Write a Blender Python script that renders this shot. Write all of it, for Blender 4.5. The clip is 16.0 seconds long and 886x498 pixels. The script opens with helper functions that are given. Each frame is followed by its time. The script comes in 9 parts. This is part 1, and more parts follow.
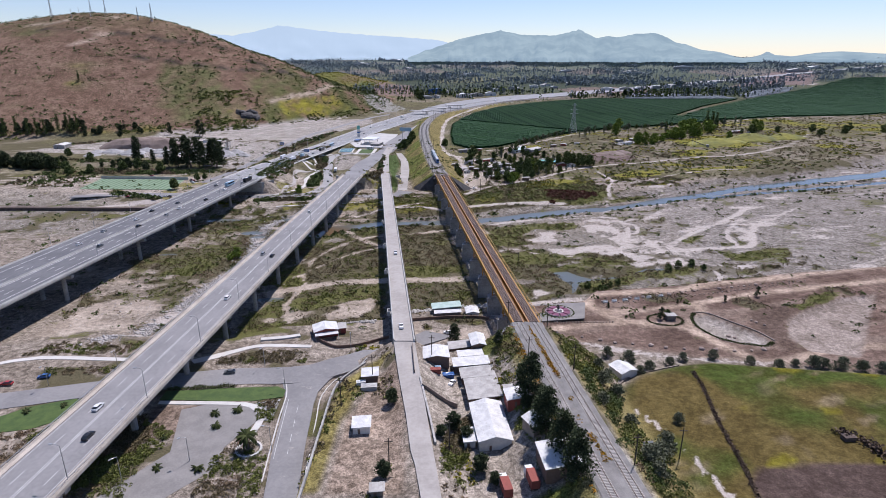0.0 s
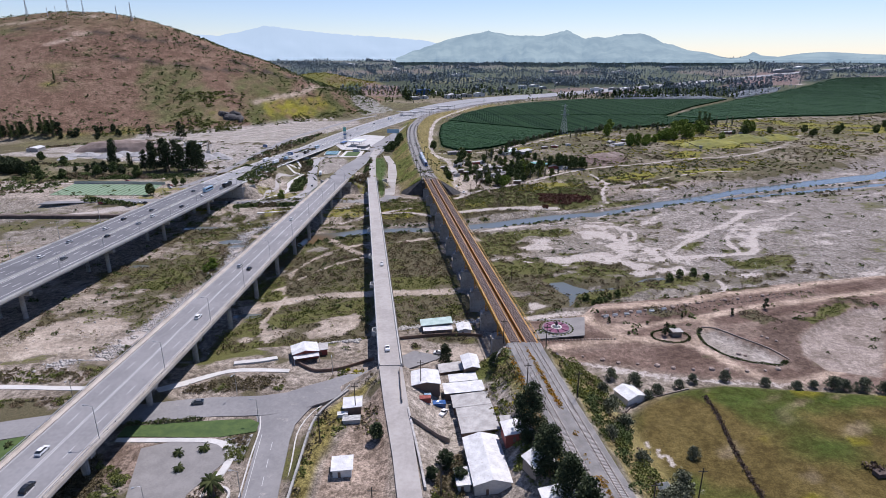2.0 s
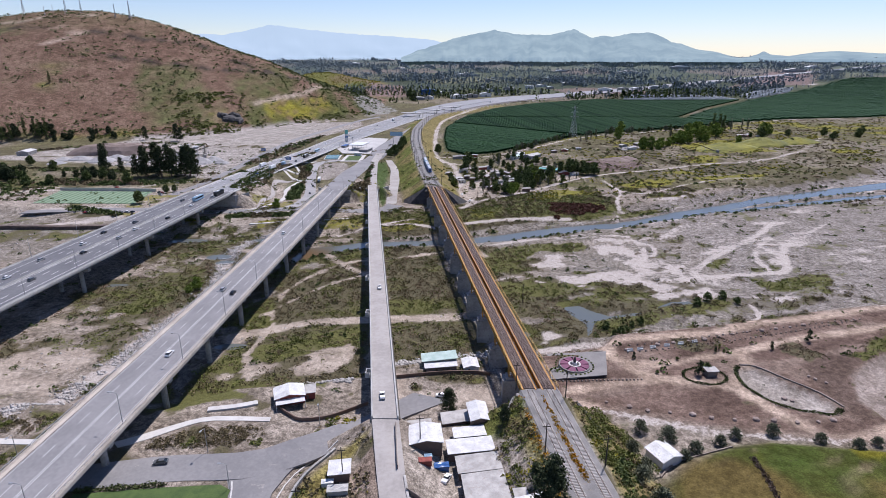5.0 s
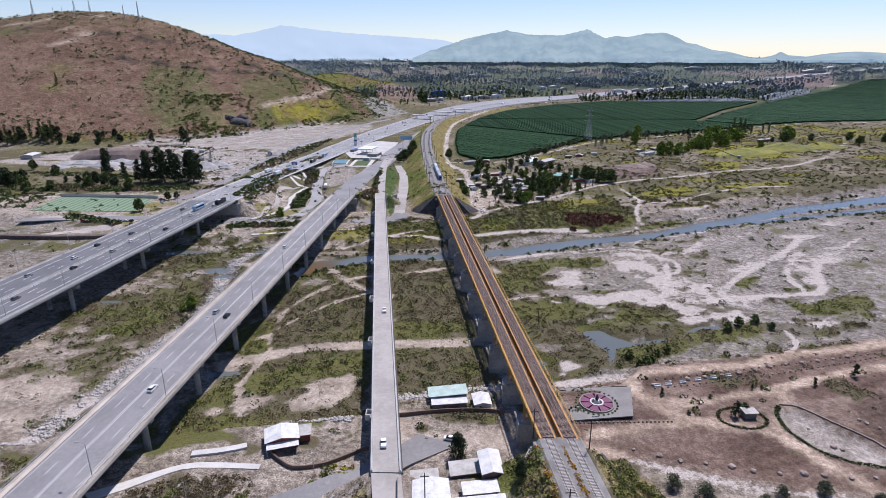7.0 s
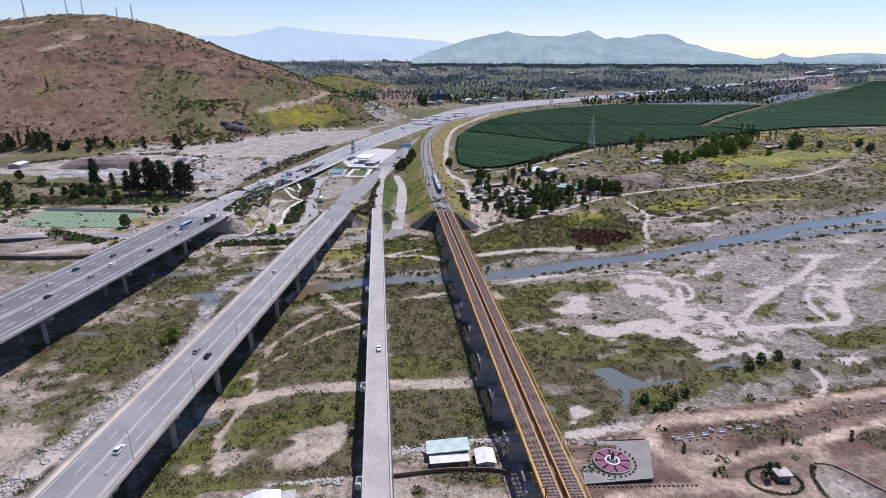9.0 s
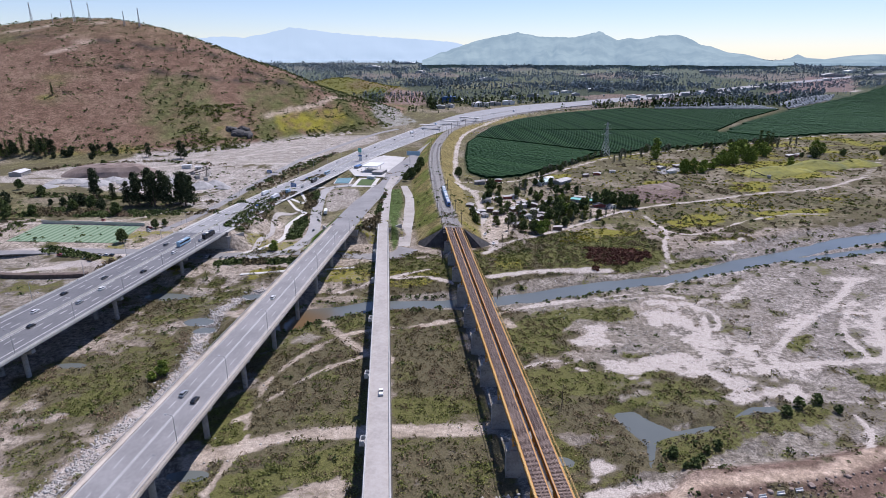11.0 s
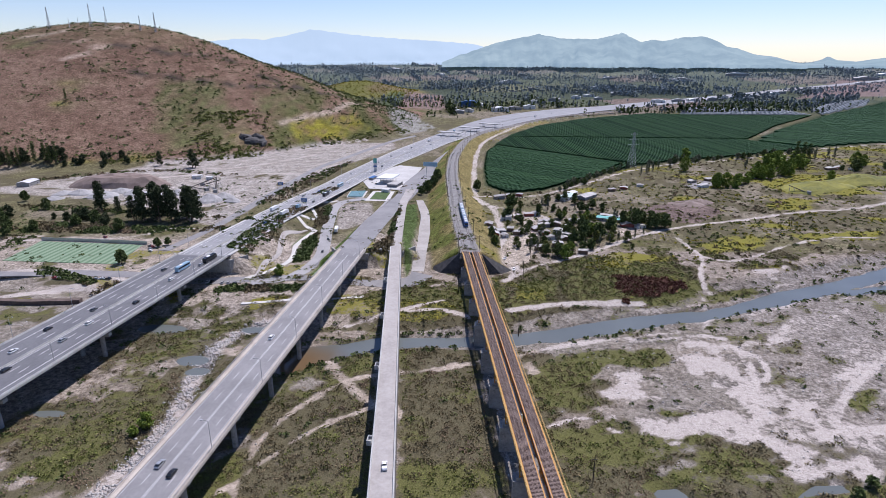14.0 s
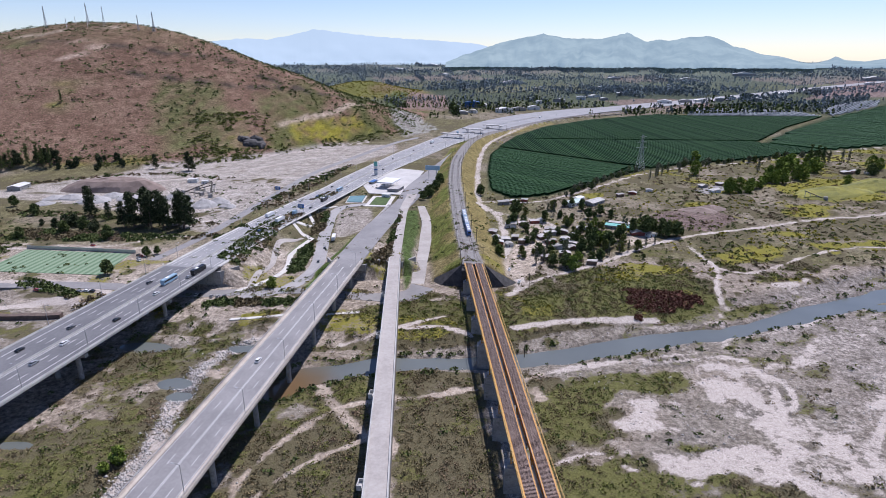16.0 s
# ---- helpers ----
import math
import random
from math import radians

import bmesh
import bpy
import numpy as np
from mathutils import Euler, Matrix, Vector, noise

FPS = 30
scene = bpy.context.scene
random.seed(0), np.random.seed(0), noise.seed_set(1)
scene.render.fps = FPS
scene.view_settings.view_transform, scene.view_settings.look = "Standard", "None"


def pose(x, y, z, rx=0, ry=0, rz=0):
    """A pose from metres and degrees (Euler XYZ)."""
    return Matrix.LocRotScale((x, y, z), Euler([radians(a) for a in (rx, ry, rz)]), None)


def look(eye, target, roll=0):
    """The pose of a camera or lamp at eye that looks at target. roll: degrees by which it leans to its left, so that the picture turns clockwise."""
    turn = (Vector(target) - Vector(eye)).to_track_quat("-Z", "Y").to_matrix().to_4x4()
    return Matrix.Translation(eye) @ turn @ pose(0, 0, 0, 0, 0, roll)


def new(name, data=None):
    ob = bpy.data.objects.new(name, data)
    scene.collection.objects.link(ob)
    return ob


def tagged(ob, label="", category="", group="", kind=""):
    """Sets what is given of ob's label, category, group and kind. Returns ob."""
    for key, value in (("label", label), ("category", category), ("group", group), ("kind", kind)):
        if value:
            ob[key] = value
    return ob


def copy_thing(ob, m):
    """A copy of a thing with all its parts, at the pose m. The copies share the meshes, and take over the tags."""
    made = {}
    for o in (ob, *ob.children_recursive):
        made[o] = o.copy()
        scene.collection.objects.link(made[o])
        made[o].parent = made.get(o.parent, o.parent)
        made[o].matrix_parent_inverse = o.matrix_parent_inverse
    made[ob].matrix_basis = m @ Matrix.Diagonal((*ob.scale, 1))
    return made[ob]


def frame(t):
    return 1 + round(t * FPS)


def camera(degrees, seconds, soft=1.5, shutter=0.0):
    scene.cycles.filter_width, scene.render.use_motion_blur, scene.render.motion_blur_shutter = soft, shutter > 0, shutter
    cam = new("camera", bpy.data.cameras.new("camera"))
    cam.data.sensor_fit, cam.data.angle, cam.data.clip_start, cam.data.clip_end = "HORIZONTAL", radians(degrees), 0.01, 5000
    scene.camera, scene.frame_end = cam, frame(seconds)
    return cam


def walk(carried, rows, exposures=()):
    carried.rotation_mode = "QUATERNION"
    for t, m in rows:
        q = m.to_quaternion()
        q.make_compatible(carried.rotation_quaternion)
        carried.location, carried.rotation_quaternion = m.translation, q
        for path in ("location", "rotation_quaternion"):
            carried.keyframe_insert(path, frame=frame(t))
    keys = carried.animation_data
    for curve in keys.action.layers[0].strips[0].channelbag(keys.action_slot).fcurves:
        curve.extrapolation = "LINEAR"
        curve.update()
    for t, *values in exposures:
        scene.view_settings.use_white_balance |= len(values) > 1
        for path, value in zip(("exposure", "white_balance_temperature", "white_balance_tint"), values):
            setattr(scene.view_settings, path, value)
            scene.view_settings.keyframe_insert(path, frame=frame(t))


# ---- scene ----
cam = camera(75.0, 16.0, soft=0.8)
PATH = [
    (0, pose(-0.32, 0.44, 126.56, 71.36, 0, 1.14)),
    (0.1, pose(-0.35, 1.48, 126.50, 71.36, 0, 0.62)),
    (0.2, pose(-0.38, 2.50, 126.43, 71.36, 0, 0.06)),
    (0.3, pose(-0.41, 3.53, 126.36, 71.36, 0, -0.1)),
    (0.5, pose(-0.46, 5.58, 126.23, 71.36, 0, -0.1)),
    (1, pose(-0.80, 10.85, 125.52, 71.42, 0, -0.1)),
    (1.5, pose(-0.85, 16.06, 125.33, 71.42, 0, -0.05)),
    (2, pose(-0.81, 21.19, 125.38, 71.42, 0, -0.0)),
    (2.5, pose(-0.81, 26.37, 125.49, 71.39, 0, -0.0)),
    (3, pose(-0.76, 31.40, 125.58, 71.36, 0, 0.03)),
    (3.5, pose(-0.54, 36.67, 125.63, 71.34, 0, 0.06)),
    (4, pose(-0.43, 42.11, 125.74, 71.34, 0, 0.08)),
    (4.2, pose(-0.41, 44.32, 125.87, 71.34, 0, 0.09)),
    (6.3, pose(-0.19, 67.53, 127.30, 71.33, 0, 1.6)),
    (6.5, pose(-0.16, 69.74, 127.43, 71.33, 0, 1.65)),
    (7, pose(-0.22, 75.98, 128.68, 71.35, 0, 1.65)),
    (7.5, pose(-0.22, 81.92, 130.42, 71.35, 0, 1.65)),
    (8, pose(-0.34, 87.73, 132.24, 71.34, 0, 1.67)),
    (8.5, pose(-0.59, 93.74, 133.97, 71.35, 0, 1.67)),
    (9, pose(-0.72, 99.90, 135.59, 71.35, 0, 1.65)),
    (9.2, pose(-0.77, 102.29, 136.23, 71.35, 0, 1.67)),
    (11.3, pose(-1.38, 127.44, 142.78, 71.37, 0, 2.7)),
    (11.5, pose(-1.43, 129.83, 143.40, 71.37, 0, 2.74)),
    (11.8, pose(-1.62, 133.31, 144.33, 71.38, 0, 2.86)),
    (12, pose(-1.75, 135.63, 144.94, 71.38, 0, 3.78)),
    (12.1, pose(-1.77, 136.77, 145.24, 71.39, 0, 4.1)),
    (12.2, pose(-1.78, 137.91, 145.55, 71.39, 0, 4.24)),
    (12.3, pose(-1.80, 139.05, 145.85, 71.4, 0, 4.3)),
    (12.5, pose(-1.81, 141.32, 146.45, 71.41, 0, 4.31)),
    (13, pose(-1.78, 146.88, 147.76, 71.44, 0, 4.35)),
    (13.5, pose(-1.81, 152.33, 148.59, 71.46, 0, 4.4)),
    (14, pose(-1.89, 158.17, 148.92, 71.45, 0, 4.48)),
    (14.5, pose(-1.94, 163.81, 149.01, 71.44, 0, 4.59)),
    (15, pose(-1.92, 169.48, 149.12, 71.43, 0, 4.71)),
    (15.5, pose(-2.01, 175.03, 149.32, 71.44, 0, 4.82)),
    (16, pose(-2.13, 180.48, 149.54, 71.43, 0, 4.86)),
]
walk(cam, PATH, [(0, 0.07, 6120, 18), (16, 0.14, 6030, 19)])

# ---- world, sun, exposure ----
SUN_TO = Vector((0.26, 0.47, 1.0)).normalized()
world = bpy.data.worlds.new("sky")
scene.world = world
world.use_nodes = True
wn = world.node_tree
wn.nodes.clear()
w_out = wn.nodes.new("ShaderNodeOutputWorld")
w_bg = wn.nodes.new("ShaderNodeBackground")
w_sky = wn.nodes.new("ShaderNodeTexSky")
w_sky.sky_type = "NISHITA"
w_sky.sun_disc = False
w_sky.sun_elevation = math.asin(SUN_TO.z)
w_sky.sun_rotation = math.atan2(SUN_TO.x, SUN_TO.y)
w_sky.altitude = 400
w_sky.air_density = 1.0
w_sky.dust_density = 0.0
w_sky.ozone_density = 1.0
w_bg.inputs["Strength"].default_value = 0.098
w_tint = wn.nodes.new("ShaderNodeMix")
w_tint.data_type, w_tint.blend_type = "RGBA", "MULTIPLY"
w_tint.inputs[0].default_value = 1.0
w_tint.inputs[7].default_value = (0.92, 0.96, 1.11, 1.0)
wn.links.new(w_sky.outputs[0], w_tint.inputs[6])
wn.links.new(w_tint.outputs[2], w_bg.inputs[0])
wn.links.new(w_bg.outputs[0], w_out.inputs[0])
sun_data = bpy.data.lights.new("sun", "SUN")
sun_data.energy = 5.0
sun_data.angle = radians(0.53)
sun_data.color = (1.0, 0.955, 0.905)
sun = new("sun", sun_data)
sun.matrix_world = look((0, 0, 400), Vector((0, 0, 400)) - SUN_TO)
scene.view_settings.exposure = 0.0


# the plan below is drawn in units of PLAN metres and brought to metres at the end; things of known size are divided by it
PLAN = 1.35
TRUE = 1.0 / PLAN


# ---- materials ----
def nodes_of(name):
    m = bpy.data.materials.new(name)
    m.use_nodes = True
    nt = m.node_tree
    nt.nodes.clear()
    out = nt.nodes.new("ShaderNodeOutputMaterial")
    b = nt.nodes.new("ShaderNodeBsdfPrincipled")
    nt.links.new(b.outputs[0], out.inputs[0])
    return m, nt, b


def add(nt, kind, **sets):
    n = nt.nodes.new(kind)
    for k, v in sets.items():
        if k == "op":
            n.operation = v
        elif k == "blend":
            n.blend_type = v
        else:
            n.inputs[k].default_value = v
    return n


def noise_of(nt, scale, detail=3.0, rough=0.6, coord=None):
    n = add(nt, "ShaderNodeTexNoise", Scale=scale, Detail=detail, Roughness=rough)
    if coord is not None:
        nt.links.new(coord, n.inputs["Vector"])
    return n.outputs["Fac"]


def math_of(nt, op, a, b=None, c=None):
    n = nt.nodes.new("ShaderNodeMath")
    n.operation = op
    for i, v in enumerate((a, b, c)):
        if v is None:
            continue
        if isinstance(v, (int, float)):
            n.inputs[i].default_value = v
        else:
            nt.links.new(v, n.inputs[i])
    return n.outputs[0]


def mix_of(nt, fac, a, b, blend="MIX"):
    n = nt.nodes.new("ShaderNodeMix")
    n.data_type = "RGBA"
    n.blend_type = blend
    for sock, v in ((n.inputs[0], fac), (n.inputs[6], a), (n.inputs[7], b)):
        if isinstance(v, (int, float)):
            sock.default_value = v
        elif isinstance(v, tuple):
            sock.default_value = (*v, 1.0) if len(v) == 3 else v
        else:
            nt.links.new(v, sock)
    return n.outputs[2]


def ramp_of(nt, fac, lo, hi):
    n = nt.nodes.new("ShaderNodeMapRange")
    n.interpolation_type = "SMOOTHSTEP"
    nt.links.new(fac, n.inputs[0])
    n.inputs[1].default_value, n.inputs[2].default_value = lo, hi
    return n.outputs[0]


def bump_of(nt, b, height, strength, dist):
    n = nt.nodes.new("ShaderNodeBump")
    n.inputs["Strength"].default_value = strength
    n.inputs["Distance"].default_value = dist
    nt.links.new(height, n.inputs["Height"])
    nt.links.new(n.outputs[0], b.inputs["Normal"])


def surface(name, dark, light, coarse=0.15, fine=2.5, rough=0.85, metal=0.0, bump=0.3, dist=0.05, stain=None, stain_at=0.62, vary=0.0):
    """A two-scale weathered surface; coordinates are metres in the world or on the object."""
    m, nt, b = nodes_of(name)
    geo = nt.nodes.new("ShaderNodeNewGeometry")
    pos = geo.outputs["Position"]
    n1 = noise_of(nt, coarse, 4.0, 0.6, pos)
    n2 = noise_of(nt, fine, 3.0, 0.65, pos)
    f = math_of(nt, "ADD", math_of(nt, "MULTIPLY", n1, 0.6), math_of(nt, "MULTIPLY", n2, 0.4))
    col = mix_of(nt, ramp_of(nt, f, 0.32, 0.68), dark, light)
    if stain:
        n3 = noise_of(nt, coarse * 3.1, 5.0, 0.7, pos)
        col = mix_of(nt, math_of(nt, "MULTIPLY", ramp_of(nt, n3, stain_at, stain_at + 0.12), 0.8), col, stain)
    if vary:
        info = nt.nodes.new("ShaderNodeObjectInfo")
        hs = nt.nodes.new("ShaderNodeHueSaturation")
        nt.links.new(col, hs.inputs["Color"])
        nt.links.new(math_of(nt, "ADD", math_of(nt, "MULTIPLY", info.outputs["Random"], 2 * vary), 1.0 - vary), hs.inputs["Value"])
        col = hs.outputs[0]
    nt.links.new(col, b.inputs["Base Color"])
    b.inputs["Roughness"].default_value = rough
    b.inputs["Metallic"].default_value = metal
    if bump:
        bump_of(nt, b, n2, bump, dist)
    return m


def leafy(name, dark, light, dry=None, clump=0.35):
    """Foliage: colour by leaf island and by patches of ground."""
    m, nt, b = nodes_of(name)
    geo = nt.nodes.new("ShaderNodeNewGeometry")
    n1 = noise_of(nt, clump, 2.0, 0.5, geo.outputs["Position"])
    f = math_of(nt, "ADD", math_of(nt, "MULTIPLY", geo.outputs["Random Per Island"], 0.55), math_of(nt, "MULTIPLY", n1, 0.45))
    col = mix_of(nt, ramp_of(nt, f, 0.1, 0.85), dark, light)
    if dry:
        n2 = noise_of(nt, 0.045, 3.0, 0.6, geo.outputs["Position"])
        col = mix_of(nt, ramp_of(nt, n2, 0.5, 0.66), col, dry)
    nt.links.new(col, b.inputs["Base Color"])
    b.inputs["Roughness"].default_value = 0.75
    b.inputs["Specular IOR Level"].default_value = 0.04
    return m


M = {}
M["concrete"] = surface("concrete", (0.33, 0.32, 0.30), (0.48, 0.47, 0.44), 0.12, 1.6, 0.85, stain=(0.22, 0.21, 0.19))
M["concrete_old"] = surface("old_concrete", (0.22, 0.21, 0.20), (0.38, 0.37, 0.34), 0.2, 1.2, 0.9, stain=(0.13, 0.12, 0.11), stain_at=0.56)
M["asphalt_pale"] = surface("worn_pale_asphalt", (0.165, 0.16, 0.161), (0.245, 0.237, 0.235), 0.05, 0.9, 0.85, bump=0.15, stain=(0.19, 0.188, 0.19))
M["asphalt"] = surface("grey_asphalt", (0.10, 0.10, 0.107), (0.148, 0.148, 0.154), 0.06, 0.8, 0.85, bump=0.15, stain=(0.085, 0.086, 0.09))
M["asphalt_mid"] = surface("mid_grey_asphalt", (0.165, 0.16, 0.16), (0.235, 0.226, 0.222), 0.07, 0.8, 0.88, bump=0.15, stain=(0.36, 0.33, 0.30))
M["road_concrete"] = surface("dusty_concrete_road", (0.28, 0.256, 0.234), (0.385, 0.357, 0.33), 0.08, 0.7, 0.9, bump=0.15, stain=(0.30, 0.28, 0.26))
M["paint_white"] = surface("road_marking_white", (0.55, 0.55, 0.53), (0.78, 0.78, 0.75), 0.8, 4.0, 0.7, bump=0)
M["paint_worn"] = surface("worn_road_marking", (0.34, 0.335, 0.33), (0.58, 0.575, 0.56), 0.8, 4.0, 0.7, bump=0)
M["tan_concrete"] = surface("tan_weathered_concrete", (0.34, 0.295, 0.245), (0.50, 0.445, 0.385), 0.12, 1.6, 0.85, stain=(0.24, 0.21, 0.18))
M["yellow_steel"] = surface("yellow_girder_paint", (0.38, 0.18, 0.028), (0.54, 0.27, 0.045), 0.3, 2.0, 0.5, stain=(0.26, 0.11, 0.04), stain_at=0.6)
M["yellow_rail"] = surface("yellow_handrail_paint", (0.34, 0.20, 0.045), (0.48, 0.30, 0.075), 0.5, 3.0, 0.5, bump=0)
M["rail_steel"] = surface("rusty_rail_steel", (0.10, 0.065, 0.05), (0.20, 0.15, 0.12), 0.6, 4.0, 0.5, 0.6, bump=0)
M["sleeper"] = surface("weathered_sleepers", (0.13, 0.092, 0.08), (0.25, 0.19, 0.165), 0.5, 5.0, 0.9)
M["sleeper_concrete"] = surface("concrete_sleepers", (0.30, 0.28, 0.26), (0.42, 0.40, 0.37), 0.5, 5.0, 0.9)
M["ballast"] = surface("rail_ballast", (0.14, 0.132, 0.126), (0.25, 0.238, 0.226), 0.25, 6.0, 0.95, bump=0.8, stain=(0.25, 0.20, 0.15))
M["galv"] = surface("galvanised_steel", (0.32, 0.33, 0.34), (0.45, 0.46, 0.47), 1.0, 6.0, 0.45, 0.7, bump=0)
M["dark_pole"] = surface("dark_tarred_pole", (0.035, 0.03, 0.027), (0.07, 0.06, 0.05), 0.8, 5.0, 0.8, bump=0.1)
M["rock"] = surface("river_stone", (0.26, 0.245, 0.23), (0.50, 0.475, 0.445), 0.4, 3.0, 0.9, bump=0.5, dist=0.1)
M["brown_rock"] = surface("brown_field_stone", (0.20, 0.15, 0.125), (0.36, 0.29, 0.25), 0.4, 3.0, 0.9, bump=0.5, dist=0.1)
M["scrub"] = leafy("river_scrub_leaves", (0.072, 0.06, 0.034), (0.22, 0.178, 0.10), (0.22, 0.162, 0.108))
M["green_scrub"] = leafy("green_scrub_leaves", (0.058, 0.068, 0.022), (0.20, 0.215, 0.062))
M["yellow_scrub"] = leafy("yellow_flowering_scrub", (0.10, 0.105, 0.025), (0.36, 0.31, 0.035))
M["red_scrub"] = leafy("reddish_dry_brush", (0.075, 0.035, 0.026), (0.19, 0.095, 0.066))
M["tree_dark"] = leafy("dark_evergreen_leaves", (0.02, 0.03, 0.016), (0.075, 0.09, 0.045))
M["tree_mid"] = leafy("tree_leaves", (0.038, 0.056, 0.02), (0.125, 0.155, 0.055))
M["tree_bright"] = leafy("bright_spring_leaves", (0.07, 0.11, 0.02), (0.22, 0.28, 0.055))
M["tree_grey"] = leafy("grey_green_leaves", (0.07, 0.075, 0.045), (0.19, 0.20, 0.13))
# distance haze is mixed into these two leaf colours, bluer in the second
M["haze_leaf"] = leafy("leaves_paled_as_haze", (0.10, 0.118, 0.112), (0.185, 0.21, 0.205))
M["far_haze_leaf"] = leafy("leaves_blued_as_haze", (0.17, 0.205, 0.22), (0.25, 0.295, 0.315))
M["orange_flower"] = leafy("orange_poppies", (0.16, 0.12, 0.02), (0.42, 0.22, 0.02))
M["palm_leaf"] = leafy("palm_fronds", (0.02, 0.028, 0.012), (0.07, 0.08, 0.03))
M["bark"] = surface("tree_bark", (0.06, 0.045, 0.035), (0.16, 0.12, 0.09), 1.0, 8.0, 0.9)
M["vine"] = leafy("orchard_row_leaves", (0.012, 0.034, 0.014), (0.034, 0.076, 0.03), clump=0.6)
M["net"] = leafy("netted_orchard_rows", (0.16, 0.18, 0.19), (0.34, 0.36, 0.37))
M["lawn"] = surface("mown_lawn", (0.034, 0.066, 0.014), (0.075, 0.115, 0.026), 0.3, 3.0, 0.9)
M["hedge"] = leafy("clipped_hedge", (0.03, 0.042, 0.016), (0.10, 0.115, 0.045), clump=1.0)


def water_material():
    m, nt, b = nodes_of("river_water")
    geo = nt.nodes.new("ShaderNodeNewGeometry")
    n1 = noise_of(nt, 0.03, 3.0, 0.5, geo.outputs["Position"])
    vd = nt.nodes.new("ShaderNodeVectorMath")
    vd.operation = "DISTANCE"
    nt.links.new(geo.outputs["Position"], vd.inputs[0])
    vd.inputs[1].default_value = (-100, 408, 0)
    silt = math_of(nt, "SUBTRACT", 1.0, ramp_of(nt, math_of(nt, "ADD", vd.outputs["Value"], math_of(nt, "MULTIPLY", n1, 18.9)), 16.2, 45.9))
    col = mix_of(nt, silt, mix_of(nt, n1, (0.092, 0.103, 0.098), (0.14, 0.152, 0.146)), (0.13, 0.085, 0.045))
    nt.links.new(col, b.inputs["Base Color"])
    b.inputs["Roughness"].default_value = 0.12
    b.inputs["IOR"].default_value = 1.33
    bump_of(nt, b, noise_of(nt, 1.4, 3.0, 0.6, geo.outputs["Position"]), 0.12, 0.05)
    return m


M["water"] = water_material()


# ---- shared geometry helpers ----
def link_mesh(name, verts, faces, material, parent=None, smooth=False):
    me = bpy.data.meshes.new(name)
    me.from_pydata([tuple(v) for v in verts], [], [tuple(f) for f in faces])
    me.update()
    for mt in material if isinstance(material, (list, tuple)) else [material]:
        me.materials.append(mt)
    if smooth:
        me.polygons.foreach_set("use_smooth", [True] * len(me.polygons))
    ob = new(name, me)
    ob.parent = parent
    return ob


def part(name, bm, material, parent, label=""):
    me = bpy.data.meshes.new(name)
    bmesh.ops.recalc_face_normals(bm, faces=bm.faces)
    bm.to_mesh(me)
    bm.free()
    me.materials.append(material)
    ob = new(name, me)
    ob.parent = parent
    return tagged(ob, label)


def empty(name, x, y, z, rz=0.0):
    ob = new(name)
    ob.empty_display_size = 0.5
    ob.matrix_basis = pose(x, y, z, 0, 0, rz)
    return ob


def bm_box(bm, x0, y0, z0, x1, y1, z1):
    v = [bm.verts.new(p) for p in ((x0, y0, z0), (x1, y0, z0), (x1, y1, z0), (x0, y1, z0), (x0, y0, z1), (x1, y0, z1), (x1, y1, z1), (x0, y1, z1))]
    for f in ((0, 3, 2, 1), (4, 5, 6, 7), (0, 1, 5, 4), (1, 2, 6, 5), (2, 3, 7, 6), (3, 0, 4, 7)):
        bm.faces.new([v[i] for i in f])
    return v


def bm_tube(bm, pts, radii, sides=6, cap=True):
    rings = []
    for i, p in enumerate(pts):
        p = Vector(p)
        a = Vector(pts[max(i - 1, 0)])
        c = Vector(pts[min(i + 1, len(pts) - 1)])
        d = (c - a).normalized()
        u = d.orthogonal().normalized()
        w = d.cross(u)
        r = radii[i] if isinstance(radii, (list, tuple)) else radii
        rings.append([bm.verts.new(p + (u * math.cos(2 * math.pi * k / sides) + w * math.sin(2 * math.pi * k / sides)) * r) for k in range(sides)])
    for r0, r1 in zip(rings, rings[1:]):
        for k in range(sides):
            bm.faces.new((r0[k], r0[(k + 1) % sides], r1[(k + 1) % sides], r1[k]))
    if cap:
        bm.faces.new(rings[0][::-1])
        bm.faces.new(rings[-1])


def bm_prism(bm, poly, z0, z1):
    lo = [bm.verts.new((x, y, z0)) for x, y in poly]
    hi = [bm.verts.new((x, y, z1)) for x, y in poly]
    n = len(poly)
    for k in range(n):
        bm.faces.new((lo[k], lo[(k + 1) % n], hi[(k + 1) % n], hi[k]))
    bm.faces.new(hi)
    bm.faces.new(lo[::-1])


def curve(pts, step=4.0):
    """A smooth line through the given points, resampled about every step metres."""
    p = np.array(pts, float)
    p = np.vstack([2 * p[0] - p[1], p, 2 * p[-1] - p[-2]])
    out = []
    for i in range(1, len(p) - 2):
        n = max(2, int(np.linalg.norm(p[i + 1] - p[i]) / step))
        for t in np.linspace(0, 1, n, endpoint=False):
            out.append(0.5 * (2 * p[i] + (p[i + 1] - p[i - 1]) * t + (2 * p[i - 1] - 5 * p[i] + 4 * p[i + 1] - p[i + 2]) * t * t
                              + (3 * p[i] - p[i - 1] - 3 * p[i + 1] + p[i + 2]) * t ** 3))
    out.append(p[-2])
    return np.array(out)


def hash2(ix, iy, seed):
    h = (ix.astype(np.int64) * 374761393 + iy.astype(np.int64) * 668265263 + seed * 2147483647) & 0xFFFFFFFF
    h = ((h ^ (h >> 13)) * 1274126177) & 0xFFFFFFFF
    return ((h ^ (h >> 16)) & 0xFFFF) / 65535.0


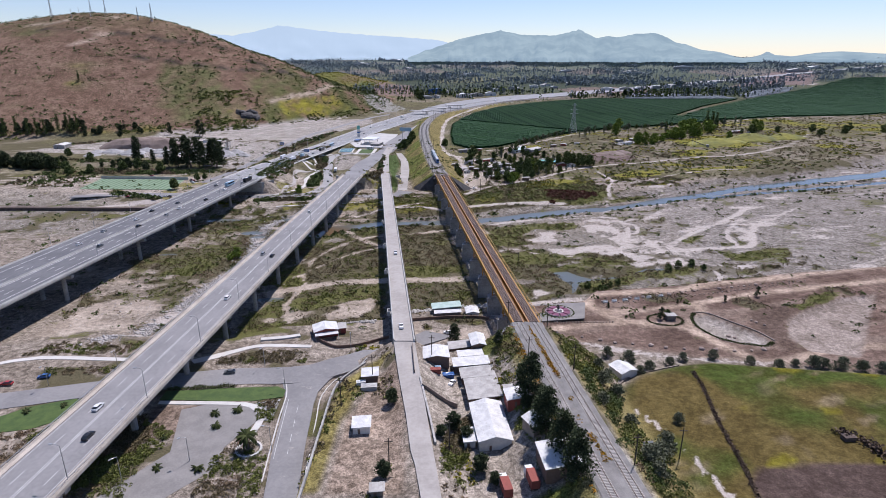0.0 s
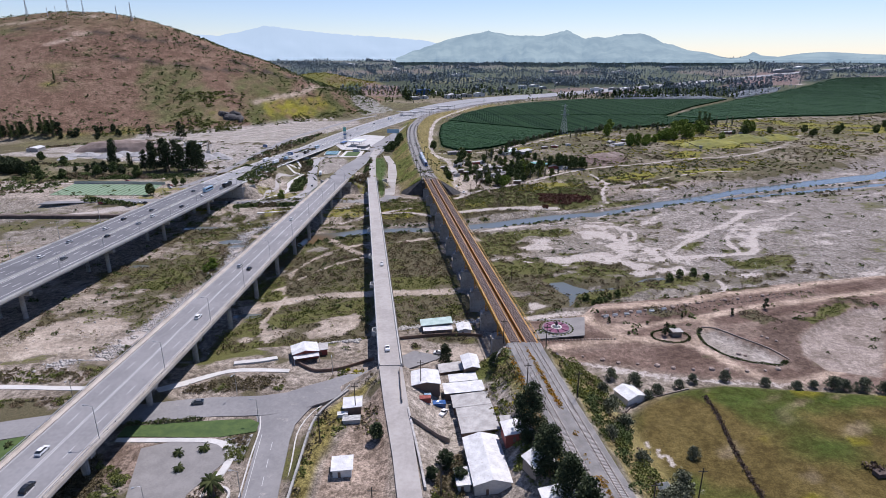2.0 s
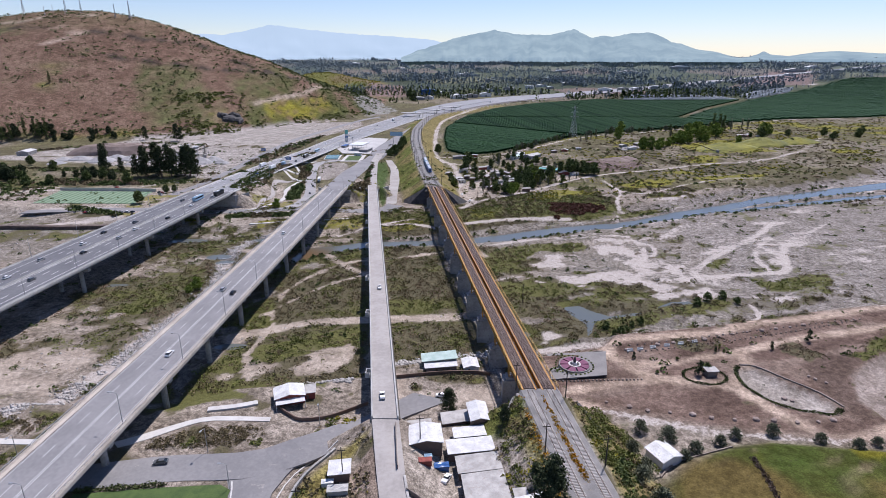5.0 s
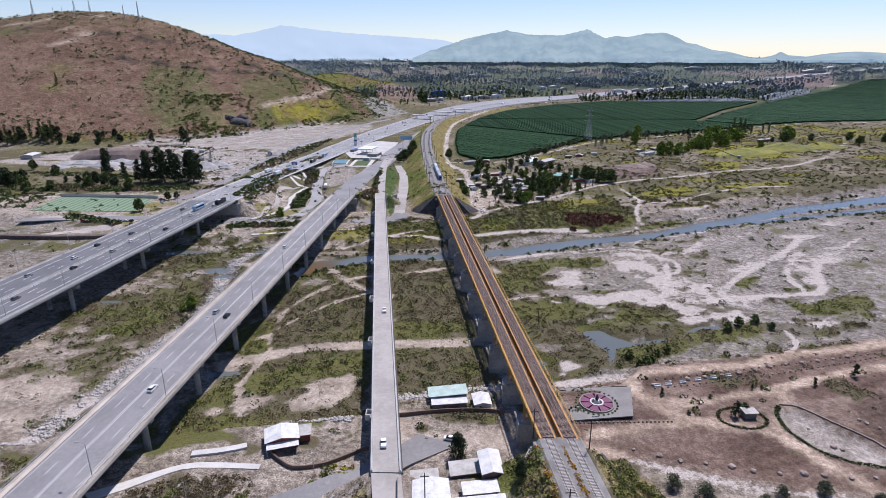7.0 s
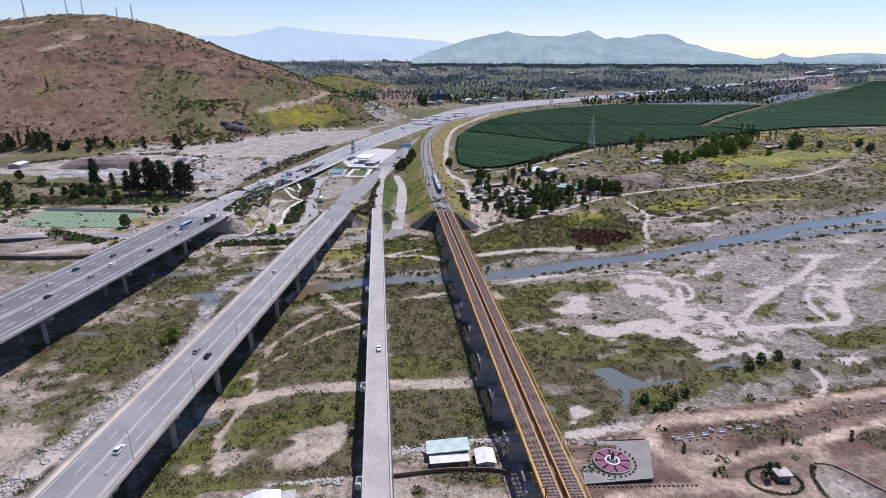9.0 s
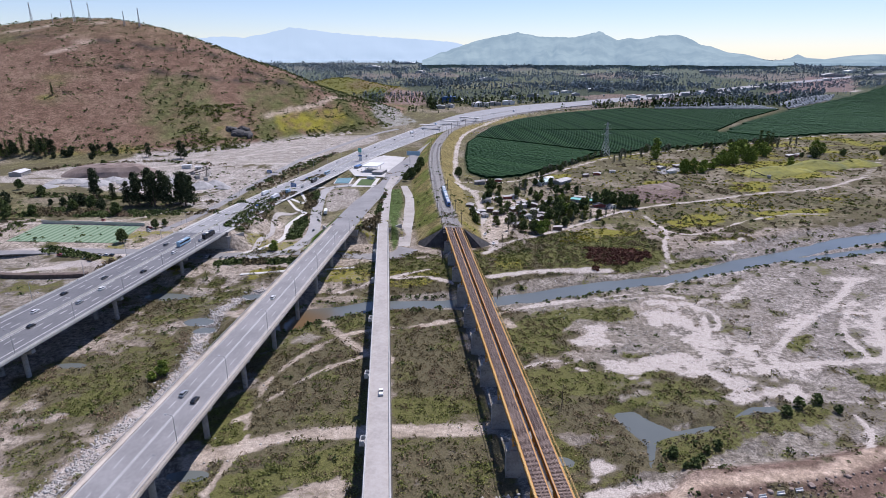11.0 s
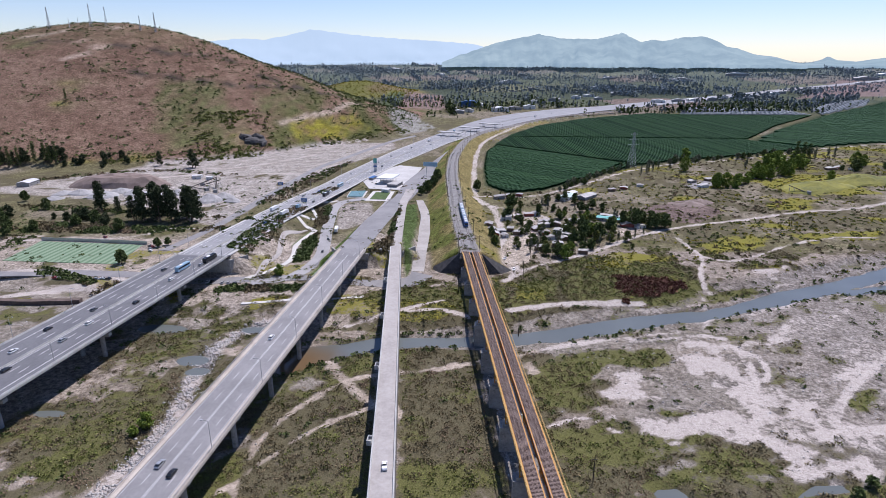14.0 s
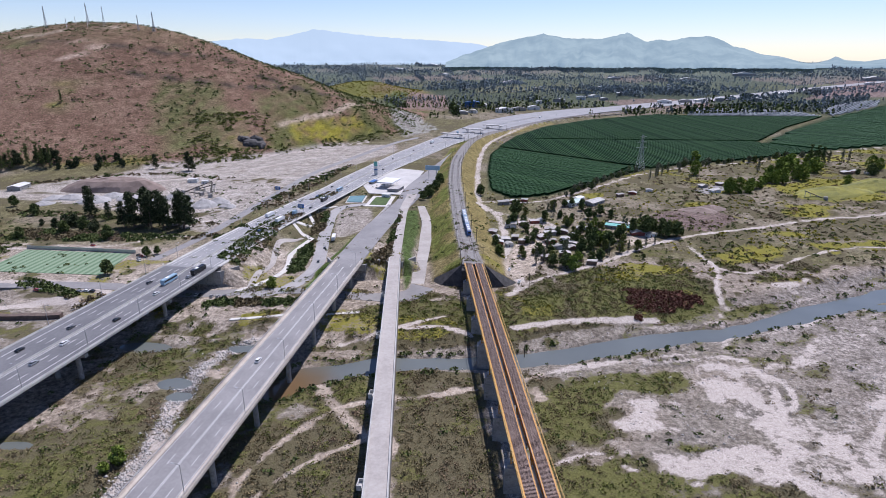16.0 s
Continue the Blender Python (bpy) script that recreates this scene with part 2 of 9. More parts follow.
def vnoise(x, y, size, seed=0, octaves=3):
    """Value noise, 0 to 1, with features about size metres across."""
    total, amp, norm = 0.0, 1.0, 0.0
    for o in range(octaves):
        u, v = x / size, y / size
        ix, iy = np.floor(u), np.floor(v)
        fx, fy = u - ix, v - iy
        fx, fy = fx * fx * (3 - 2 * fx), fy * fy * (3 - 2 * fy)
        a, b = hash2(ix, iy, seed + o), hash2(ix + 1, iy, seed + o)
        c, d = hash2(ix, iy + 1, seed + o), hash2(ix + 1, iy + 1, seed + o)
        total = total + amp * (a * (1 - fx) * (1 - fy) + b * fx * (1 - fy) + c * (1 - fx) * fy + d * fx * fy)
        norm += amp
        amp *= 0.5
        size *= 0.5
    return total / norm


def smooth(v, lo, hi):
    t = np.clip((v - lo) / (hi - lo), 0, 1)
    return t * t * (3 - 2 * t)


def line_distance(x, y, pts, reach=None):
    """Distance to a line through points, and how far along it (in points) the nearest place is; beyond reach it is not worked out."""
    p = np.array(pts, float)
    x, y = np.asarray(x, float), np.asarray(y, float)
    if reach is not None:
        near = (x > p[:, 0].min() - reach) & (x < p[:, 0].max() + reach) & (y > p[:, 1].min() - reach) & (y < p[:, 1].max() + reach)
        d, k = np.full(x.shape, 1e6), np.zeros(x.shape)
        if near.any():
            d[near], k[near] = line_distance(x[near], y[near], p)
        return d, k
    best = np.full(np.shape(x), 1e9)
    along = np.zeros(np.shape(x))
    for i in range(len(p) - 1):
        d = p[i + 1] - p[i]
        l2 = max(float(d @ d), 1e-9)
        t = np.clip(((x - p[i, 0]) * d[0] + (y - p[i, 1]) * d[1]) / l2, 0, 1)
        dist = np.hypot(x - p[i, 0] - t * d[0], y - p[i, 1] - t * d[1])
        near = dist < best
        best = np.where(near, dist, best)
        along = np.where(near, i + t, along)
    return best, along


def inside(x, y, pts):
    """Signed distance to a closed outline: positive inside."""
    p = np.array(pts, float)
    x, y = np.asarray(x, float), np.asarray(y, float)
    box = (x > p[:, 0].min() - 15) & (x < p[:, 0].max() + 15) & (y > p[:, 1].min() - 15) & (y < p[:, 1].max() + 15)
    if not box.all():
        out = np.full(x.shape, -15.0)
        if box.any():
            out[box] = inside(x[box], y[box], p)
        return out
    q = np.roll(p, -1, axis=0)
    odd = np.zeros(np.shape(x), bool)
    for (x0, y0), (x1, y1) in zip(p, q):
        if y0 != y1:
            cross = (y0 > y) != (y1 > y)
            odd ^= cross & (x < (x1 - x0) * (y - y0) / (y1 - y0) + x0)
    d, _ = line_distance(x, y, np.vstack([p, p[:1]]))
    return np.where(odd, d, -d)


# ---- the lie of the land ----
NEAR_BANK = ((-900, 130), (-400, 150), (-150, 168), (-115, 174), (-75, 172), (-60, 182), (-38, 186), (-26, 190), (-18, 197), (5, 204), (30, 203), (50, 206), (57, 218), (90, 224), (145, 240), (400, 290), (900, 400))
FAR_BANK = ((-900, 420), (-400, 400), (-250, 372), (-150, 340), (-75, 338), (-35, 331), (13, 341), (54, 356), (108, 382), (137, 394), (200, 428), (280, 462), (400, 540), (900, 760))
RAIL = ((100, -630), (68.1, -165), (45.5, 0), (22.5, 168), (-9.0, 398), (-18, 465), (-26, 541), (-33, 624), (-35, 727), (-24, 867), (13, 979), (123, 1165), (330, 1350), (560, 1555))
RIVER = (((-76, 302), 6), ((-66, 313), 9), ((-52, 320), 6.5), ((-36, 326), 5), ((-12, 327), 5), ((13, 332), 7), ((38, 340), 7), ((66, 353), 6.5), ((92, 360), 6), ((116, 371), 6), ((147, 388), 6.5), ((172, 400), 7), ((200, 416), 8), ((247, 438), 8), ((284, 452), 9), ((354, 480), 10), ((480, 560), 12), ((700, 680), 14))
BRANCH = ((176, 394), (213, 407), (262, 424), (330, 446), (420, 470))
POND = ((44, 248), (52, 250), (55, 246), (61, 240), (76, 244), (89, 253), (97, 254), (98, 251), (85, 248), (71, 239), (60, 236), (55, 234), (50, 222), (48.5, 222), (50, 232), (46, 240))
POOLS = (((-112, 305), 5.5, 3.2), ((-106, 297), 4, 2.4), ((-143, 268), 4, 1.4), ((-97, 332), 6, 2.5), ((-172, 345), 12, 3), ((24, 224), 4, 2), ((-74, 214), 4, 1.6), ((-138, 330), 8, 3))
BASIN = ((86, 192), (89, 195), (93, 194), (97, 188), (103, 180), (105, 174), (102, 171), (96, 172), (90, 175), (86.5, 180), (85, 186))
PIT = ((119, 190), (130, 199), (150, 211), (168, 216), (128, 164), (114, 168), (113, 178))


def table(x, rows):
    r = np.array(rows, float)
    return np.interp(x, r[:, 0], r[:, 1])


RIVER_LINE = np.array([p for p, _ in RIVER], float)
RIVER_WIDE = np.array([w for _, w in RIVER], float)
RIVER_FINE = curve(RIVER_LINE, 6.0)
RAIL_FINE = curve(RAIL, 12.0)


def water_depth(x, y):
    """How far a place lies inside a water line; positive is under water."""
    d, k = line_distance(x, y, RIVER_LINE, 30)
    w = 0.72 * np.interp(k, np.arange(len(RIVER_WIDE)), RIVER_WIDE)
    wob = (vnoise(x, y, 14, 5) - 0.5) * 5.0
    best = w - d + wob
    d2, _ = line_distance(x, y, BRANCH, 30)
    best = np.maximum(best, 2.6 - d2 + wob)
    best = np.maximum(best, inside(x, y, POND) - 1.0 + wob * 0.22)
    for (cx, cy), a, b in POOLS:
        best = np.maximum(best, (1 - np.hypot((x - cx) / a, (y - cy) / b)) * b + wob * 0.35)
    return best


HILL_TOP = ((-1500, 60), (-1000, 95), (-800, 118), (-672, 136), (-619, 143), (-570, 148), (-498, 147), (-445, 138), (-401, 125), (-344, 102), (-319, 93), (-288, 84), (-242, 62), (-199, 45), (-173, 33), (-140, 15), (-112, 2), (-40, 0))
HILL_FOOT = ((-1500, 520), (-900, 560), (-520, 600), (-466, 625), (-421, 654), (-349, 662), (-312, 678), (-255, 725), (-232, 759), (-207, 802), (-164, 852), (-130, 907), (-100, 985), (-40, 1150))


def hill_z(x, y):
    top, foot = table(x, HILL_TOP), table(x, HILL_FOOT)
    ridge = np.maximum(925.0, foot + 95)
    s = (y - foot) / (ridge - foot)
    up = np.clip(s, 0, 1)
    up = up * 0.72 + 0.28 * up * up * (3 - 2 * up)
    back = 1 - smooth(y, ridge, ridge + 480)
    gully = (vnoise(x * 1.4 + y * 0.2, y * 0.35, 60, 31) - 0.5) * 18 * up * (1.15 - up) * np.clip(top / 60, 0, 1)
    h = np.where(s > 1, top * back, top * up + gully)
    h = np.maximum(h, 0) * (y < 2200)
    knoll = 34 * np.exp(-(((x + 345) / 120) ** 2 + ((y - 1690) / 120) ** 2))
    return h + knoll


def bed_z(x, y):
    """The land without water, banks for the tracks, or houses."""
    nb, fb = table(x, NEAR_BANK), table(x, FAR_BANK)
    near = 1 - smooth(y, nb - 3, nb + 5)
    far = smooth(y, fb + 1, fb + 14)
    nl = np.interp(x, (-60, -28, -14, 16, 26), (4.6, 3.6, 2.2, 2.2, 3.6))
    r = np.hypot(x, y)
    plain = 3.0 + 2.0 * smooth(r, 420, 700) + 69.0 * np.clip((r - 1250) / 2000, 0, 1.01) ** 1.7
    z = near * nl + far * plain
    mid = (1 - near) * (1 - far)
    z = z + mid * (0.25 + (vnoise(x, y, 34, 3) - 0.5) * 1.3 + (vnoise(x, y, 7, 4) - 0.5) * 0.5)
    rough = smooth(x, 60, 110) * far * (1 - smooth(r, 650, 720))
    z = z + rough * (vnoise(x, y, 60, 8) - 0.45) * 5.0
    return z + hill_z(x, y)


LOT = ((-40, 40), (-33, 97), (-33.5, 126), (-33, 143), (-25, 155), (-17.5, 159), (-11.5, 158), (-11, 140), (-9, 122), (-6, 95), (0, 40))
VILLAGE = ((-12, 158), (8, 166), (24, 150), (32, 96), (40, 40), (0, 40), (-6, 95), (-9, 122), (-11, 140))
FIELD = ((44, 128), (47, 141), (55, 150), (68, 155), (78, 157), (128, 151), (260, 160), (300, 20), (58, 20), (50, 99))


STREET = ((2.5, 40), (-4.5, 95), (-7.1, 109), (-9.2, 122), (-12, 138), (-15.2, 158))


def street_z(y):
    return np.interp(y, (40, 95, 125, 145, 157), (7.0, 8.2, 9.4, 10.8, 11.8))


def rail_top(y):
    return np.interp(y, (0, 700, 1000, 1400), (13.6, 13.2, 8.0, 10.0))


def ground_z(x, y):
    x, y = np.asarray(x, float), np.asarray(y, float)
    z = bed_z(x, y)
    z = np.maximum(z, 7.6 * smooth(inside(x, y, LOT), -3.0, 1.5) + (z * 0))
    z = np.maximum(z, 5.2 * smooth(inside(x, y, VILLAGE), -7, 1))
    z = np.maximum(z, 5.4 * smooth(inside(x, y, FIELD), -8, 2))
    ds, _ = line_distance(x, y, STREET, 20)
    z = np.maximum(z, (street_z(y) - 0.15 - np.maximum(0, ds - 3.2) / 1.6) * (y < 157.0))
    d, _ = line_distance(x, y, RAIL_FINE, 40)
    bank = rail_top(y) - np.maximum(0, d - 5.6) / 1.55
    on = (1 - smooth(y, 163.5, 167.0)) + smooth(y, 400.0, 403.5) * (1 - smooth(y, 1150, 1300))
    z = np.maximum(z, bank * on)
    for (xl, xr, top0, y0, y1) in (((-159.5, -149), (-133.3, -124), 12.7, 386, 600), ((-79.0, -73), (-64.9, -60), 12.7, 401, 560), ((-52.0, -63), (-46.5, -58), 11.6, 409, 560)):
        f = np.clip((y - y0) / (y1 - y0), 0, 1)
        l, r = xl[0] + (xl[1] - xl[0]) * f, xr[0] + (xr[1] - xr[0]) * f
        side = np.maximum(np.maximum(l - 1 - x, x - r - 1), 0)
        z = np.maximum(z, (top0 - (top0 - 4.9) * f - side / 1.4) * smooth(y, y0, y0 + 3) * (y < y1 + 40))
    z = z - 1.5 * smooth(inside(x, y, BASIN), -0.8, 2.0) - 1.4 * smooth(inside(x, y, PIT), -1, 3)
    w = water_depth(x, y)
    z = z - 1.9 * smooth(w, -2.6, 1.2) * ((y > 195) & (y < 760)) * (z < 8)
    return z


def gz(x, y):
    return float(ground_z(np.array([x]), np.array([y]))[0])


# ---- what covers the land ----
TRACKS_FIRST = (
    (((-75, 218), (-62, 226), (-49, 232), (-31, 234), (2, 237), (14, 240)), 5.0),
    (((-60, 192), (-66, 206), (-64, 229), (-68, 242), (-66, 267), (-53, 291), (-44, 298), (-25, 303), (4, 312)), 1.8),
    (((-70, 238), (-56, 262), (-40, 276), (-30, 281)), 1.6),
    (((-14, 308), (3, 314), (12, 317), (23, 323), (36, 328), (58, 336), (80, 342)), 1.4),
    (((19, 272), (32, 279), (40, 272), (52, 268), (64, 266)), 1.1),
    (((14, 395), (25, 410), (55, 433), (90, 466), (134, 494), (178, 516), (225, 538), (279, 556), (340, 600), (420, 700)), 3.4),
)
TRACKS_SECOND = (
    (((8, 388), (14, 402), (10, 440), (8, 480), (3, 530), (-10, 563), (-14, 645), (-14, 765), (-5, 872), (26, 981), (86, 1118), (190, 1258)), 4.4),
    (((331, 889), (596, 1215), (840, 1510), (1200, 1900)), 3.0),
    (((47, 133), (52, 122), (56, 110), (58, 98)), 1.0),
    (((-288, 430), (-225, 441), (-206, 463), (-187, 462)), 3.0),
    (((-330, 556), (-300, 610), (-240, 640), (-170, 640)), 5.0),
    (((-260, 380), (-210, 384), (-185, 376)), 6.0),
    (((-240, 352), (-205, 366), (-188, 362)), 5.0),
    (((-60, 337), (-45, 345), (-30, 356), (-20, 362)), 2.0),
)
TRACKS_THIRD = (
    (((-44, 352), (-34, 348), (-22, 352), (-8, 346)), 2.2),
    (((-17, 190), (-12, 178), (7, 181), (14, 178)), 6.0),
    (((13, 318), (30, 327), (53, 334), (64, 333), (86, 340), (97, 338)), 2.0),
    (((9, 353), (19, 357), (34, 362), (55, 366), (71, 369)), 4.0),
    (((115, 467), (118, 448), (118, 428), (109, 405), (106, 388)), 2.6),
    (((119, 432), (132, 425), (155, 439), (193, 466), (238, 473)), 2.4),
    (((97, 332), (104, 322), (101, 308), (91, 303), (84, 296)), 2.6),
    (((31, 210), (49, 215), (56, 212), (73, 215), (91, 218), (112, 226), (137, 232), (240, 262)), 2.9),
)
TRACKS_FOURTH = (
    (((53, 214), (51, 202), (54, 198), (63, 196), (78, 200), (92, 204), (102, 208), (126, 216), (190, 232)), 2.4),
    (((54, 198), (57, 191), (64, 188), (73, 186), (81, 183), (86, 174), (92, 164)), 3.2),
    (((92, 202), (92, 197), (86, 190), (81, 183)), 2.6),
    (((34, 181), (47, 185), (64, 188)), 2.6),
    (((27, 178), (40, 173), (51, 168), (63, 164), (80, 161), (93, 160), (104, 161), (117, 167), (134, 171), (260, 178)), 3.0),
    (((118, 249), (118, 241), (109, 228), (100, 223)), 2.0),
    (((110, 283), (129, 305), (162, 335), (190, 366)), 3.0),
)
TRACKS_FIFTH = (
    (((174, 327), (160, 299), (151, 284), (129, 281), (110, 279)), 3.4),
    (((163, 327), (148, 304), (146, 288)), 2.4),
    (((218, 363), (179, 327), (166, 313), (154, 288)), 2.4),
    (((99, 319), (91, 292), (82, 275), (87, 264), (92, 256)), 2.4),
    (((-8, 567), (14, 564), (42, 575), (95, 632), (142, 686), (192, 722), (250, 749), (334, 793), (386, 832), (481, 880), (620, 904)), 3.4),
    (((-8, 567), (-10, 548), (12, 530), (34, 516), (41, 498), (30, 470), (24, 440), (16, 414)), 3.4),
    (((-66, 318), (-52, 296), (-40, 283), (-30, 276)), 4.0),
)
TRACKS_SIXTH = (
    (((-333, 673), (-278, 707), (-235, 760), (-198, 816), (-159, 863)), 5.0),
    (((-334, 655), (-248, 667), (-193, 750)), 4.0),
)
TRACKS = TRACKS_FIRST + TRACKS_SECOND + TRACKS_THIRD + TRACKS_FOURTH + TRACKS_FIFTH + TRACKS_SIXTH
PALE_SPOTS_FIRST = (
    ((47, 310), (56, 309), (61, 308), (55, 301), (58, 292), (49, 287), (38, 288), (38, 295), (44, 298)),
    ((38, 283), (45, 284), (48, 281), (43, 277), (38, 278)),
    ((75, 323), (97, 332), (104, 326), (99, 309), (91, 303), (102, 302), (106, 295), (108, 282), (100, 272), (90, 276), (80, 293), (81, 300), (75, 311)),
    ((108, 282), (124, 280), (118, 262), (105, 253), (83, 251), (87, 263), (84, 267), (92, 276)),
    ((84, 267), (72, 269), (64, 272), (49, 273), (46, 281), (58, 280), (70, 285), (80, 290)),
)
PALE_SPOTS_SECOND = (
    ((126, 311), (140, 323), (151, 329), (145, 319), (127, 305), (116, 294), (107, 283), (118, 303)),
    ((11, 316), (20, 315), (17, 303), (13, 304)),
    ((137, 411), (157, 417), (150, 406), (130, 399)),
    ((150, 300), (160, 330), (178, 345), (170, 320), (158, 292)),
    ((31, 227), (44, 224), (47, 220), (32, 215)),
    ((-68, 213), (-67, 206), (-59, 199), (-53, 199), (-50, 203), (-42, 210), (-34, 214), (-31, 210), (-35, 202), (-31, 198), (-33, 193), (-50, 192), (-76, 193), (-63, 197)),
    ((-140, 213), (-123, 213), (-113, 207), (-112, 196), (-114, 188), (-116, 183), (-150, 176)),
)
PALE_SPOTS_THIRD = (
    ((-166, 248), (-155, 249), (-136, 234), (-136, 223), (-149, 226)),
    ((-125, 237), (-110, 234), (-101, 227), (-105, 224), (-116, 227)),
    ((-112, 312), (-95, 322), (-84, 312), (-100, 303)),
    ((-170, 215), (-158, 240), (-175, 250), (-200, 230)),
)
PALE_SPOTS = PALE_SPOTS_FIRST + PALE_SPOTS_SECOND + PALE_SPOTS_THIRD
LUSH_FIRST = (
    ((26, 314), (43, 325), (72, 330), (70, 319), (63, 312), (46, 313), (37, 300), (34, 296), (37, 288), (32, 282), (18, 282), (13, 299), (17, 308)),
    ((44, 279), (35, 274), (36, 271), (54, 270), (73, 276), (66, 269), (52, 261), (41, 257), (22, 259), (21, 266), (25, 271)),
    ((61, 263), (73, 267), (81, 260), (82, 255), (77, 251), (43, 248), (51, 256)),
    ((56, 285), (68, 284), (64, 280), (56, 280)),
    ((106, 295), (108, 289), (106, 284), (103, 286)),
    ((115, 294), (120, 288), (124, 285), (136, 304), (132, 304)),
)
LUSH_SECOND = (
    ((95, 359), (115, 361), (128, 371), (112, 355), (94, 348)),
    ((34, 393), (52, 411), (86, 419), (102, 418), (103, 399), (113, 390), (146, 398), (114, 378), (84, 364), (60, 367), (37, 366)),
    ((53, 233), (64, 238), (75, 242), (96, 247), (109, 255), (112, 248), (91, 240), (79, 233), (60, 226), (53, 224)),
    ((133, 271), (148, 276), (159, 279), (173, 284), (157, 261), (145, 257), (134, 262)),
    ((-79, 228), (-81, 242), (-76, 256), (-68, 252), (-63, 222), (-71, 221)),
)
LUSH_THIRD = (
    ((-68, 208), (-54, 216), (-45, 222), (-31, 227), (-31, 213), (-42, 210), (-50, 205), (-61, 203)),
    ((-78, 195), (-75, 209), (-65, 204), (-63, 196)),
    ((-75, 188), (-63, 191), (-56, 177), (-65, 169), (-78, 169)),
    ((-60, 187), (-56, 192), (-36, 186), (-35, 182), (-50, 181)),
    ((-62, 292), (-48, 312), (-40, 308), (-52, 290)),
    ((14, 220), (26, 236), (32, 226), (24, 212)),
    ((-24, 252), (-6, 253), (-6, 238), (-19, 236)),
    ((123, 201), (141, 212), (153, 216), (142, 206), (123, 195)),
    ((-130, 240), (-118, 262), (-110, 250), (-118, 236)),
)
LUSH_FOURTH = (
    ((-140, 300), (-120, 322), (-112, 316), (-126, 298)),
    ((7, 353), (18, 384), (36, 399), (32, 366), (16, 351)),
)
LUSH = LUSH_FIRST + LUSH_SECOND + LUSH_THIRD + LUSH_FOURTH
LAWNS_FIRST = (
    (((-34, 97), (-32.5, 126), (-31, 140), (-24, 151), (-18, 154), (-25, 138), (-28, 120), (-28.5, 97)), (0.20, 0.17, 0.065)),
    (((-27, 97), (-26.5, 122), (-22, 140), (-16, 150), (-13.5, 148), (-14, 136), (-12, 120), (-10, 97)), (0.265, 0.208, 0.17)),
    (((-5, 97), (-7, 112), (-9, 130), (-11, 150), (2, 160), (16, 150), (22, 120), (26, 97)), (0.30, 0.262, 0.228)),
    (((-80, 118), (-80, 132), (-66, 132.5), (-60, 126), (-62, 118)), (0.19, 0.145, 0.12)),
    (((-92, 388), (-89, 430), (-86, 474), (-82, 480), (-80.5, 472), (-81, 430), (-82, 400), (-86, 385)), (0.085, 0.125, 0.035)),
)
LAWNS_SECOND = (
    (((-42, 389), (-49, 425), (-56, 465), (-63, 524), (-53, 530), (-47, 490), (-43, 425), (-40, 400)), (0.07, 0.1, 0.035)),
    (((-116, 436), (-115, 462), (-112, 465), (-111, 440), (-113, 430)), (0.09, 0.14, 0.04)),
    (((-102, 496), (-110, 529), (-96, 537), (-86, 519), (-90, 497)), (0.4, 0.34, 0.29)),
    (((-98, 470), (-104, 492), (-110, 529), (-100, 541), (-88, 536), (-82, 512), (-82, 488), (-92, 470)), (0.27, 0.245, 0.225)),
    (((15, 527), (36, 513), (40, 494), (28, 447), (23, 417), (7, 404), (6, 430), (14, 467), (24, 493), (13, 504)), (0.37, 0.32, 0.275)),
)
LAWNS_THIRD = (
    (((85, 488), (100, 489), (100, 476), (81, 466)), (0.37, 0.32, 0.275)),
    (((112, 539), (160, 565), (168, 531), (138, 498), (111, 503)), (0.155, 0.118, 0.108)),
    (((86, 192), (89, 195), (93, 194), (97, 188), (103, 180), (105, 174), (102, 171), (96, 172), (90, 175), (86.5, 180), (85, 186)), (0.33, 0.295, 0.27)),
    (((119, 190), (130, 199), (150, 211), (168, 216), (128, 164), (114, 168), (113, 178)), (0.27, 0.225, 0.2)),
    (((108, 196), (119, 203), (130, 201), (119, 191), (112, 178), (112, 168), (107, 168), (106, 184)), (0.115, 0.082, 0.068)),
)
LAWNS = LAWNS_FIRST + LAWNS_SECOND + LAWNS_THIRD
ROCK_STREAM = ((-116, 168), (-111, 178), (-108, 192), (-105, 207), (-103, 224), (-99, 246), (-100, 270), (-105, 296), (-107, 312), (-104, 328), (-96, 339))
DIRT = ((20, 158), (30, 203), (55, 217), (146, 239), (260, 262), (300, 168), (128, 155), (78, 161), (40, 172))
QUARRY = ((-420, 548), (-350, 650), (-330, 740), (-230, 830), (-120, 850), (-112, 800), (-165, 620), (-176, 470), (-200, 478), (-250, 510), (-330, 535))
SCRUB_ZONES_FIRST = (
    (((-150, 185), (-80, 180), (-74, 240), (-72, 300), (-80, 345), (-140, 345), (-152, 260)), 0.55),
    (((-330, 180), (-165, 185), (-170, 350), (-330, 380)), 0.3),
    (((-76, 188), (-24, 190), (-32, 260), (-46, 318), (-70, 305), (-74, 250)), 0.8),
    (((-20, 203), (14, 207), (6, 250), (-4, 320), (-36, 320), (-24, 255)), 0.88),
    (((22, 208), (50, 220), (62, 226), (104, 254), (112, 266), (80, 274), (46, 276), (44, 300), (34, 318), (12, 322), (14, 290)), 0.66),
    (((6, 346), (54, 363), (100, 388), (110, 412), (92, 432), (58, 432), (24, 412), (4, 392)), 0.9),
)
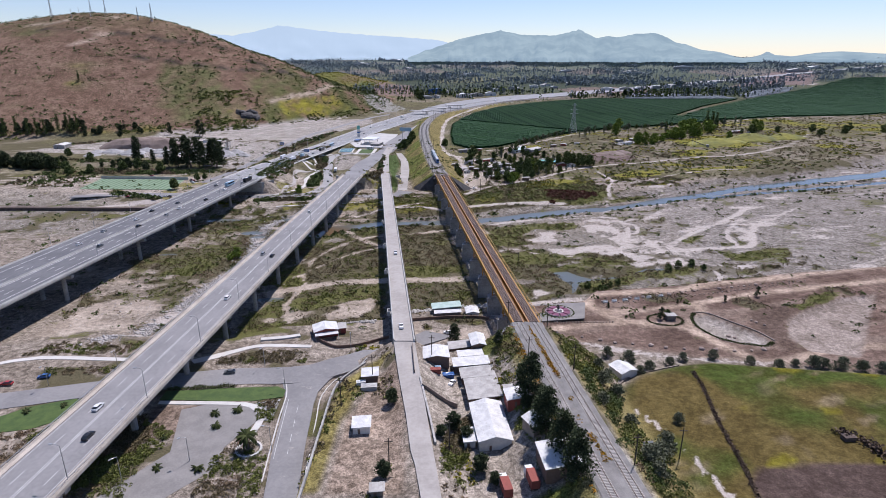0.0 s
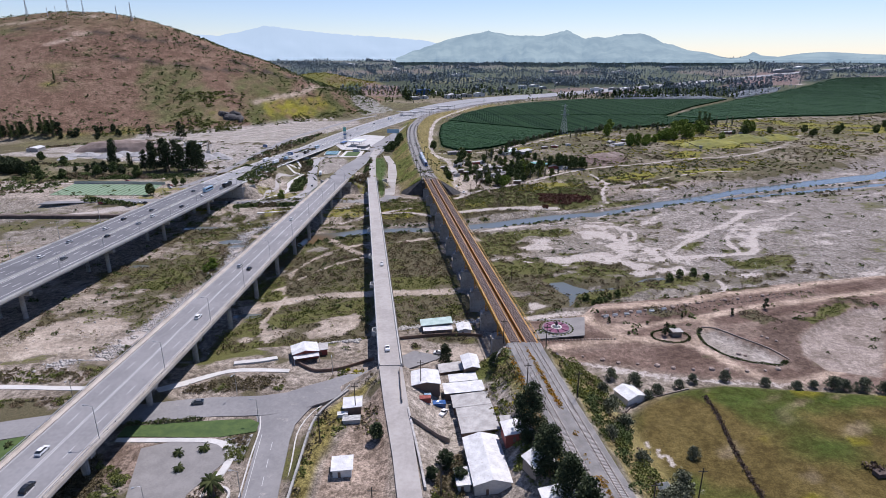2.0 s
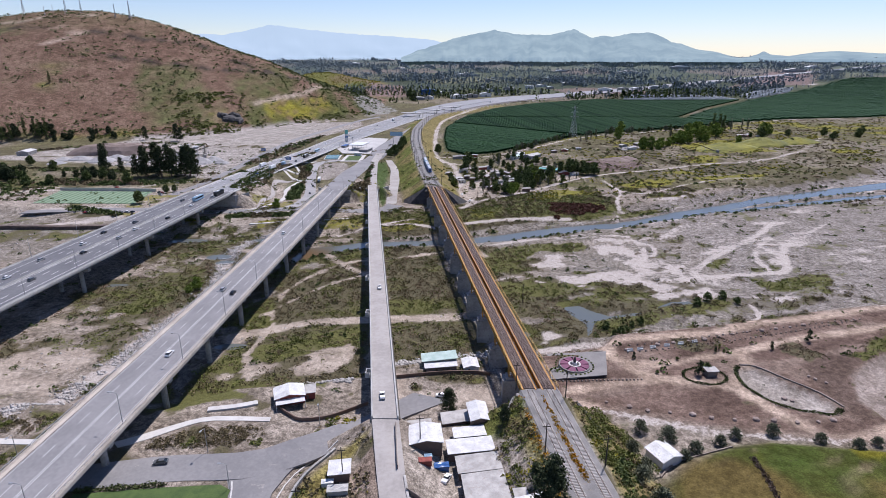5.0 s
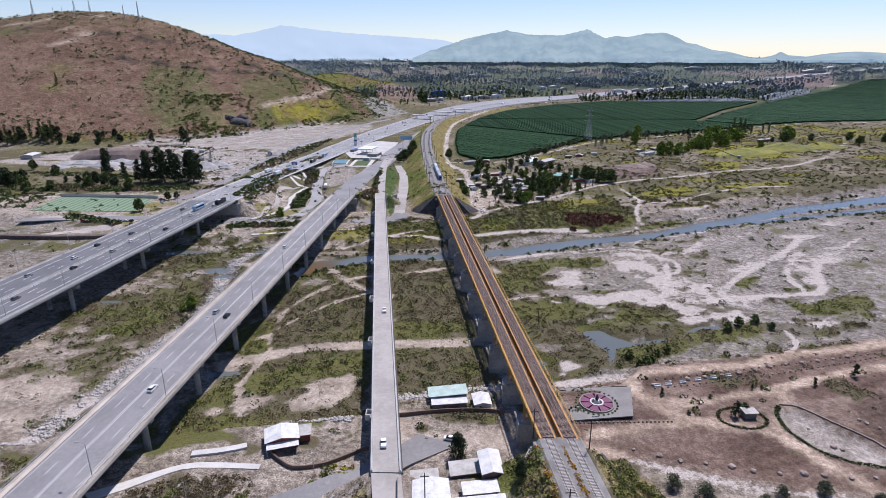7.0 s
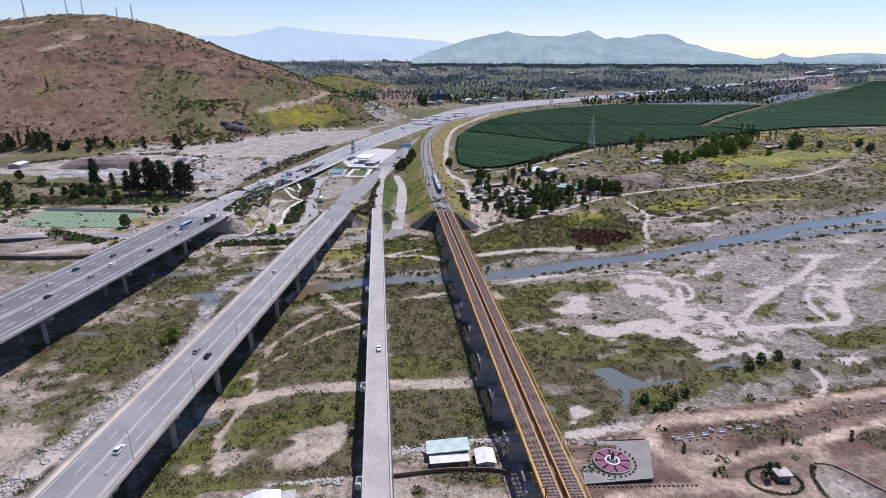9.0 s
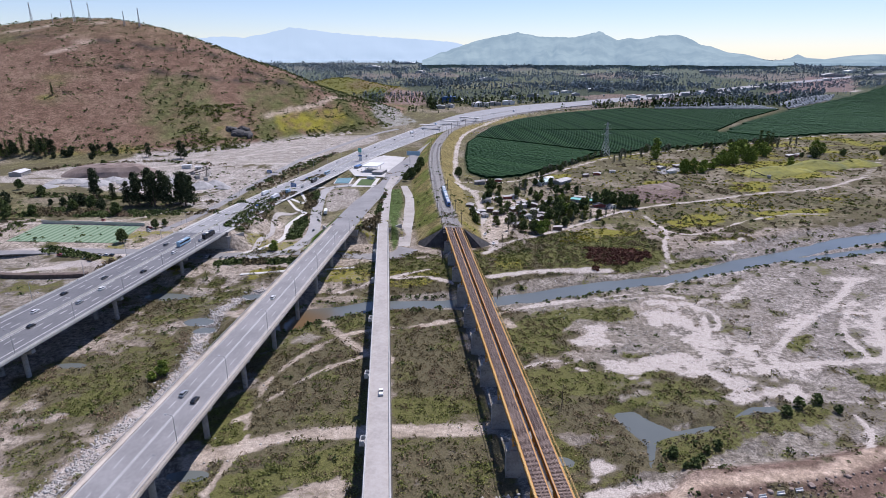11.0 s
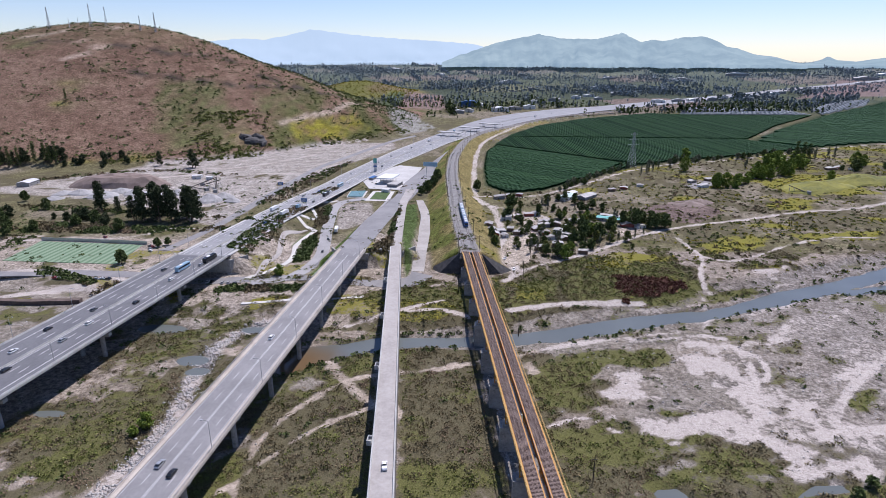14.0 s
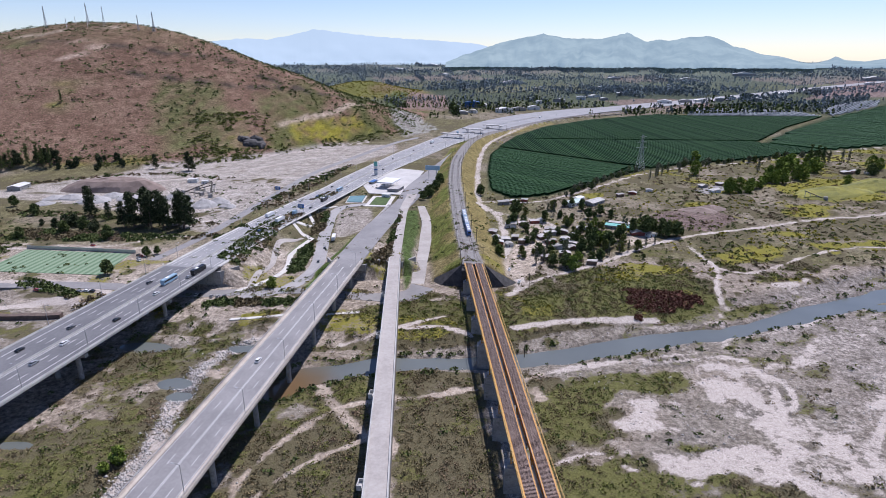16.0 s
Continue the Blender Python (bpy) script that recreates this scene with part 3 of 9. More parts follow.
SCRUB_ZONES_SECOND = (
    (((-70, 331), (-40, 334), (-2, 345), (-4, 378), (-40, 378), (-70, 366)), 0.6),
    (((-160, 340), (-84, 334), (-80, 366), (-112, 358), (-155, 362)), 0.45),
    (((70, 400), (110, 420), (200, 440), (300, 480), (420, 560), (420, 760), (200, 720), (130, 660), (60, 590), (60, 445)), 0.48),
    (((62, 300), (120, 310), (180, 330), (300, 350), (300, 250), (150, 250)), 0.22),
    (((105, 252), (150, 262), (152, 250), (112, 244)), 0.7),
    (((44, 126), (48, 142), (40, 158), (26, 166), (34, 130), (44, 90)), 0.75),
    (((-64, 233), (-60, 252), (-40, 290), (-33, 236), (-47, 233)), 0.95),
)
SCRUB_ZONES_THIRD = (
    (((-140, 264), (-119, 279), (-100, 291), (-88, 270), (-105, 250), (-109, 234), (-125, 242)), 0.95),
)
SCRUB_ZONES = SCRUB_ZONES_FIRST + SCRUB_ZONES_SECOND + SCRUB_ZONES_THIRD
VINEYARD = ((-7, 686), (-4, 604), (14, 576), (28, 580), (44, 588), (97, 645), (144, 699), (192, 733), (253, 760), (339, 808), (384, 840), (333, 899), (440, 1060), (590, 1244), (528, 1236), (364, 1238), (300, 1262), (161, 1155), (75, 1044), (28, 932), (8, 851), (-5, 781))
VINE_CORNER = ((-7, 686), (-4, 604), (14, 576), (28, 580), (44, 588), (97, 645), (138, 716), (6, 828), (-5, 781))
VINE_EAST = ((338, 897), (390, 842), (481, 886), (620, 912), (705, 955), (1000, 1130), (1500, 1500), (1450, 1850), (1200, 1862), (840, 1478), (597, 1236), (446, 1053))


YELLOW_DRIFTS = (
    ((123, 453), (163, 479), (185, 475), (151, 443), (124, 437)),
    ((187, 481), (222, 483), (251, 494), (235, 467), (195, 463)),
    ((226, 622), (278, 676), (309, 641), (320, 607), (287, 585), (238, 589)),
    ((-122, 352), (-108, 362), (-92, 358), (-104, 346)),
    ((-76, 350), (-58, 362), (-50, 352), (-66, 343)),
    ((-230, 352), (-205, 360), (-200, 352), (-222, 346)),
)
HILL_GREEN = (
    ((-389, 818), (-338, 862), (-310, 781), (-293, 731), (-333, 710), (-362, 740), (-391, 793)),
    ((-292, 854), (-237, 914), (-208, 919), (-247, 844), (-274, 819)),
    ((-660, 897), (-608, 893), (-555, 838), (-612, 834)),
    ((-520, 632), (-420, 662), (-350, 680), (-350, 668), (-420, 650), (-520, 615)),
)
HILL_YELLOW = (
    ((-240, 830), (-177, 919), (-166, 897), (-191, 842), (-233, 797)),
    ((-430, 664), (-350, 682), (-345, 672), (-425, 652)),
)
HILL_PATHS = (
    (((-251, 811), (-234, 847), (-203, 899), (-185, 960)), 2.2, (0.38, 0.31, 0.25)),
    (((-185, 975), (-237, 914), (-308, 859), (-364, 838), (-440, 818)), 2.0, (0.075, 0.06, 0.05)),
    (((-516, 818), (-497, 839), (-486, 851), (-502, 855), (-523, 859)), 2.2, (0.42, 0.33, 0.27)),
    (((-585, 860), (-492, 856), (-415, 875), (-355, 907), (-291, 894), (-237, 914)), 1.9, (0.075, 0.06, 0.05)),
    (((-640, 890), (-590, 880), (-560, 900), (-500, 905)), 1.6, (0.33, 0.27, 0.21)),
)


def cover(x, y):
    """Shares of scrub, pale bare ground and yellow flowers, and the colour of the bare ground."""
    n_big, n_mid, n_small = vnoise(x, y, 70, 11), vnoise(x, y, 16, 12), vnoise(x, y, 4.5, 13, 2)
    r = np.hypot(x, y)
    flow = vnoise((x * 0.9 + y * 0.42) * 0.3 + (n_mid - 0.5) * 6, -x * 0.42 + y * 0.9 + (n_mid - 0.5) * 8, 9, 14)
    flow2 = vnoise((x * 0.9 + y * 0.42) * 0.35, -x * 0.42 + y * 0.9 + (n_big - 0.5) * 20, 5.5, 15)
    nb, fb = table(x, NEAR_BANK), table(x, FAR_BANK)
    bed = smooth(y, nb - 2, nb + 3) * (1 - smooth(y, fb + 4, fb + 12))
    veg = np.where(bed > 0.5, 0.12, 0.30) + 0 * x
    for poly, share in SCRUB_ZONES:
        veg = np.maximum(veg * (1 - smooth(inside(x, y, poly), -4, 3)), 0) + share * smooth(inside(x, y, poly), -4, 3)
    veg = np.where(inside(x, y, DIRT) > 0, 0.07, veg)
    veg = np.where(inside(x, y, QUARRY) > 0, 0.10, veg)
    # patches: the share sets how much of the noise counts as scrub
    field = 0.24 * n_mid + 0.20 * n_big + 0.26 * n_small + 0.30 * (flow * bed + n_mid * (1 - bed))
    scrub = smooth(field, 0.70 - 0.42 * veg - 0.07, 0.70 - 0.42 * veg + 0.07)
    pale = np.zeros_like(x)
    for pts, w in TRACKS:
        d, _ = line_distance(x, y, curve(pts, 8.0), 12)
        pale = np.maximum(pale, (1 - smooth(d + (n_small - 0.5) * 2.4, w * 0.3, w * 0.98)) * (0.72 + 0.28 * smooth(n_mid, 0.3, 0.6)))
    track = pale.copy()
    for poly in PALE_SPOTS:
        pale = np.maximum(pale, 0.92 * smooth(inside(x, y, poly) + (n_mid - 0.5) * 13 + (n_small - 0.5) * 7, -1, 4) * (0.42 + 0.58 * smooth(0.5 * n_small + 0.5 * flow2, 0.38, 0.56)))
    d, _ = line_distance(x, y, ROCK_STREAM, 12)
    stream = 1 - smooth(d + (n_small - 0.5) * 3, 2.2, 4.2)
    pale = np.maximum(pale, stream * 0.8)
    pale = np.maximum(pale, bed * (0.52 * smooth(flow, 0.54, 0.66) + 0.42 * smooth(flow2, 0.53, 0.62) * smooth(n_small, 0.35, 0.6)) * (0.45 + 0.55 * smooth(x, 40, 80)))
    in_dirt = smooth(inside(x, y, DIRT) + (n_mid - 0.5) * 3, 0, 3)
    beige = track * in_dirt
    pale = pale * (1 - 0.85 * in_dirt)
    scrub = scrub * (1 - np.maximum(pale, beige))
    lush = np.zeros_like(x)
    for poly in LUSH:
        lush = np.maximum(lush, smooth(inside(x, y, poly) + (n_mid - 0.5) * 9 + (n_small - 0.5) * 5, -1.5, 2.5))
    lush = np.maximum(lush, 0.62 * scrub * smooth(vnoise(x, y, 30, 81), 0.52, 0.64) * (y < 460))
    lush = np.maximum(lush, 0.55 * smooth(vnoise(x, y, 12, 82), 0.60, 0.68) * bed)
    lush = lush * (1 - pale)
    yellow = smooth(vnoise(x, y * 1.6, 38, 21), 0.53, 0.66) * smooth(x, 40, 90) * (y > fb + 45) * (r < 1000)
    yellow = np.maximum(yellow, 0.7 * smooth(vnoise(x, y, 22, 22), 0.58, 0.68) * (bed < 0.4) * (y > 250) * (y < 420))
    for poly in YELLOW_DRIFTS:
        yellow = np.maximum(yellow, smooth(inside(x, y, poly) + (n_mid - 0.5) * 16 + (n_small - 0.5) * 6, -2, 4))
    yellow = yellow * (1 - pale)
    # colour of the bare ground
    def mixc(a, b, f):
        return a * (1 - f[..., None]) + np.array(b) * f[..., None]
    c = np.zeros(x.shape + (3,)) + np.array((0.245, 0.210, 0.180))
    c = mixc(c, (0.212, 0.19, 0.168), smooth(n_big, 0.45, 0.6) * bed)
    c = mixc(c, (0.165, 0.150, 0.138), bed * 0.8 * smooth(flow2, 0.36, 0.30) * smooth(x, 10, 40))
    c = mixc(c, (0.222, 0.20, 0.185), bed * smooth(x, 90, 140))
    c = mixc(c, (0.148, 0.098, 0.08), smooth(inside(x, y, DIRT) + (n_mid - 0.5) * 10, -3, 3) * (0.75 + 0.25 * n_mid))
    furrow = vnoise((x * 0.95 + y * 0.3) * 0.16, -x * 0.3 + y * 0.95, 3.2, 46, 2)
    c = mixc(c, (0.245, 0.19, 0.16), in_dirt * 0.6 * smooth(furrow, 0.56, 0.7))
    c = mixc(c, (0.09, 0.06, 0.05), in_dirt * 0.6 * smooth(furrow, 0.42, 0.3))
    c = mixc(c, (0.415, 0.325, 0.262), beige)
    sand = smooth(pale, 0.2, 0.7) * (x < 20) * (y < 330) * (1 - stream)
    c = mixc(c, (0.355, 0.30, 0.255), sand)
    pale = pale * (1 - 0.8 * sand)
    c = mixc(c, (0.335, 0.31, 0.292), smooth(inside(x, y, QUARRY) + (n_mid - 0.5) * 14, -4, 4) * (0.7 + 0.3 * smooth(n_small, 0.35, 0.6)))
    c = mixc(c, (0.345, 0.302, 0.262), smooth(y, fb - 8, fb + 8) * (1 - smooth(y, 440, 470)) * (1 - smooth(x, -40, -15)) * (0.45 + 0.5 * smooth(n_mid, 0.4, 0.6)))
    far = smooth(y, fb + 6, fb + 30) * (r < 2600)
    c = mixc(c, (0.115, 0.108, 0.05), far * (0.35 + 0.5 * smooth(n_big, 0.4, 0.6)) * (inside(x, y, QUARRY) < 0) * (y > 440))
    f_in = smooth(inside(x, y, FIELD), -4, 2)
    c = mixc(c, (0.108, 0.082, 0.03), f_in)
    c = mixc(c, (0.05, 0.076, 0.016), f_in * smooth(0.5 * n_mid + 0.5 * vnoise(x, y, 26, 41) + 0.0025 * (x - 78) + 0.004 * (y - 128), 0.42, 0.58) * (0.6 + 0.4 * n_small))
    straw = vnoise((x * 0.88 + y * 0.47) * 0.22, -x * 0.47 + y * 0.88, 2.6, 44, 2)
    c = mixc(c, (0.21, 0.165, 0.105), f_in * 0.75 * smooth(straw, 0.62, 0.76) * smooth(vnoise(x, y, 18, 45), 0.45, 0.6))
    c = mixc(c, (0.20, 0.18, 0.02), f_in * smooth(vnoise(x, y, 11, 42), 0.66, 0.72) * 0.7)
    scrub = scrub * (1 - f_in)
    ploughed = smooth(inside(x, y, ((66, 30), (64, 104), (68, 109), (78, 111), (140, 113), (200, 60))), -0.5, 1)
    c = mixc(c, (0.085, 0.06, 0.053), ploughed)
    # rail banks: dry grass
    d, _ = line_distance(x, y, RAIL_FINE, 40)
    bank = (1 - smooth(d, 18, 22)) * smooth(d, 4.6, 6.0) * ((y < 166) | (y > 401)) * (y < 1100)
    c = mixc(c, (0.20, 0.165, 0.07), bank * 0.9)
    c = mixc(c, (0.115, 0.13, 0.035), bank * smooth(n_mid, 0.42, 0.62) * (x < table(y, [(p[1], p[0]) for p in RAIL])))
    scrub = scrub * (1 - bank)
    c = mixc(c, (0.24, 0.23, 0.215), 1 - smooth(d, 4.4, 5.8) + 0 * x)
    # hill: dry brown grass with green flanks
    h = smooth(hill_z(x, y), 1.5, 6)
    hb = mixc(np.zeros(x.shape + (3,)) + np.array((0.168, 0.108, 0.08)), (0.215, 0.145, 0.108), smooth(n_mid, 0.35, 0.65))
    rag = (n_mid - 0.5) * 34 + (n_big - 0.5) * 30
    green = np.zeros_like(x)
    for poly in HILL_GREEN:
        green = np.maximum(green, smooth(inside(x, y, poly) + rag, -9, 9))
    green = np.maximum(green, 0.4 * smooth(hill_z(x, y), 105, 140))
    hb = mixc(hb, (0.118, 0.122, 0.055), green * (0.45 + 0.5 * smooth(n_small, 0.35, 0.6)))
    hb = mixc(hb, (0.10, 0.105, 0.042), smooth(x, -285, -240) * smooth(vnoise(x, y, 26, 43), 0.4, 0.6) * (y < 1400))
    for poly in HILL_YELLOW:
        hb = mixc(hb, (0.23, 0.21, 0.035), smooth(inside(x, y, poly) + rag * 0.7, -5, 7) * (0.35 + 0.65 * smooth(n_small, 0.36, 0.58)))
    hb = mixc(hb, (0.15, 0.152, 0.05), (y > 1450) * (0.4 + 0.6 * smooth(n_big, 0.4, 0.6)))
    c = c * (1 - h[..., None]) + hb * h[..., None]
    for pts, w, tone in HILL_PATHS:
        dd, _ = line_distance(x, y, pts, 14)
        c = mixc(c, tone, h * (1 - smooth(dd + (n_small - 0.5) * 2, w, w * 2.2)))
    scrub, pale, yellow = scrub * (1 - h), pale * (1 - h), yellow * (1 - h)
    lush = lush * (1 - h) * (1 - f_in) * (1 - bank)
    for poly, tone in LAWNS:
        k = smooth(inside(x, y, poly), -0.6, 0.8)
        c = mixc(c, tone, k)
        scrub, pale, yellow, lush = scrub * (1 - k), pale * (1 - k), yellow * (1 - k), lush * (1 - k)
    # far farmland in patches
    u, v = np.floor((x + 0.35 * y) / 210 + 0.4 * n_big), np.floor((y - 0.3 * x) / 260 + 0.4 * n_big)
    k = hash2(u, v, 77)
    farm = smooth(r, 1250, 1500)[..., None] * (1 - h)[..., None]
    tones = np.array(((0.07, 0.085, 0.06), (0.10, 0.11, 0.07), (0.17, 0.135, 0.12), (0.085, 0.10, 0.065), (0.13, 0.135, 0.085), (0.06, 0.075, 0.055)))
    c = c * (1 - farm) + tones[np.minimum((k * 6).astype(int), 5)] * farm
    # aerial haze painted into the ground colour, stronger with distance
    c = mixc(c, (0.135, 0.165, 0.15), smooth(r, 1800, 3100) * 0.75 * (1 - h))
    scrub, yellow = scrub * (1 - farm[..., 0]), yellow * (1 - farm[..., 0])
    for poly, tone in ((((-194, 1289), (-218, 1661), (-123, 1669), (-88, 1298)), (0.20, 0.15, 0.135)), (((-227, 1286), (-258, 1596), (-218, 1661), (-194, 1289)), (0.09, 0.115, 0.06)), (((720, 1599), (1142, 2185), (1300, 2195), (980, 1659)), (0.19, 0.145, 0.14))):
        c = mixc(c, tone, smooth(inside(x, y, poly), -2, 2))
    c = mixc(c, (0.26, 0.26, 0.25), smooth(inside(x, y, ((-146, 974), (-180, 1130), (-129, 1133), (-80, 1014), (-117, 914))) + (n_mid - 0.5) * 16, -4, 4) * 0.8)
    for poly in (VINEYARD, VINE_EAST):
        inn = smooth(inside(x, y, poly), -1, 2)
        c = mixc(c, (0.030, 0.046, 0.022), inn)
        scrub, pale, yellow = scrub * (1 - inn), pale * (1 - inn), yellow * (1 - inn)
    calm = np.maximum(np.maximum(in_dirt * 0.45, sand * 0.6), np.maximum(f_in * 0.5, 0.5 * smooth(pale, 0.3, 0.8)))
    return scrub, pale * 0.80, yellow, c, lush, calm


def ground_material():
    m, nt, b = nodes_of("open_ground")
    geo = nt.nodes.new("ShaderNodeNewGeometry")
    pos = geo.outputs["Position"]
    tone = nt.nodes.new("ShaderNodeVertexColor")
    tone.layer_name = "tone"
    cov = nt.nodes.new("ShaderNodeVertexColor")
    cov.layer_name = "cover"
    sep = nt.nodes.new("ShaderNodeSeparateColor")
    nt.links.new(cov.outputs[0], sep.inputs[0])
    lus = nt.nodes.new("ShaderNodeVertexColor")
    lus.layer_name = "lush"
    n_big, n_mid, n_fine = noise_of(nt, 0.09, 4, 0.6, pos), noise_of(nt, 0.45, 4, 0.65, pos), noise_of(nt, 1.9, 5, 0.78, pos)
    lush_sep = nt.nodes.new("ShaderNodeSeparateColor")
    nt.links.new(lus.outputs[0], lush_sep.inputs[0])
    grain = mix_of(nt, 1.0, mix_of(nt, ramp_of(nt, n_mid, 0.3, 0.7), (0.52, 0.51, 0.49), (1.40, 1.40, 1.40)), mix_of(nt, ramp_of(nt, n_fine, 0.3, 0.72), (0.38, 0.37, 0.36), (1.62, 1.61, 1.60)), "MULTIPLY")
    grain = mix_of(nt, math_of(nt, "MULTIPLY", lush_sep.outputs[1], 0.8), grain, (0.97, 0.97, 0.97))
    col = mix_of(nt, 1.0, tone.outputs[0], grain, "MULTIPLY")

    col = mix_of(nt, 1.0, col, mix_of(nt, ramp_of(nt, n_big, 0.35, 0.65), (0.80, 0.79, 0.75), (1.16, 1.17, 1.15)), "MULTIPLY")
    vo = nt.nodes.new("ShaderNodeTexVoronoi")
    vo.inputs["Scale"].default_value = 0.55
    nt.links.new(pos, vo.inputs["Vector"])
    spot = math_of(nt, "MULTIPLY", math_of(nt, "SUBTRACT", 1.0, ramp_of(nt, vo.outputs["Distance"], 0.10, 0.24)), ramp_of(nt, n_big, 0.45, 0.6))
    col = mix_of(nt, math_of(nt, "MULTIPLY", spot, 0.55), col, (0.06, 0.055, 0.03))

    def layer(col, share, colour_a, colour_b, wob, lo=0.42, hi=0.58):
        f = math_of(nt, "ADD", share, math_of(nt, "MULTIPLY", math_of(nt, "SUBTRACT", n_mid, 0.5), wob))
        f = math_of(nt, "ADD", f, math_of(nt, "MULTIPLY", math_of(nt, "SUBTRACT", n_fine, 0.5), wob * 0.7))
        return mix_of(nt, math_of(nt, "MULTIPLY", ramp_of(nt, f, lo, hi), ramp_of(nt, share, 0.04, 0.34)), col, mix_of(nt, ramp_of(nt, n_fine, 0.3, 0.7), colour_a, colour_b))

    col = layer(col, sep.outputs[1], (0.27, 0.238, 0.212), (0.56, 0.50, 0.45), 1.3, 0.32, 0.74)
    col = layer(col, sep.outputs[0], (0.05, 0.048, 0.026), (0.15, 0.128, 0.078), 1.3, 0.30, 0.66)
    col = layer(col, lush_sep.outputs[0], (0.055, 0.058, 0.022), (0.155, 0.15, 0.055), 1.3, 0.32, 0.70)
    col = layer(col, sep.outputs[2], (0.10, 0.105, 0.03), (0.25, 0.22, 0.04), 1.9, 0.45, 0.85)
    nt.links.new(col, b.inputs["Base Color"])
    b.inputs["Roughness"].default_value = 0.95
    b.inputs["Specular IOR Level"].default_value = 0.05
    h = math_of(nt, "ADD", math_of(nt, "MULTIPLY", n_mid, 1.4), math_of(nt, "MULTIPLY", n_fine, 0.5))
    bump_of(nt, b, h, 0.75, 0.5)
    return m


M["ground"] = ground_material()


def axis(lo_far, lo, hi, hi_far, step, grow):
    mid = list(np.arange(lo, hi, step))
    up, s, v = [], step, mid[-1]
    while v < hi_far:
        s *= grow
        v += s
        up.append(v)
    down, s, v = [], step, mid[0]
    while v > lo_far:
        s *= grow
        v -= s
        down.append(v)
    return np.array(down[::-1] + mid + up)


def build_ground():
    xs = axis(-3200, -165, 150, 3200, 1.6, 1.032)
    ys = axis(-500, 88, 425, 3230, 1.6, 1.021)
    ys = ys[ys > -600]
    gx, gy = np.meshgrid(xs, ys)
    z = ground_z(gx, gy)
    nx, ny = len(xs), len(ys)
    verts = np.stack([gx, gy, z], -1).reshape(-1, 3)
    idx = np.arange(nx * ny).reshape(ny, nx)
    quads = np.stack([idx[:-1, :-1], idx[:-1, 1:], idx[1:, 1:], idx[1:, :-1]], -1).reshape(-1, 4)
    me = bpy.data.meshes.new("ground")
    me.vertices.add(len(verts))
    me.vertices.foreach_set("co", verts.ravel())
    me.loops.add(quads.size)
    me.loops.foreach_set("vertex_index", quads.ravel())
    me.polygons.add(len(quads))
    me.polygons.foreach_set("loop_start", np.arange(0, quads.size, 4))
    me.polygons.foreach_set("use_smooth", np.ones(len(quads), bool))
    me.update(calc_edges=True)
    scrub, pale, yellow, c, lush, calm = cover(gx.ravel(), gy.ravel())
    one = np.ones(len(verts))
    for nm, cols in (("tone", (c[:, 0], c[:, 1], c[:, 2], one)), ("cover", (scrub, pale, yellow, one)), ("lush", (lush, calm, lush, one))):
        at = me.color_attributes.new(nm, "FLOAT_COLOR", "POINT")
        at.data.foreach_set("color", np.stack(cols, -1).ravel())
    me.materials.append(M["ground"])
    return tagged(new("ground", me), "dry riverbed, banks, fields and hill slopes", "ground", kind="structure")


build_ground()
bm = bmesh.new()
bm_prism(bm, ((-330, 196), (720, 196), (720, 760), (-330, 760)), -2.6, -0.62)
water = part("water", bm, M["water"], None)
tagged(water, "shallow blue-grey river water with silty edges", "water", kind="structure")


# ---- sweeps and strips ----
def sweep(bm, path, profile):
    """Carries a closed outline of (sideways, up) along a line of places."""
    p = np.array(path, float)
    rings = []
    for i in range(len(p)):
        d = p[min(i + 1, len(p) - 1)] - p[max(i - 1, 0)]
        side = np.array((d[1], -d[0], 0.0))
        side /= max(np.linalg.norm(side), 1e-9)
        rings.append([bm.verts.new(p[i] + side * s + np.array((0, 0, u))) for s, u in profile])
    n = len(profile)
    for a, b in zip(rings, rings[1:]):
        for k in range(n):
            bm.faces.new((a[k], a[(k + 1) % n], b[(k + 1) % n], b[k]))
    bm.faces.new(rings[0][::-1])
    bm.faces.new(rings[-1])


def rect(s0, u0, s1, u1):
    return ((s0, u0), (s1, u0), (s1, u1), (s0, u1))


def line3(fx, y0, y1, z, step=12.0):
    ys = np.linspace(y0, y1, max(2, int((y1 - y0) / step) + 1))
    return [(fx(v), v, z(v) if callable(z) else z) for v in ys]


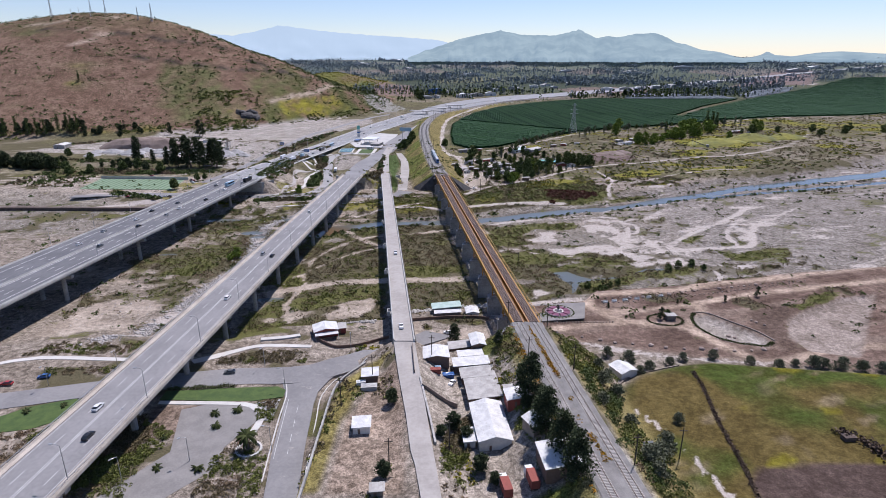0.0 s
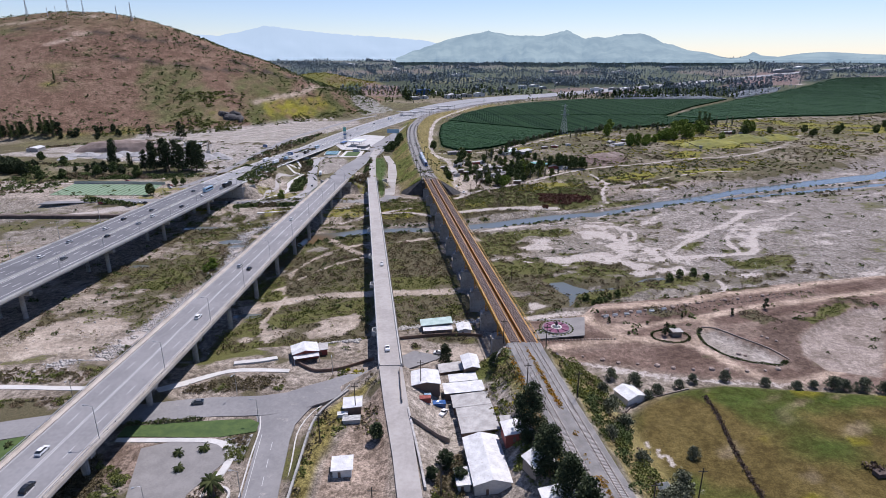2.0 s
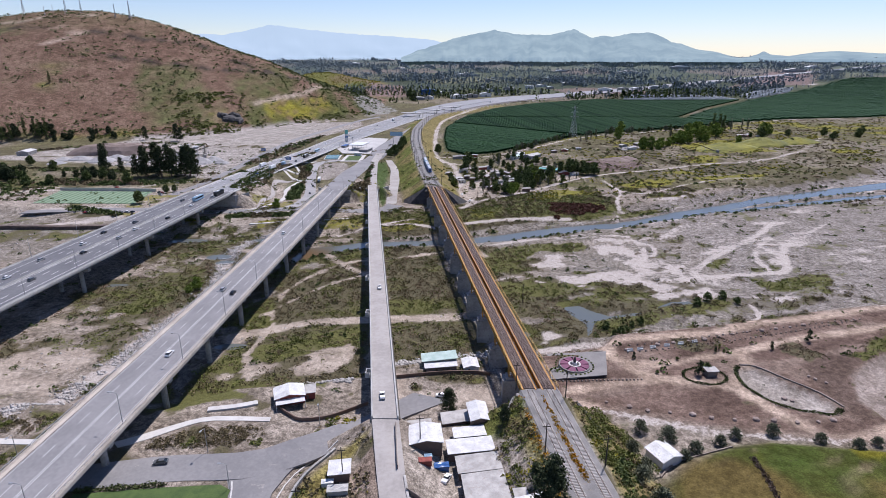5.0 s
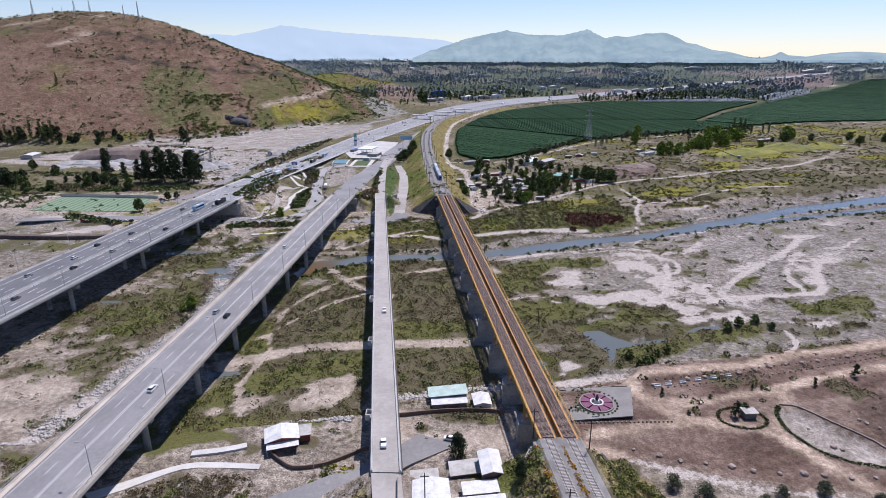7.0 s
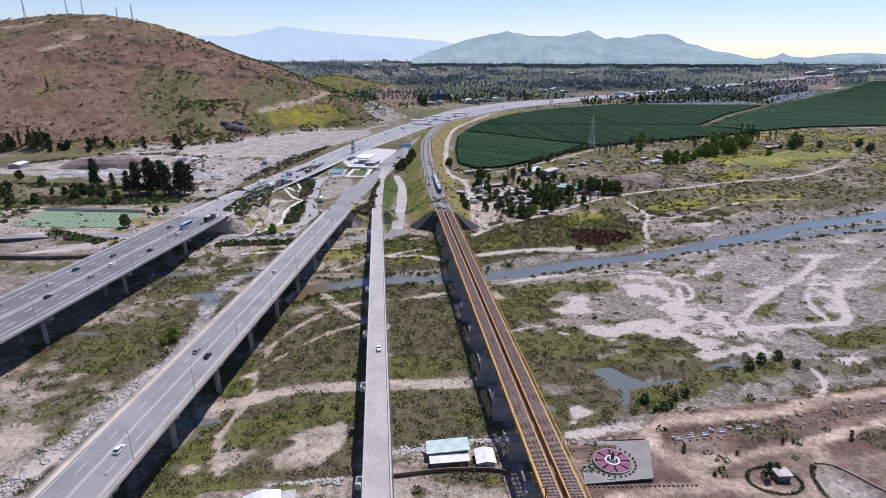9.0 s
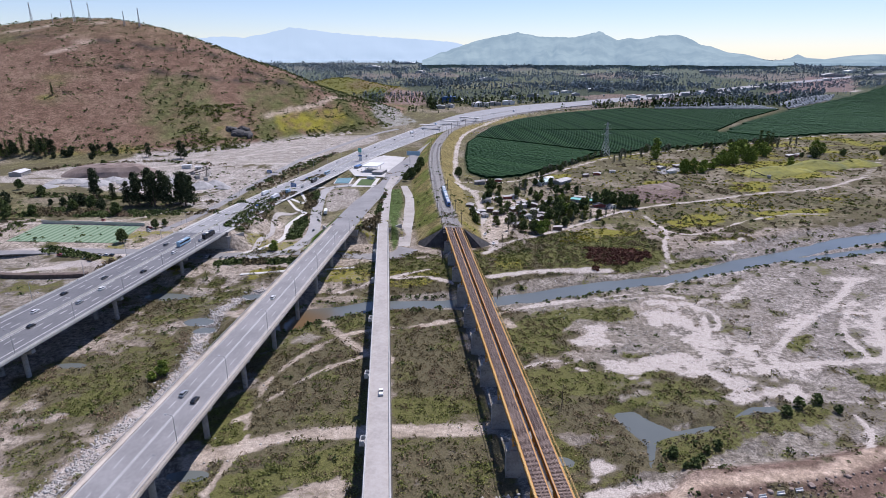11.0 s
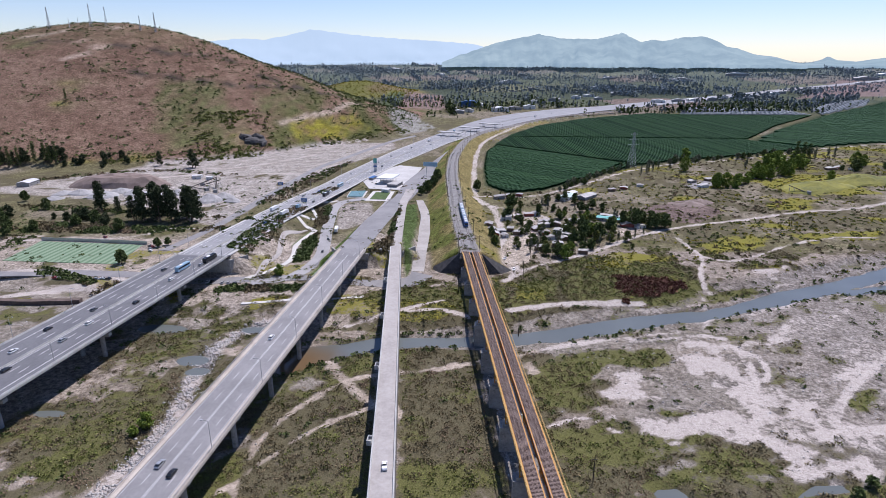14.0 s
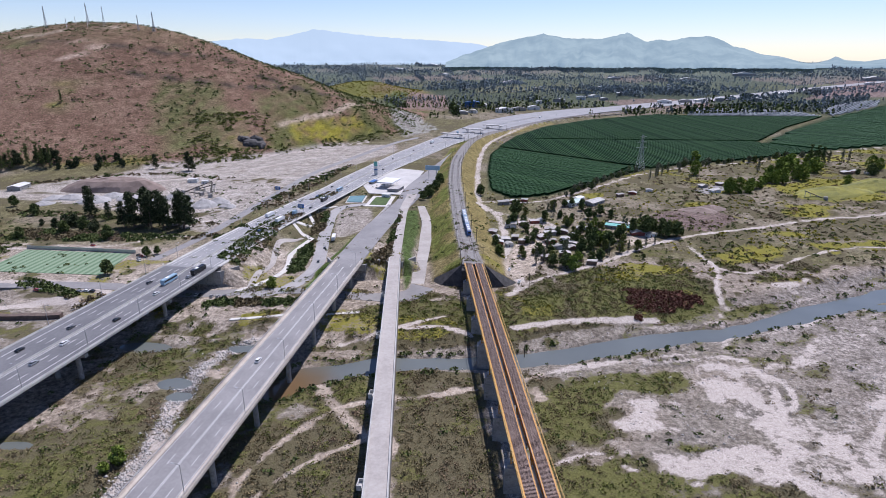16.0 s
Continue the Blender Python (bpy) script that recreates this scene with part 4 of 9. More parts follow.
def strip(name, left, right, lift, thick, material, label, flat=None, kind="structure", category="road"):
    """A paved strip between two edges, laid on the land."""
    L, R = curve(left, 6.0), curve(right, 6.0)
    k = np.linspace(0, 1, max(len(L), len(R)))
    L = np.stack([np.interp(k, np.linspace(0, 1, len(L)), L[:, i]) for i in range(2)], -1)
    R = np.stack([np.interp(k, np.linspace(0, 1, len(R)), R[:, i]) for i in range(2)], -1)
    mesh = bmesh.new()
    rows = []
    cols = 5
    zs = []
    for a, b in zip(L, R):
        pts = [a + (b - a) * j / (cols - 1) for j in range(cols)]
        z = ground_z(np.array([q[0] for q in pts]), np.array([q[1] for q in pts])) if flat is None else np.array([flat(a[1])] * cols)
        zs.append(z if flat is not None else np.full(cols, np.max(z) * 0.6 + np.mean(z) * 0.4))
    zs = np.array(zs)
    pad = np.pad(zs, ((1, 1), (0, 0)), mode="edge")
    zs = (pad[:-2] + pad[1:-1] + pad[2:]) / 3
    for (a, b), z in zip(zip(L, R), zs):
        pts = [a + (b - a) * j / (cols - 1) for j in range(cols)]
        rows.append(([mesh.verts.new((q[0], q[1], h + lift)) for q, h in zip(pts, z)], [mesh.verts.new((q[0], q[1], h + lift - thick)) for q, h in ((pts[0], z[0]), (pts[-1], z[-1]))]))
    for (t0, b0), (t1, b1) in zip(rows, rows[1:]):
        for j in range(cols - 1):
            mesh.faces.new((t0[j], t0[j + 1], t1[j + 1], t1[j]))
        mesh.faces.new((b0[0], t0[0], t1[0], b1[0]))
        mesh.faces.new((t0[-1], b0[1], b1[1], t1[-1]))
    ob = part(name, mesh, material, None)
    return tagged(ob, label, category, kind=kind)


def dashes(bm, fx, fz, y0, y1, on, off, w=0.2, lift=0.03):
    v = y0
    while v + on < y1:
        a, b = fx(v), fx(v + on)
        q = [bm.verts.new(p) for p in ((a - w / 2, v, fz(v) + lift), (a + w / 2, v, fz(v) + lift), (b + w / 2, v + on, fz(v + on) + lift), (b - w / 2, v + on, fz(v + on) + lift))]
        bm.faces.new(q)
        v += on + off


def lerp_x(fl, fr, f):
    return lambda v: fl(v) + (fr(v) - fl(v)) * f


# ---- highway bridges ----
def deck_bridge(name, label, fl, fr, y0, y1, z, deck_mat, thick, girder, pier_ys, cols, barrier, median, marks, rail=False, edge="concrete", line="paint_white"):
    root = tagged(empty(name, 0, 0, 0), label, "bridge")
    bm = bmesh.new()
    n = int((y1 - y0) / 12)
    rows = []
    for v in np.linspace(y0, y1, n + 1):
        l, r = fl(v), fr(v)
        rows.append([bm.verts.new(p) for p in ((l, v, z), (r, v, z), (r, v, z - thick), (l, v, z - thick))])
    for a, b in zip(rows, rows[1:]):
        for k in range(4):
            bm.faces.new((a[k], a[(k + 1) % 4], b[(k + 1) % 4], b[k]))
    bm.faces.new(rows[0])
    bm.faces.new(rows[-1][::-1])
    part("deck", bm, deck_mat, root)
    for f in np.linspace(0.09, 0.91, girder[0]):
        bm = bmesh.new()
        sweep(bm, line3(lerp_x(fl, fr, f), y0, y1, z - thick), rect(-0.45, -girder[1], 0.45, 0.0))
        part("girder", bm, M["concrete"], root)
    for fx in (fl, fr):
        bm = bmesh.new()
        sweep(bm, line3(fx, y0, y1, z), ((-0.28, -thick - 0.25), (0.28, -thick - 0.25), (0.28, 0.1), (0.16, 0.35), (0.12, barrier), (-0.12, barrier), (-0.16, 0.35), (-0.28, 0.1)))
        part("parapet", bm, M[edge], root)
        if rail:
            bm = bmesh.new()
            sweep(bm, line3(fx, y0, y1, z + barrier + 0.42), rect(-0.06, -0.06, 0.06, 0.06))
            for v in np.arange(y0, y1, 3.0):
                bm_box(bm, fx(v) - 0.06, v - 0.06, z + barrier, fx(v) + 0.06, v + 0.06, z + barrier + 0.4)
            part("railing", bm, M["galv"], root)
            s = 1 if fx is fl else -1
            bm = bmesh.new()
            sweep(bm, line3(fx, y0, y1, z), rect(s * 0.3, -0.05, s * 1.25, 0.17))
            part("footway", bm, M[edge], root, "raised tan concrete footway")
    if median is not None:
        bm = bmesh.new()
        sweep(bm, line3(lerp_x(fl, fr, median), y0, y1, z), ((-0.3, 0), (0.3, 0), (0.12, 0.35), (0.1, 0.8), (-0.1, 0.8), (-0.12, 0.35)))
        part("median_barrier", bm, M["concrete"], root)
    for v in pier_ys:
        bm = bmesh.new()
        l, r = fl(v), fr(v)
        top = z - thick - girder[1]
        bm_box(bm, l + 1.5, v - 0.9, top - 1.3, r - 1.5, v + 0.9, top)
        for f in cols:
            cx = l + (r - l) * f
            g = gz(cx, v) - 1.5
            bm_tube(bm, ((cx, v, g), (cx, v, top - 1.2)), 0.85, 12)
        part("pier", bm, M["concrete_old"], root)
    bm = bmesh.new()
    zf = lambda v: z
    for f, on, off, w in marks:
        fx = lerp_x(fl, fr, f)
        if off == 0:
            dashes(bm, fx, zf, y0, y1, 12.0, 0.0, w)
        else:
            dashes(bm, fx, zf, y0, y1, on, off, w)
    mk = part("lane_markings", bm, M[line], root, "worn white lane lines")
    tagged(mk, kind="stuff")
    return root


def A_l(v):
    return 0.12 * v - 206.0


def A_r(v):
    return 0.096 * v - 170.3


def B_l(v):
    return 0.0447 * v - 96.8


def B_r(v):
    return 0.0384 * v - 80.2


def R_l(v):
    return -0.1363 * v + 3.1


def R_r(v):
    return -0.1385 * v + 9.6


AZ, BZ, RZ = 13.0, 13.0, 12.0
deck_bridge("highway_bridge", "wide dark-asphalt motorway bridge with concrete parapets", A_l, A_r, 90, 386, AZ, M["asphalt"], 0.4, (6, 1.9),
            (115, 163, 211, 259, 304, 352), (0.18, 0.5, 0.82), 0.62, 0.52,
            ((0.13, 0, 0, 0.22), (0.25, 4, 8, 0.2), (0.37, 4, 8, 0.2), (0.485, 0, 0, 0.22), (0.555, 0, 0, 0.22), (0.66, 4, 8, 0.2), (0.775, 4, 8, 0.2), (0.89, 0, 0, 0.22)))
deck_bridge("highway_bridge", "pale worn concrete motorway bridge with steel railings", B_l, B_r, 20, 402, BZ, M["asphalt_pale"], 0.4, (4, 1.7),
            tuple(range(40, 400, 27)), (0.25, 0.75), 0.55, None,
            ((0.11, 0, 0, 0.14), (0.30, 4, 8, 0.18), (0.485, 0, 0, 0.18), (0.515, 0, 0, 0.18), (0.73, 4, 8, 0.18), (0.89, 0, 0, 0.14)), rail=True, edge="tan_concrete", line="paint_worn")
old_bridge = deck_bridge("road_bridge", "narrow old pale concrete road bridge", R_l, R_r, 156, 410, RZ, M["road_concrete"], 0.5, (2, 1.5),
                         tuple(range(168, 408, 20)), (0.3, 0.7), 0.55, None, ())
for v in (176, 214, 246, 285, 324, 362):
    bm = bmesh.new()
    bm_box(bm, R_l(v) - 1.5, v - 1.3, RZ - 0.6, R_l(v) - 0.3, v + 1.3, RZ - 0.1)
    bm_box(bm, R_l(v) - 1.5, v - 1.3, RZ - 0.1, R_l(v) - 1.3, v + 1.3, RZ + 0.9)
    for e in (-1.3, 1.1):
        bm_box(bm, R_l(v) - 1.3, v + e, RZ - 0.1, R_l(v) - 0.3, v + e + 0.2, RZ + 0.9)
    part("refuge_bay", bm, M["concrete"], old_bridge, "white-washed concrete refuge bay")
bm = bmesh.new()
sweep(bm, line3(lambda v: R_r(v) + 0.45, 156, 410, RZ - 0.35), rect(-0.14, -0.14, 0.14, 0.14))
part("pipe", bm, M["dark_pole"], old_bridge, "dark service pipe along the bridge side")
# abutment walls where the motorway bridges land
for fl, fr, v, z in ((A_l, A_r, 386.5, AZ), (B_l, B_r, 402.5, BZ), (R_l, R_r, 410.5, RZ)):
    bm = bmesh.new()
    bm_prism(bm, ((fl(v) - 1.0, v), (fr(v) + 1.0, v), (fr(v) + 7.0, v + 9), (fr(v) + 6.4, v + 9.5), (fr(v) + 0.6, v + 1.2), (fl(v) - 0.6, v + 1.2), (fl(v) - 6.4, v + 9.5), (fl(v) - 7.0, v + 9)), 1.0, z - 2.3)
    tagged(part("abutment", bm, M["concrete_old"], None), "grey concrete bridge abutment with wing walls", "abutment", kind="structure")


# ---- railway ----
def rail_c(v):
    return -0.1365 * v + 45.45


def rail_bridge():
    root = tagged(empty("railway_bridge", 0, 0, 0), "yellow plate-girder twin railway bridge on concrete piers", "bridge")
    y0, y1, z = 166.0, 400.5, 14.0
    for c in (-2.45, 2.45):
        for e in (-1.55, 1.55):
            bm = bmesh.new()
            sweep(bm, line3(lambda v: rail_c(v) + c + e, y0, y1, z - 0.32, 6), ((-0.24, -1.9), (0.24, -1.9), (0.24, -1.83), (0.03, -1.8), (0.03, -0.1), (0.24, -0.07), (0.24, 0), (-0.24, 0), (-0.24, -0.07), (-0.03, -0.1), (-0.03, -1.8), (-0.24, -1.83)))
            for v in np.arange(y0 + 1, y1, 2.0):
                x = rail_c(v) + c + e
                bm_box(bm, x - 0.2, v - 0.03, z - 2.1, x + 0.2, v + 0.03, z - 0.4)
            part("girder", bm, M["yellow_steel"], root)
        bm = bmesh.new()
        for v in np.arange(y0 + 0.4, y1, 0.44):
            x = rail_c(v) + c
            bm_box(bm, x - 1.42, v - 0.11, z - 0.31, x + 1.42, v + 0.11, z - 0.1)
        tagged(part("sleepers", bm, M["sleeper"], root), "weathered timber bridge sleepers", kind="stuff")
        for e in (-0.62, 0.62):
            bm = bmesh.new()
            sweep(bm, line3(lambda v: rail_c(v) + c + e, y0, y1, z - 0.1), rect(-0.045, 0, 0.045, 0.13))
            part("rail", bm, M["rail_steel"], root)
        for e in (-0.36, 0.36):
            bm = bmesh.new()
            sweep(bm, line3(lambda v: rail_c(v) + c + e, y0, y1, z - 0.1), rect(-0.035, 0, 0.035, 0.1))
            part("guard_rail", bm, M["rail_steel"], root)
        for e in (-1.85, 1.85):
            bm = bmesh.new()
            sweep(bm, line3(lambda v: rail_c(v) + c + e, y0, y1, z - 0.25, 6), rect(-0.07, 0, 0.07, 0.05))
            part("walkway", bm, M["yellow_rail"] if abs(c + e) > 3 else M["sleeper"], root, "steel walkway edge")
    for s in (-1, 1):
        bm = bmesh.new()
        for h in (0.55, 1.05):
            sweep(bm, line3(lambda v: rail_c(v) + s * 4.75, y0, y1, z - 0.2 + h, 6), rect(-0.04, -0.04, 0.04, 0.04))
        for v in np.arange(y0, y1, 2.5):
            x = rail_c(v) + s * 4.75
            bm_box(bm, x - 0.04, v - 0.04, z - 0.5, x + 0.04, v + 0.04, z + 0.85)
        part("handrail", bm, M["yellow_rail"], root)
    for v in (180, 198, 218, 239, 261, 283, 305, 327, 349, 370, 389):
        x = rail_c(v)
        g = gz(x, v) - 1.5
        bm = bmesh.new()
        bm_box(bm, x - 6.0, v - 1.9, g, x + 5.6, v + 1.9, 8.6)
        bm_box(bm, x - 5.2, v - 1.4, 8.6, x + 5.2, v + 1.4, 9.4)
        pier = part("pier", bm, M["concrete_old"], root)
        for dx0, dx1 in ((-4.3, -0.9), (0.9, 4.3)):
            bm = bmesh.new()
            for dx in (dx0, dx1):
                for dy in (-1.0, 1.0):
                    bm_box(bm, x + dx - 0.16, v + dy - 0.16, 9.4, x + dx + 0.16, v + dy + 0.16, 11.8)
            for dy in (-1.0, 1.0):
                bm_tube(bm, ((x + dx0, v + dy, 9.5), (x + dx1, v + dy, 11.6)), 0.11, 4)
                bm_tube(bm, ((x + dx1, v + dy, 9.5), (x + dx0, v + dy, 11.6)), 0.11, 4)
            bm_box(bm, x + dx0 - 0.16, v - 1.16, 11.6, x + dx1 + 0.16, v + 1.16, 11.78)
            part("bearing_trestle", bm, M["yellow_steel"], pier)
    return root


rail_bridge()


def railway_line(v0, v1, label):
    """Twin ballasted track on its bank."""
    fine = RAIL_FINE[(RAIL_FINE[:, 1] >= v0) & (RAIL_FINE[:, 1] <= v1)]
    ends = [(np.interp(v, RAIL_FINE[:, 1], RAIL_FINE[:, 0]), v) for v in (v0, v1)]
    p2 = np.vstack([ends[0], fine, ends[1]])
    p2 = curve(p2[::1], 5.0) if len(p2) > 3 else curve(p2, 5.0)
    zz = rail_top(p2[:, 1])
    path = np.column_stack([p2, zz])
    root = tagged(empty("railway_track", 0, 0, 0), label, "railway")
    bm = bmesh.new()
    sweep(bm, path, ((-5.2, -0.4), (5.2, -0.4), (4.6, 0.12), (-4.6, 0.12)))
    part("ballast", bm, M["ballast"], root)
    tie = None
    for c in (-2.45, 2.45):
        bm = bmesh.new()
        seg = np.diff(path, axis=0)
        ln = np.hypot(seg[:, 0], seg[:, 1])
        s = np.concatenate([[0], np.cumsum(ln)])
        for d in np.arange(0.3, s[-1], 0.42 if v1 < 700 else 0.9):
            if d > 330:
                break
            q = np.array([np.interp(d, s, path[:, i]) for i in range(3)])
            k = min(np.searchsorted(s, d), len(seg)) - 1
            t = seg[k] / ln[k]
            nrm = np.array((t[1], -t[0], 0))
            a, b = q + nrm * (c - 1.02), q + nrm * (c + 1.02)
            u = np.array((t[0], t[1], 0)) * 0.09
            if v1 < 700 and q[1] > 106:
                if tie is None:
                    tb = bmesh.new()
                    bm_box(tb, -1.02, -0.09, 0.08, 1.02, 0.09, 0.19)
                    one = part("sleeper", tb, M["sleeper_concrete"], root)
                    tie = one.data
                else:
                    one = new("sleeper", tie)
                    one.parent = root
                one.matrix_basis = pose(*(q + nrm * c), 0, 0, math.degrees(math.atan2(-t[0], t[1])))
                continue
            vs = [bm.verts.new(w + np.array((0, 0, h))) for h in (0.08, 0.19) for w in (a - u, b - u, b + u, a + u)]
            for f in ((4, 5, 6, 7), (0, 1, 5, 4), (2, 3, 7, 6), (1, 2, 6, 5), (3, 0, 4, 7)):
                bm.faces.new([vs[i] for i in f])
        tagged(part("sleepers", bm, M["sleeper_concrete"], root), "pale concrete sleepers", kind="stuff")
        for e in (-0.62, 0.62):
            bm = bmesh.new()
            sweep(bm, path, ((c + e - 0.04, 0.15), (c + e + 0.04, 0.15), (c + e + 0.04, 0.3), (c + e - 0.04, 0.3)))
            part("rail", bm, M["rail_steel"], root)
    return root


railway_line(60, 166.5, "twin ballasted railway tracks on a near embankment")
railway_line(400.5, 1300, "twin ballasted railway tracks curving along an embankment")
for v, sgn in ((167.0, -1), (399.6, 1)):
    x = rail_c(v)
    bm = bmesh.new()
    bm_prism(bm, ((x - 5.6, v), (x + 5.6, v), (x + 5.6, v - sgn * -1.4), (x - 5.6, v - sgn * -1.4)), 0.5, 12.0)
    tagged(part("abutment", bm, M["concrete_old"], None), "dark stone-faced railway bridge abutment", "abutment", kind="structure")
# sloping stone-pitched face of the far abutment
x = rail_c(400)
bm = bmesh.new()
for s in (-1, 1):
    pts = ((x + s * 5.6, 399.4, 13.4), (x + s * 24.0, 404.0, 1.6), (x + s * 17.5, 397.0, 1.4), (x + s * 5.6, 394.5, 1.4))
    top = [bm.verts.new(p) for p in pts]
    low = [bm.verts.new((p[0], p[1] + 1.2, p[2] - 1.2)) for p in pts]
    bm.faces.new(top)
    bm.faces.new(low)
    for k in range(4):
        bm.faces.new((top[k], top[(k + 1) % 4], low[(k + 1) % 4], low[k]))
bm_prism(bm, ((x - 5.6, 396.0), (x + 5.6, 396.0), (x + 5.6, 399.4), (x - 5.6, 399.4)), 0.5, 11.6)
M["dark_stone"] = surface("dark_stone_pitching", (0.035, 0.033, 0.033), (0.085, 0.08, 0.078), 0.3, 1.6, 0.85, bump=0.6, dist=0.1)
tagged(part("abutment", bm, M["dark_stone"], None), "dark stone-pitched wings of the railway abutment", "abutment", kind="structure")

# ---- roads on the ground ----
AN_L = ((-159.7, 386), (-157.5, 430), (-154.5, 468), (-149, 525), (-136, 634), (-110, 776), (-60, 981), (-14, 1130), (59, 1258), (140, 1345), (223, 1400), (310, 1475), (436, 1575), (623, 1722), (837, 1882), (1070, 2032), (1400, 2230), (1800, 2440))
AN_R = ((-133.2, 386), (-131.5, 430), (-129, 468), (-122, 525), (-111, 617), (-94, 692), (-50, 854), (0, 980), (62, 1090), (160, 1240), (245, 1330), (330, 1405), (446, 1500), (620, 1648), (837, 1826), (1070, 1984), (1400, 2184), (1800, 2394))


def drop_a(v):
    return float(np.interp(v, (386, 600), (AZ, 5.2))) + (gz(-120 + (v - 600) * 0.25, v) - 5.2 if v > 600 else 0.0)


M["asphalt_far"] = surface("far_motorway_asphalt", (0.20, 0.20, 0.206), (0.28, 0.278, 0.278), 0.05, 0.6, 0.85, bump=0.1, stain=(0.30, 0.295, 0.285))
strip("road", AN_L, AN_R, 0.25, 0.6, M["asphalt_far"], "broad grey motorway running into the distance", lambda v: float(np.interp(v, (386, 600, 1250), (AZ - 0.25, 5.3, 5.6))) if v < 1250 else gz(float(np.interp(v, [q[1] for q in AN_L], [q[0] for q in AN_L])) + 12, v) + 0.6)
bm = bmesh.new()
an_z = lambda v: float(np.interp(v, (386, 600, 1250), (AZ - 0.25, 5.3, 5.6))) + 0.25
an_l = lambda v: float(np.interp(v, [q[1] for q in AN_L], [q[0] for q in AN_L]))
an_r = lambda v: float(np.interp(v, [q[1] for q in AN_R], [q[0] for q in AN_R]))
for f, on, off in ((0.10, 10, 0), (0.22, 4, 8), (0.34, 4, 8), (0.46, 10, 0), (0.56, 10, 0), (0.67, 4, 8), (0.78, 4, 8), (0.90, 10, 0)):
    dashes(bm, lerp_x(an_l, an_r, f), an_z, 388, 960, on, off, 0.24, 0.10)
tagged(part("lane_markings", bm, M["paint_white"], None), "worn white lane lines on the motorway", "road marking", kind="stuff")
bm = bmesh.new()
sweep(bm, line3(lerp_x(an_l, an_r, 0.51), 388, 1200, an_z), ((-0.35, -0.1), (0.35, -0.1), (0.15, 0.4), (0.12, 0.85), (-0.12, 0.85), (-0.15, 0.4)))
tagged(part("median_barrier", bm, M["concrete"], None), "pale concrete barrier along the motorway middle", "barrier", kind="structure")
for e in (0.0, 1.0):
    bm = bmesh.new()
    sweep(bm, line3(lerp_x(an_l, an_r, e), 388, 900, an_z), rect(-0.9, -0.3, 0.9, 0.08))
    tagged(part("kerb", bm, M["concrete"], None), "pale concrete shoulder edge of the motorway", "kerb", kind="structure")
strip("road", ((-79.0, 402), (-79.5, 430), (-79, 474), (-75, 520), (-73, 560), (-73, 600), (-67, 650), (-50, 770), (-34, 880), (-4, 990)), ((-64.8, 402), (-64.5, 440), (-63, 495), (-57, 576), (-44, 700), (-22, 830), (6, 940), (22, 990)), 0.3, 0.6, M["asphalt_pale"], "pale slip road joining the motorway",
      lambda v: float(np.interp(v, (402, 560, 1000), (BZ - 0.3, 5.35, 5.5))))
strip("road", ((-52.6, 410), (-55.5, 440), (-60, 480), (-66, 530), (-68, 580)), ((-47.2, 410), (-50.5, 440), (-55, 480), (-60, 530), (-60, 580)), 0.3, 0.6, M["road_concrete"], "narrow pale road climbing to the slip road",
      lambda v: float(np.interp(v, (410, 560), (RZ - 0.3, 5.5))))


def drape(name, centre, width, lift, material, label, category="road", step=3.0, thick=0.35):
    """A paved band that follows the land along a centre line."""
    c = curve(centre, step)
    d = np.gradient(c, axis=0)
    d /= np.maximum(np.linalg.norm(d, axis=1), 1e-6)[:, None]
    side = np.stack([d[:, 1], -d[:, 0]], -1)
    mesh = bmesh.new()
    rows = []
    for q, s in zip(c, side):
        pts = [q + s * width * f for f in (-0.5, -0.17, 0.17, 0.5)]
        z = ground_z(np.array([v[0] for v in pts]), np.array([v[1] for v in pts]))
        top = [mesh.verts.new((v[0], v[1], h + lift)) for v, h in zip(pts, z)]
        rows.append((top, mesh.verts.new((pts[0][0], pts[0][1], z[0] + lift - thick)), mesh.verts.new((pts[3][0], pts[3][1], z[3] + lift - thick))))
    for (t0, a0, b0), (t1, a1, b1) in zip(rows, rows[1:]):
        for j in range(3):
            mesh.faces.new((t0[j], t0[j + 1], t1[j + 1], t1[j]))
        mesh.faces.new((a0, t0[0], t1[0], a1))
        mesh.faces.new((t0[3], b0, b1, t1[3]))
    return tagged(part(name, mesh, material, None), label, category, kind="structure")


M["access_grey"] = surface("worn_access_asphalt", (0.24, 0.232, 0.228), (0.33, 0.318, 0.31), 0.07, 0.8, 0.88, bump=0.15, stain=(0.40, 0.375, 0.35))
drape("road", ((-118, 376), (-107, 380), (-97.5, 391), (-94, 415), (-98, 440), (-104, 467), (-109, 495), (-113, 520), (-111.5, 537), (-104, 546.5), (-92, 550), (-76, 551)), 7.4, 0.16, M["access_grey"], "curving grey access loop round a gravel oval")
drape("road", ((-77, 546), (-79, 520), (-81, 495), (-82.5, 474)), 4.0, 0.12, M["access_grey"], "short grey return lane inside the loop")
strip("road", ((-260, 384), (-185, 386), (-145, 380), (-117, 385), (-87, 388), (-61, 384), (-42, 388), (-40, 398)), ((-260, 375), (-185, 378), (-145, 372), (-117, 377), (-87, 381), (-61, 376), (-38, 376), (-28, 392)), 0.12, 0.5, M["asphalt_mid"], "grey service road along the far bank")
strip("road", ((-40, 398), (-43, 443), (-47, 501), (-56, 545)), ((-33.5, 398), (-35.5, 443), (-40, 501), (-50, 545)), 0.12, 0.5, M["road_concrete"], "pale narrow access road beside the embankment")
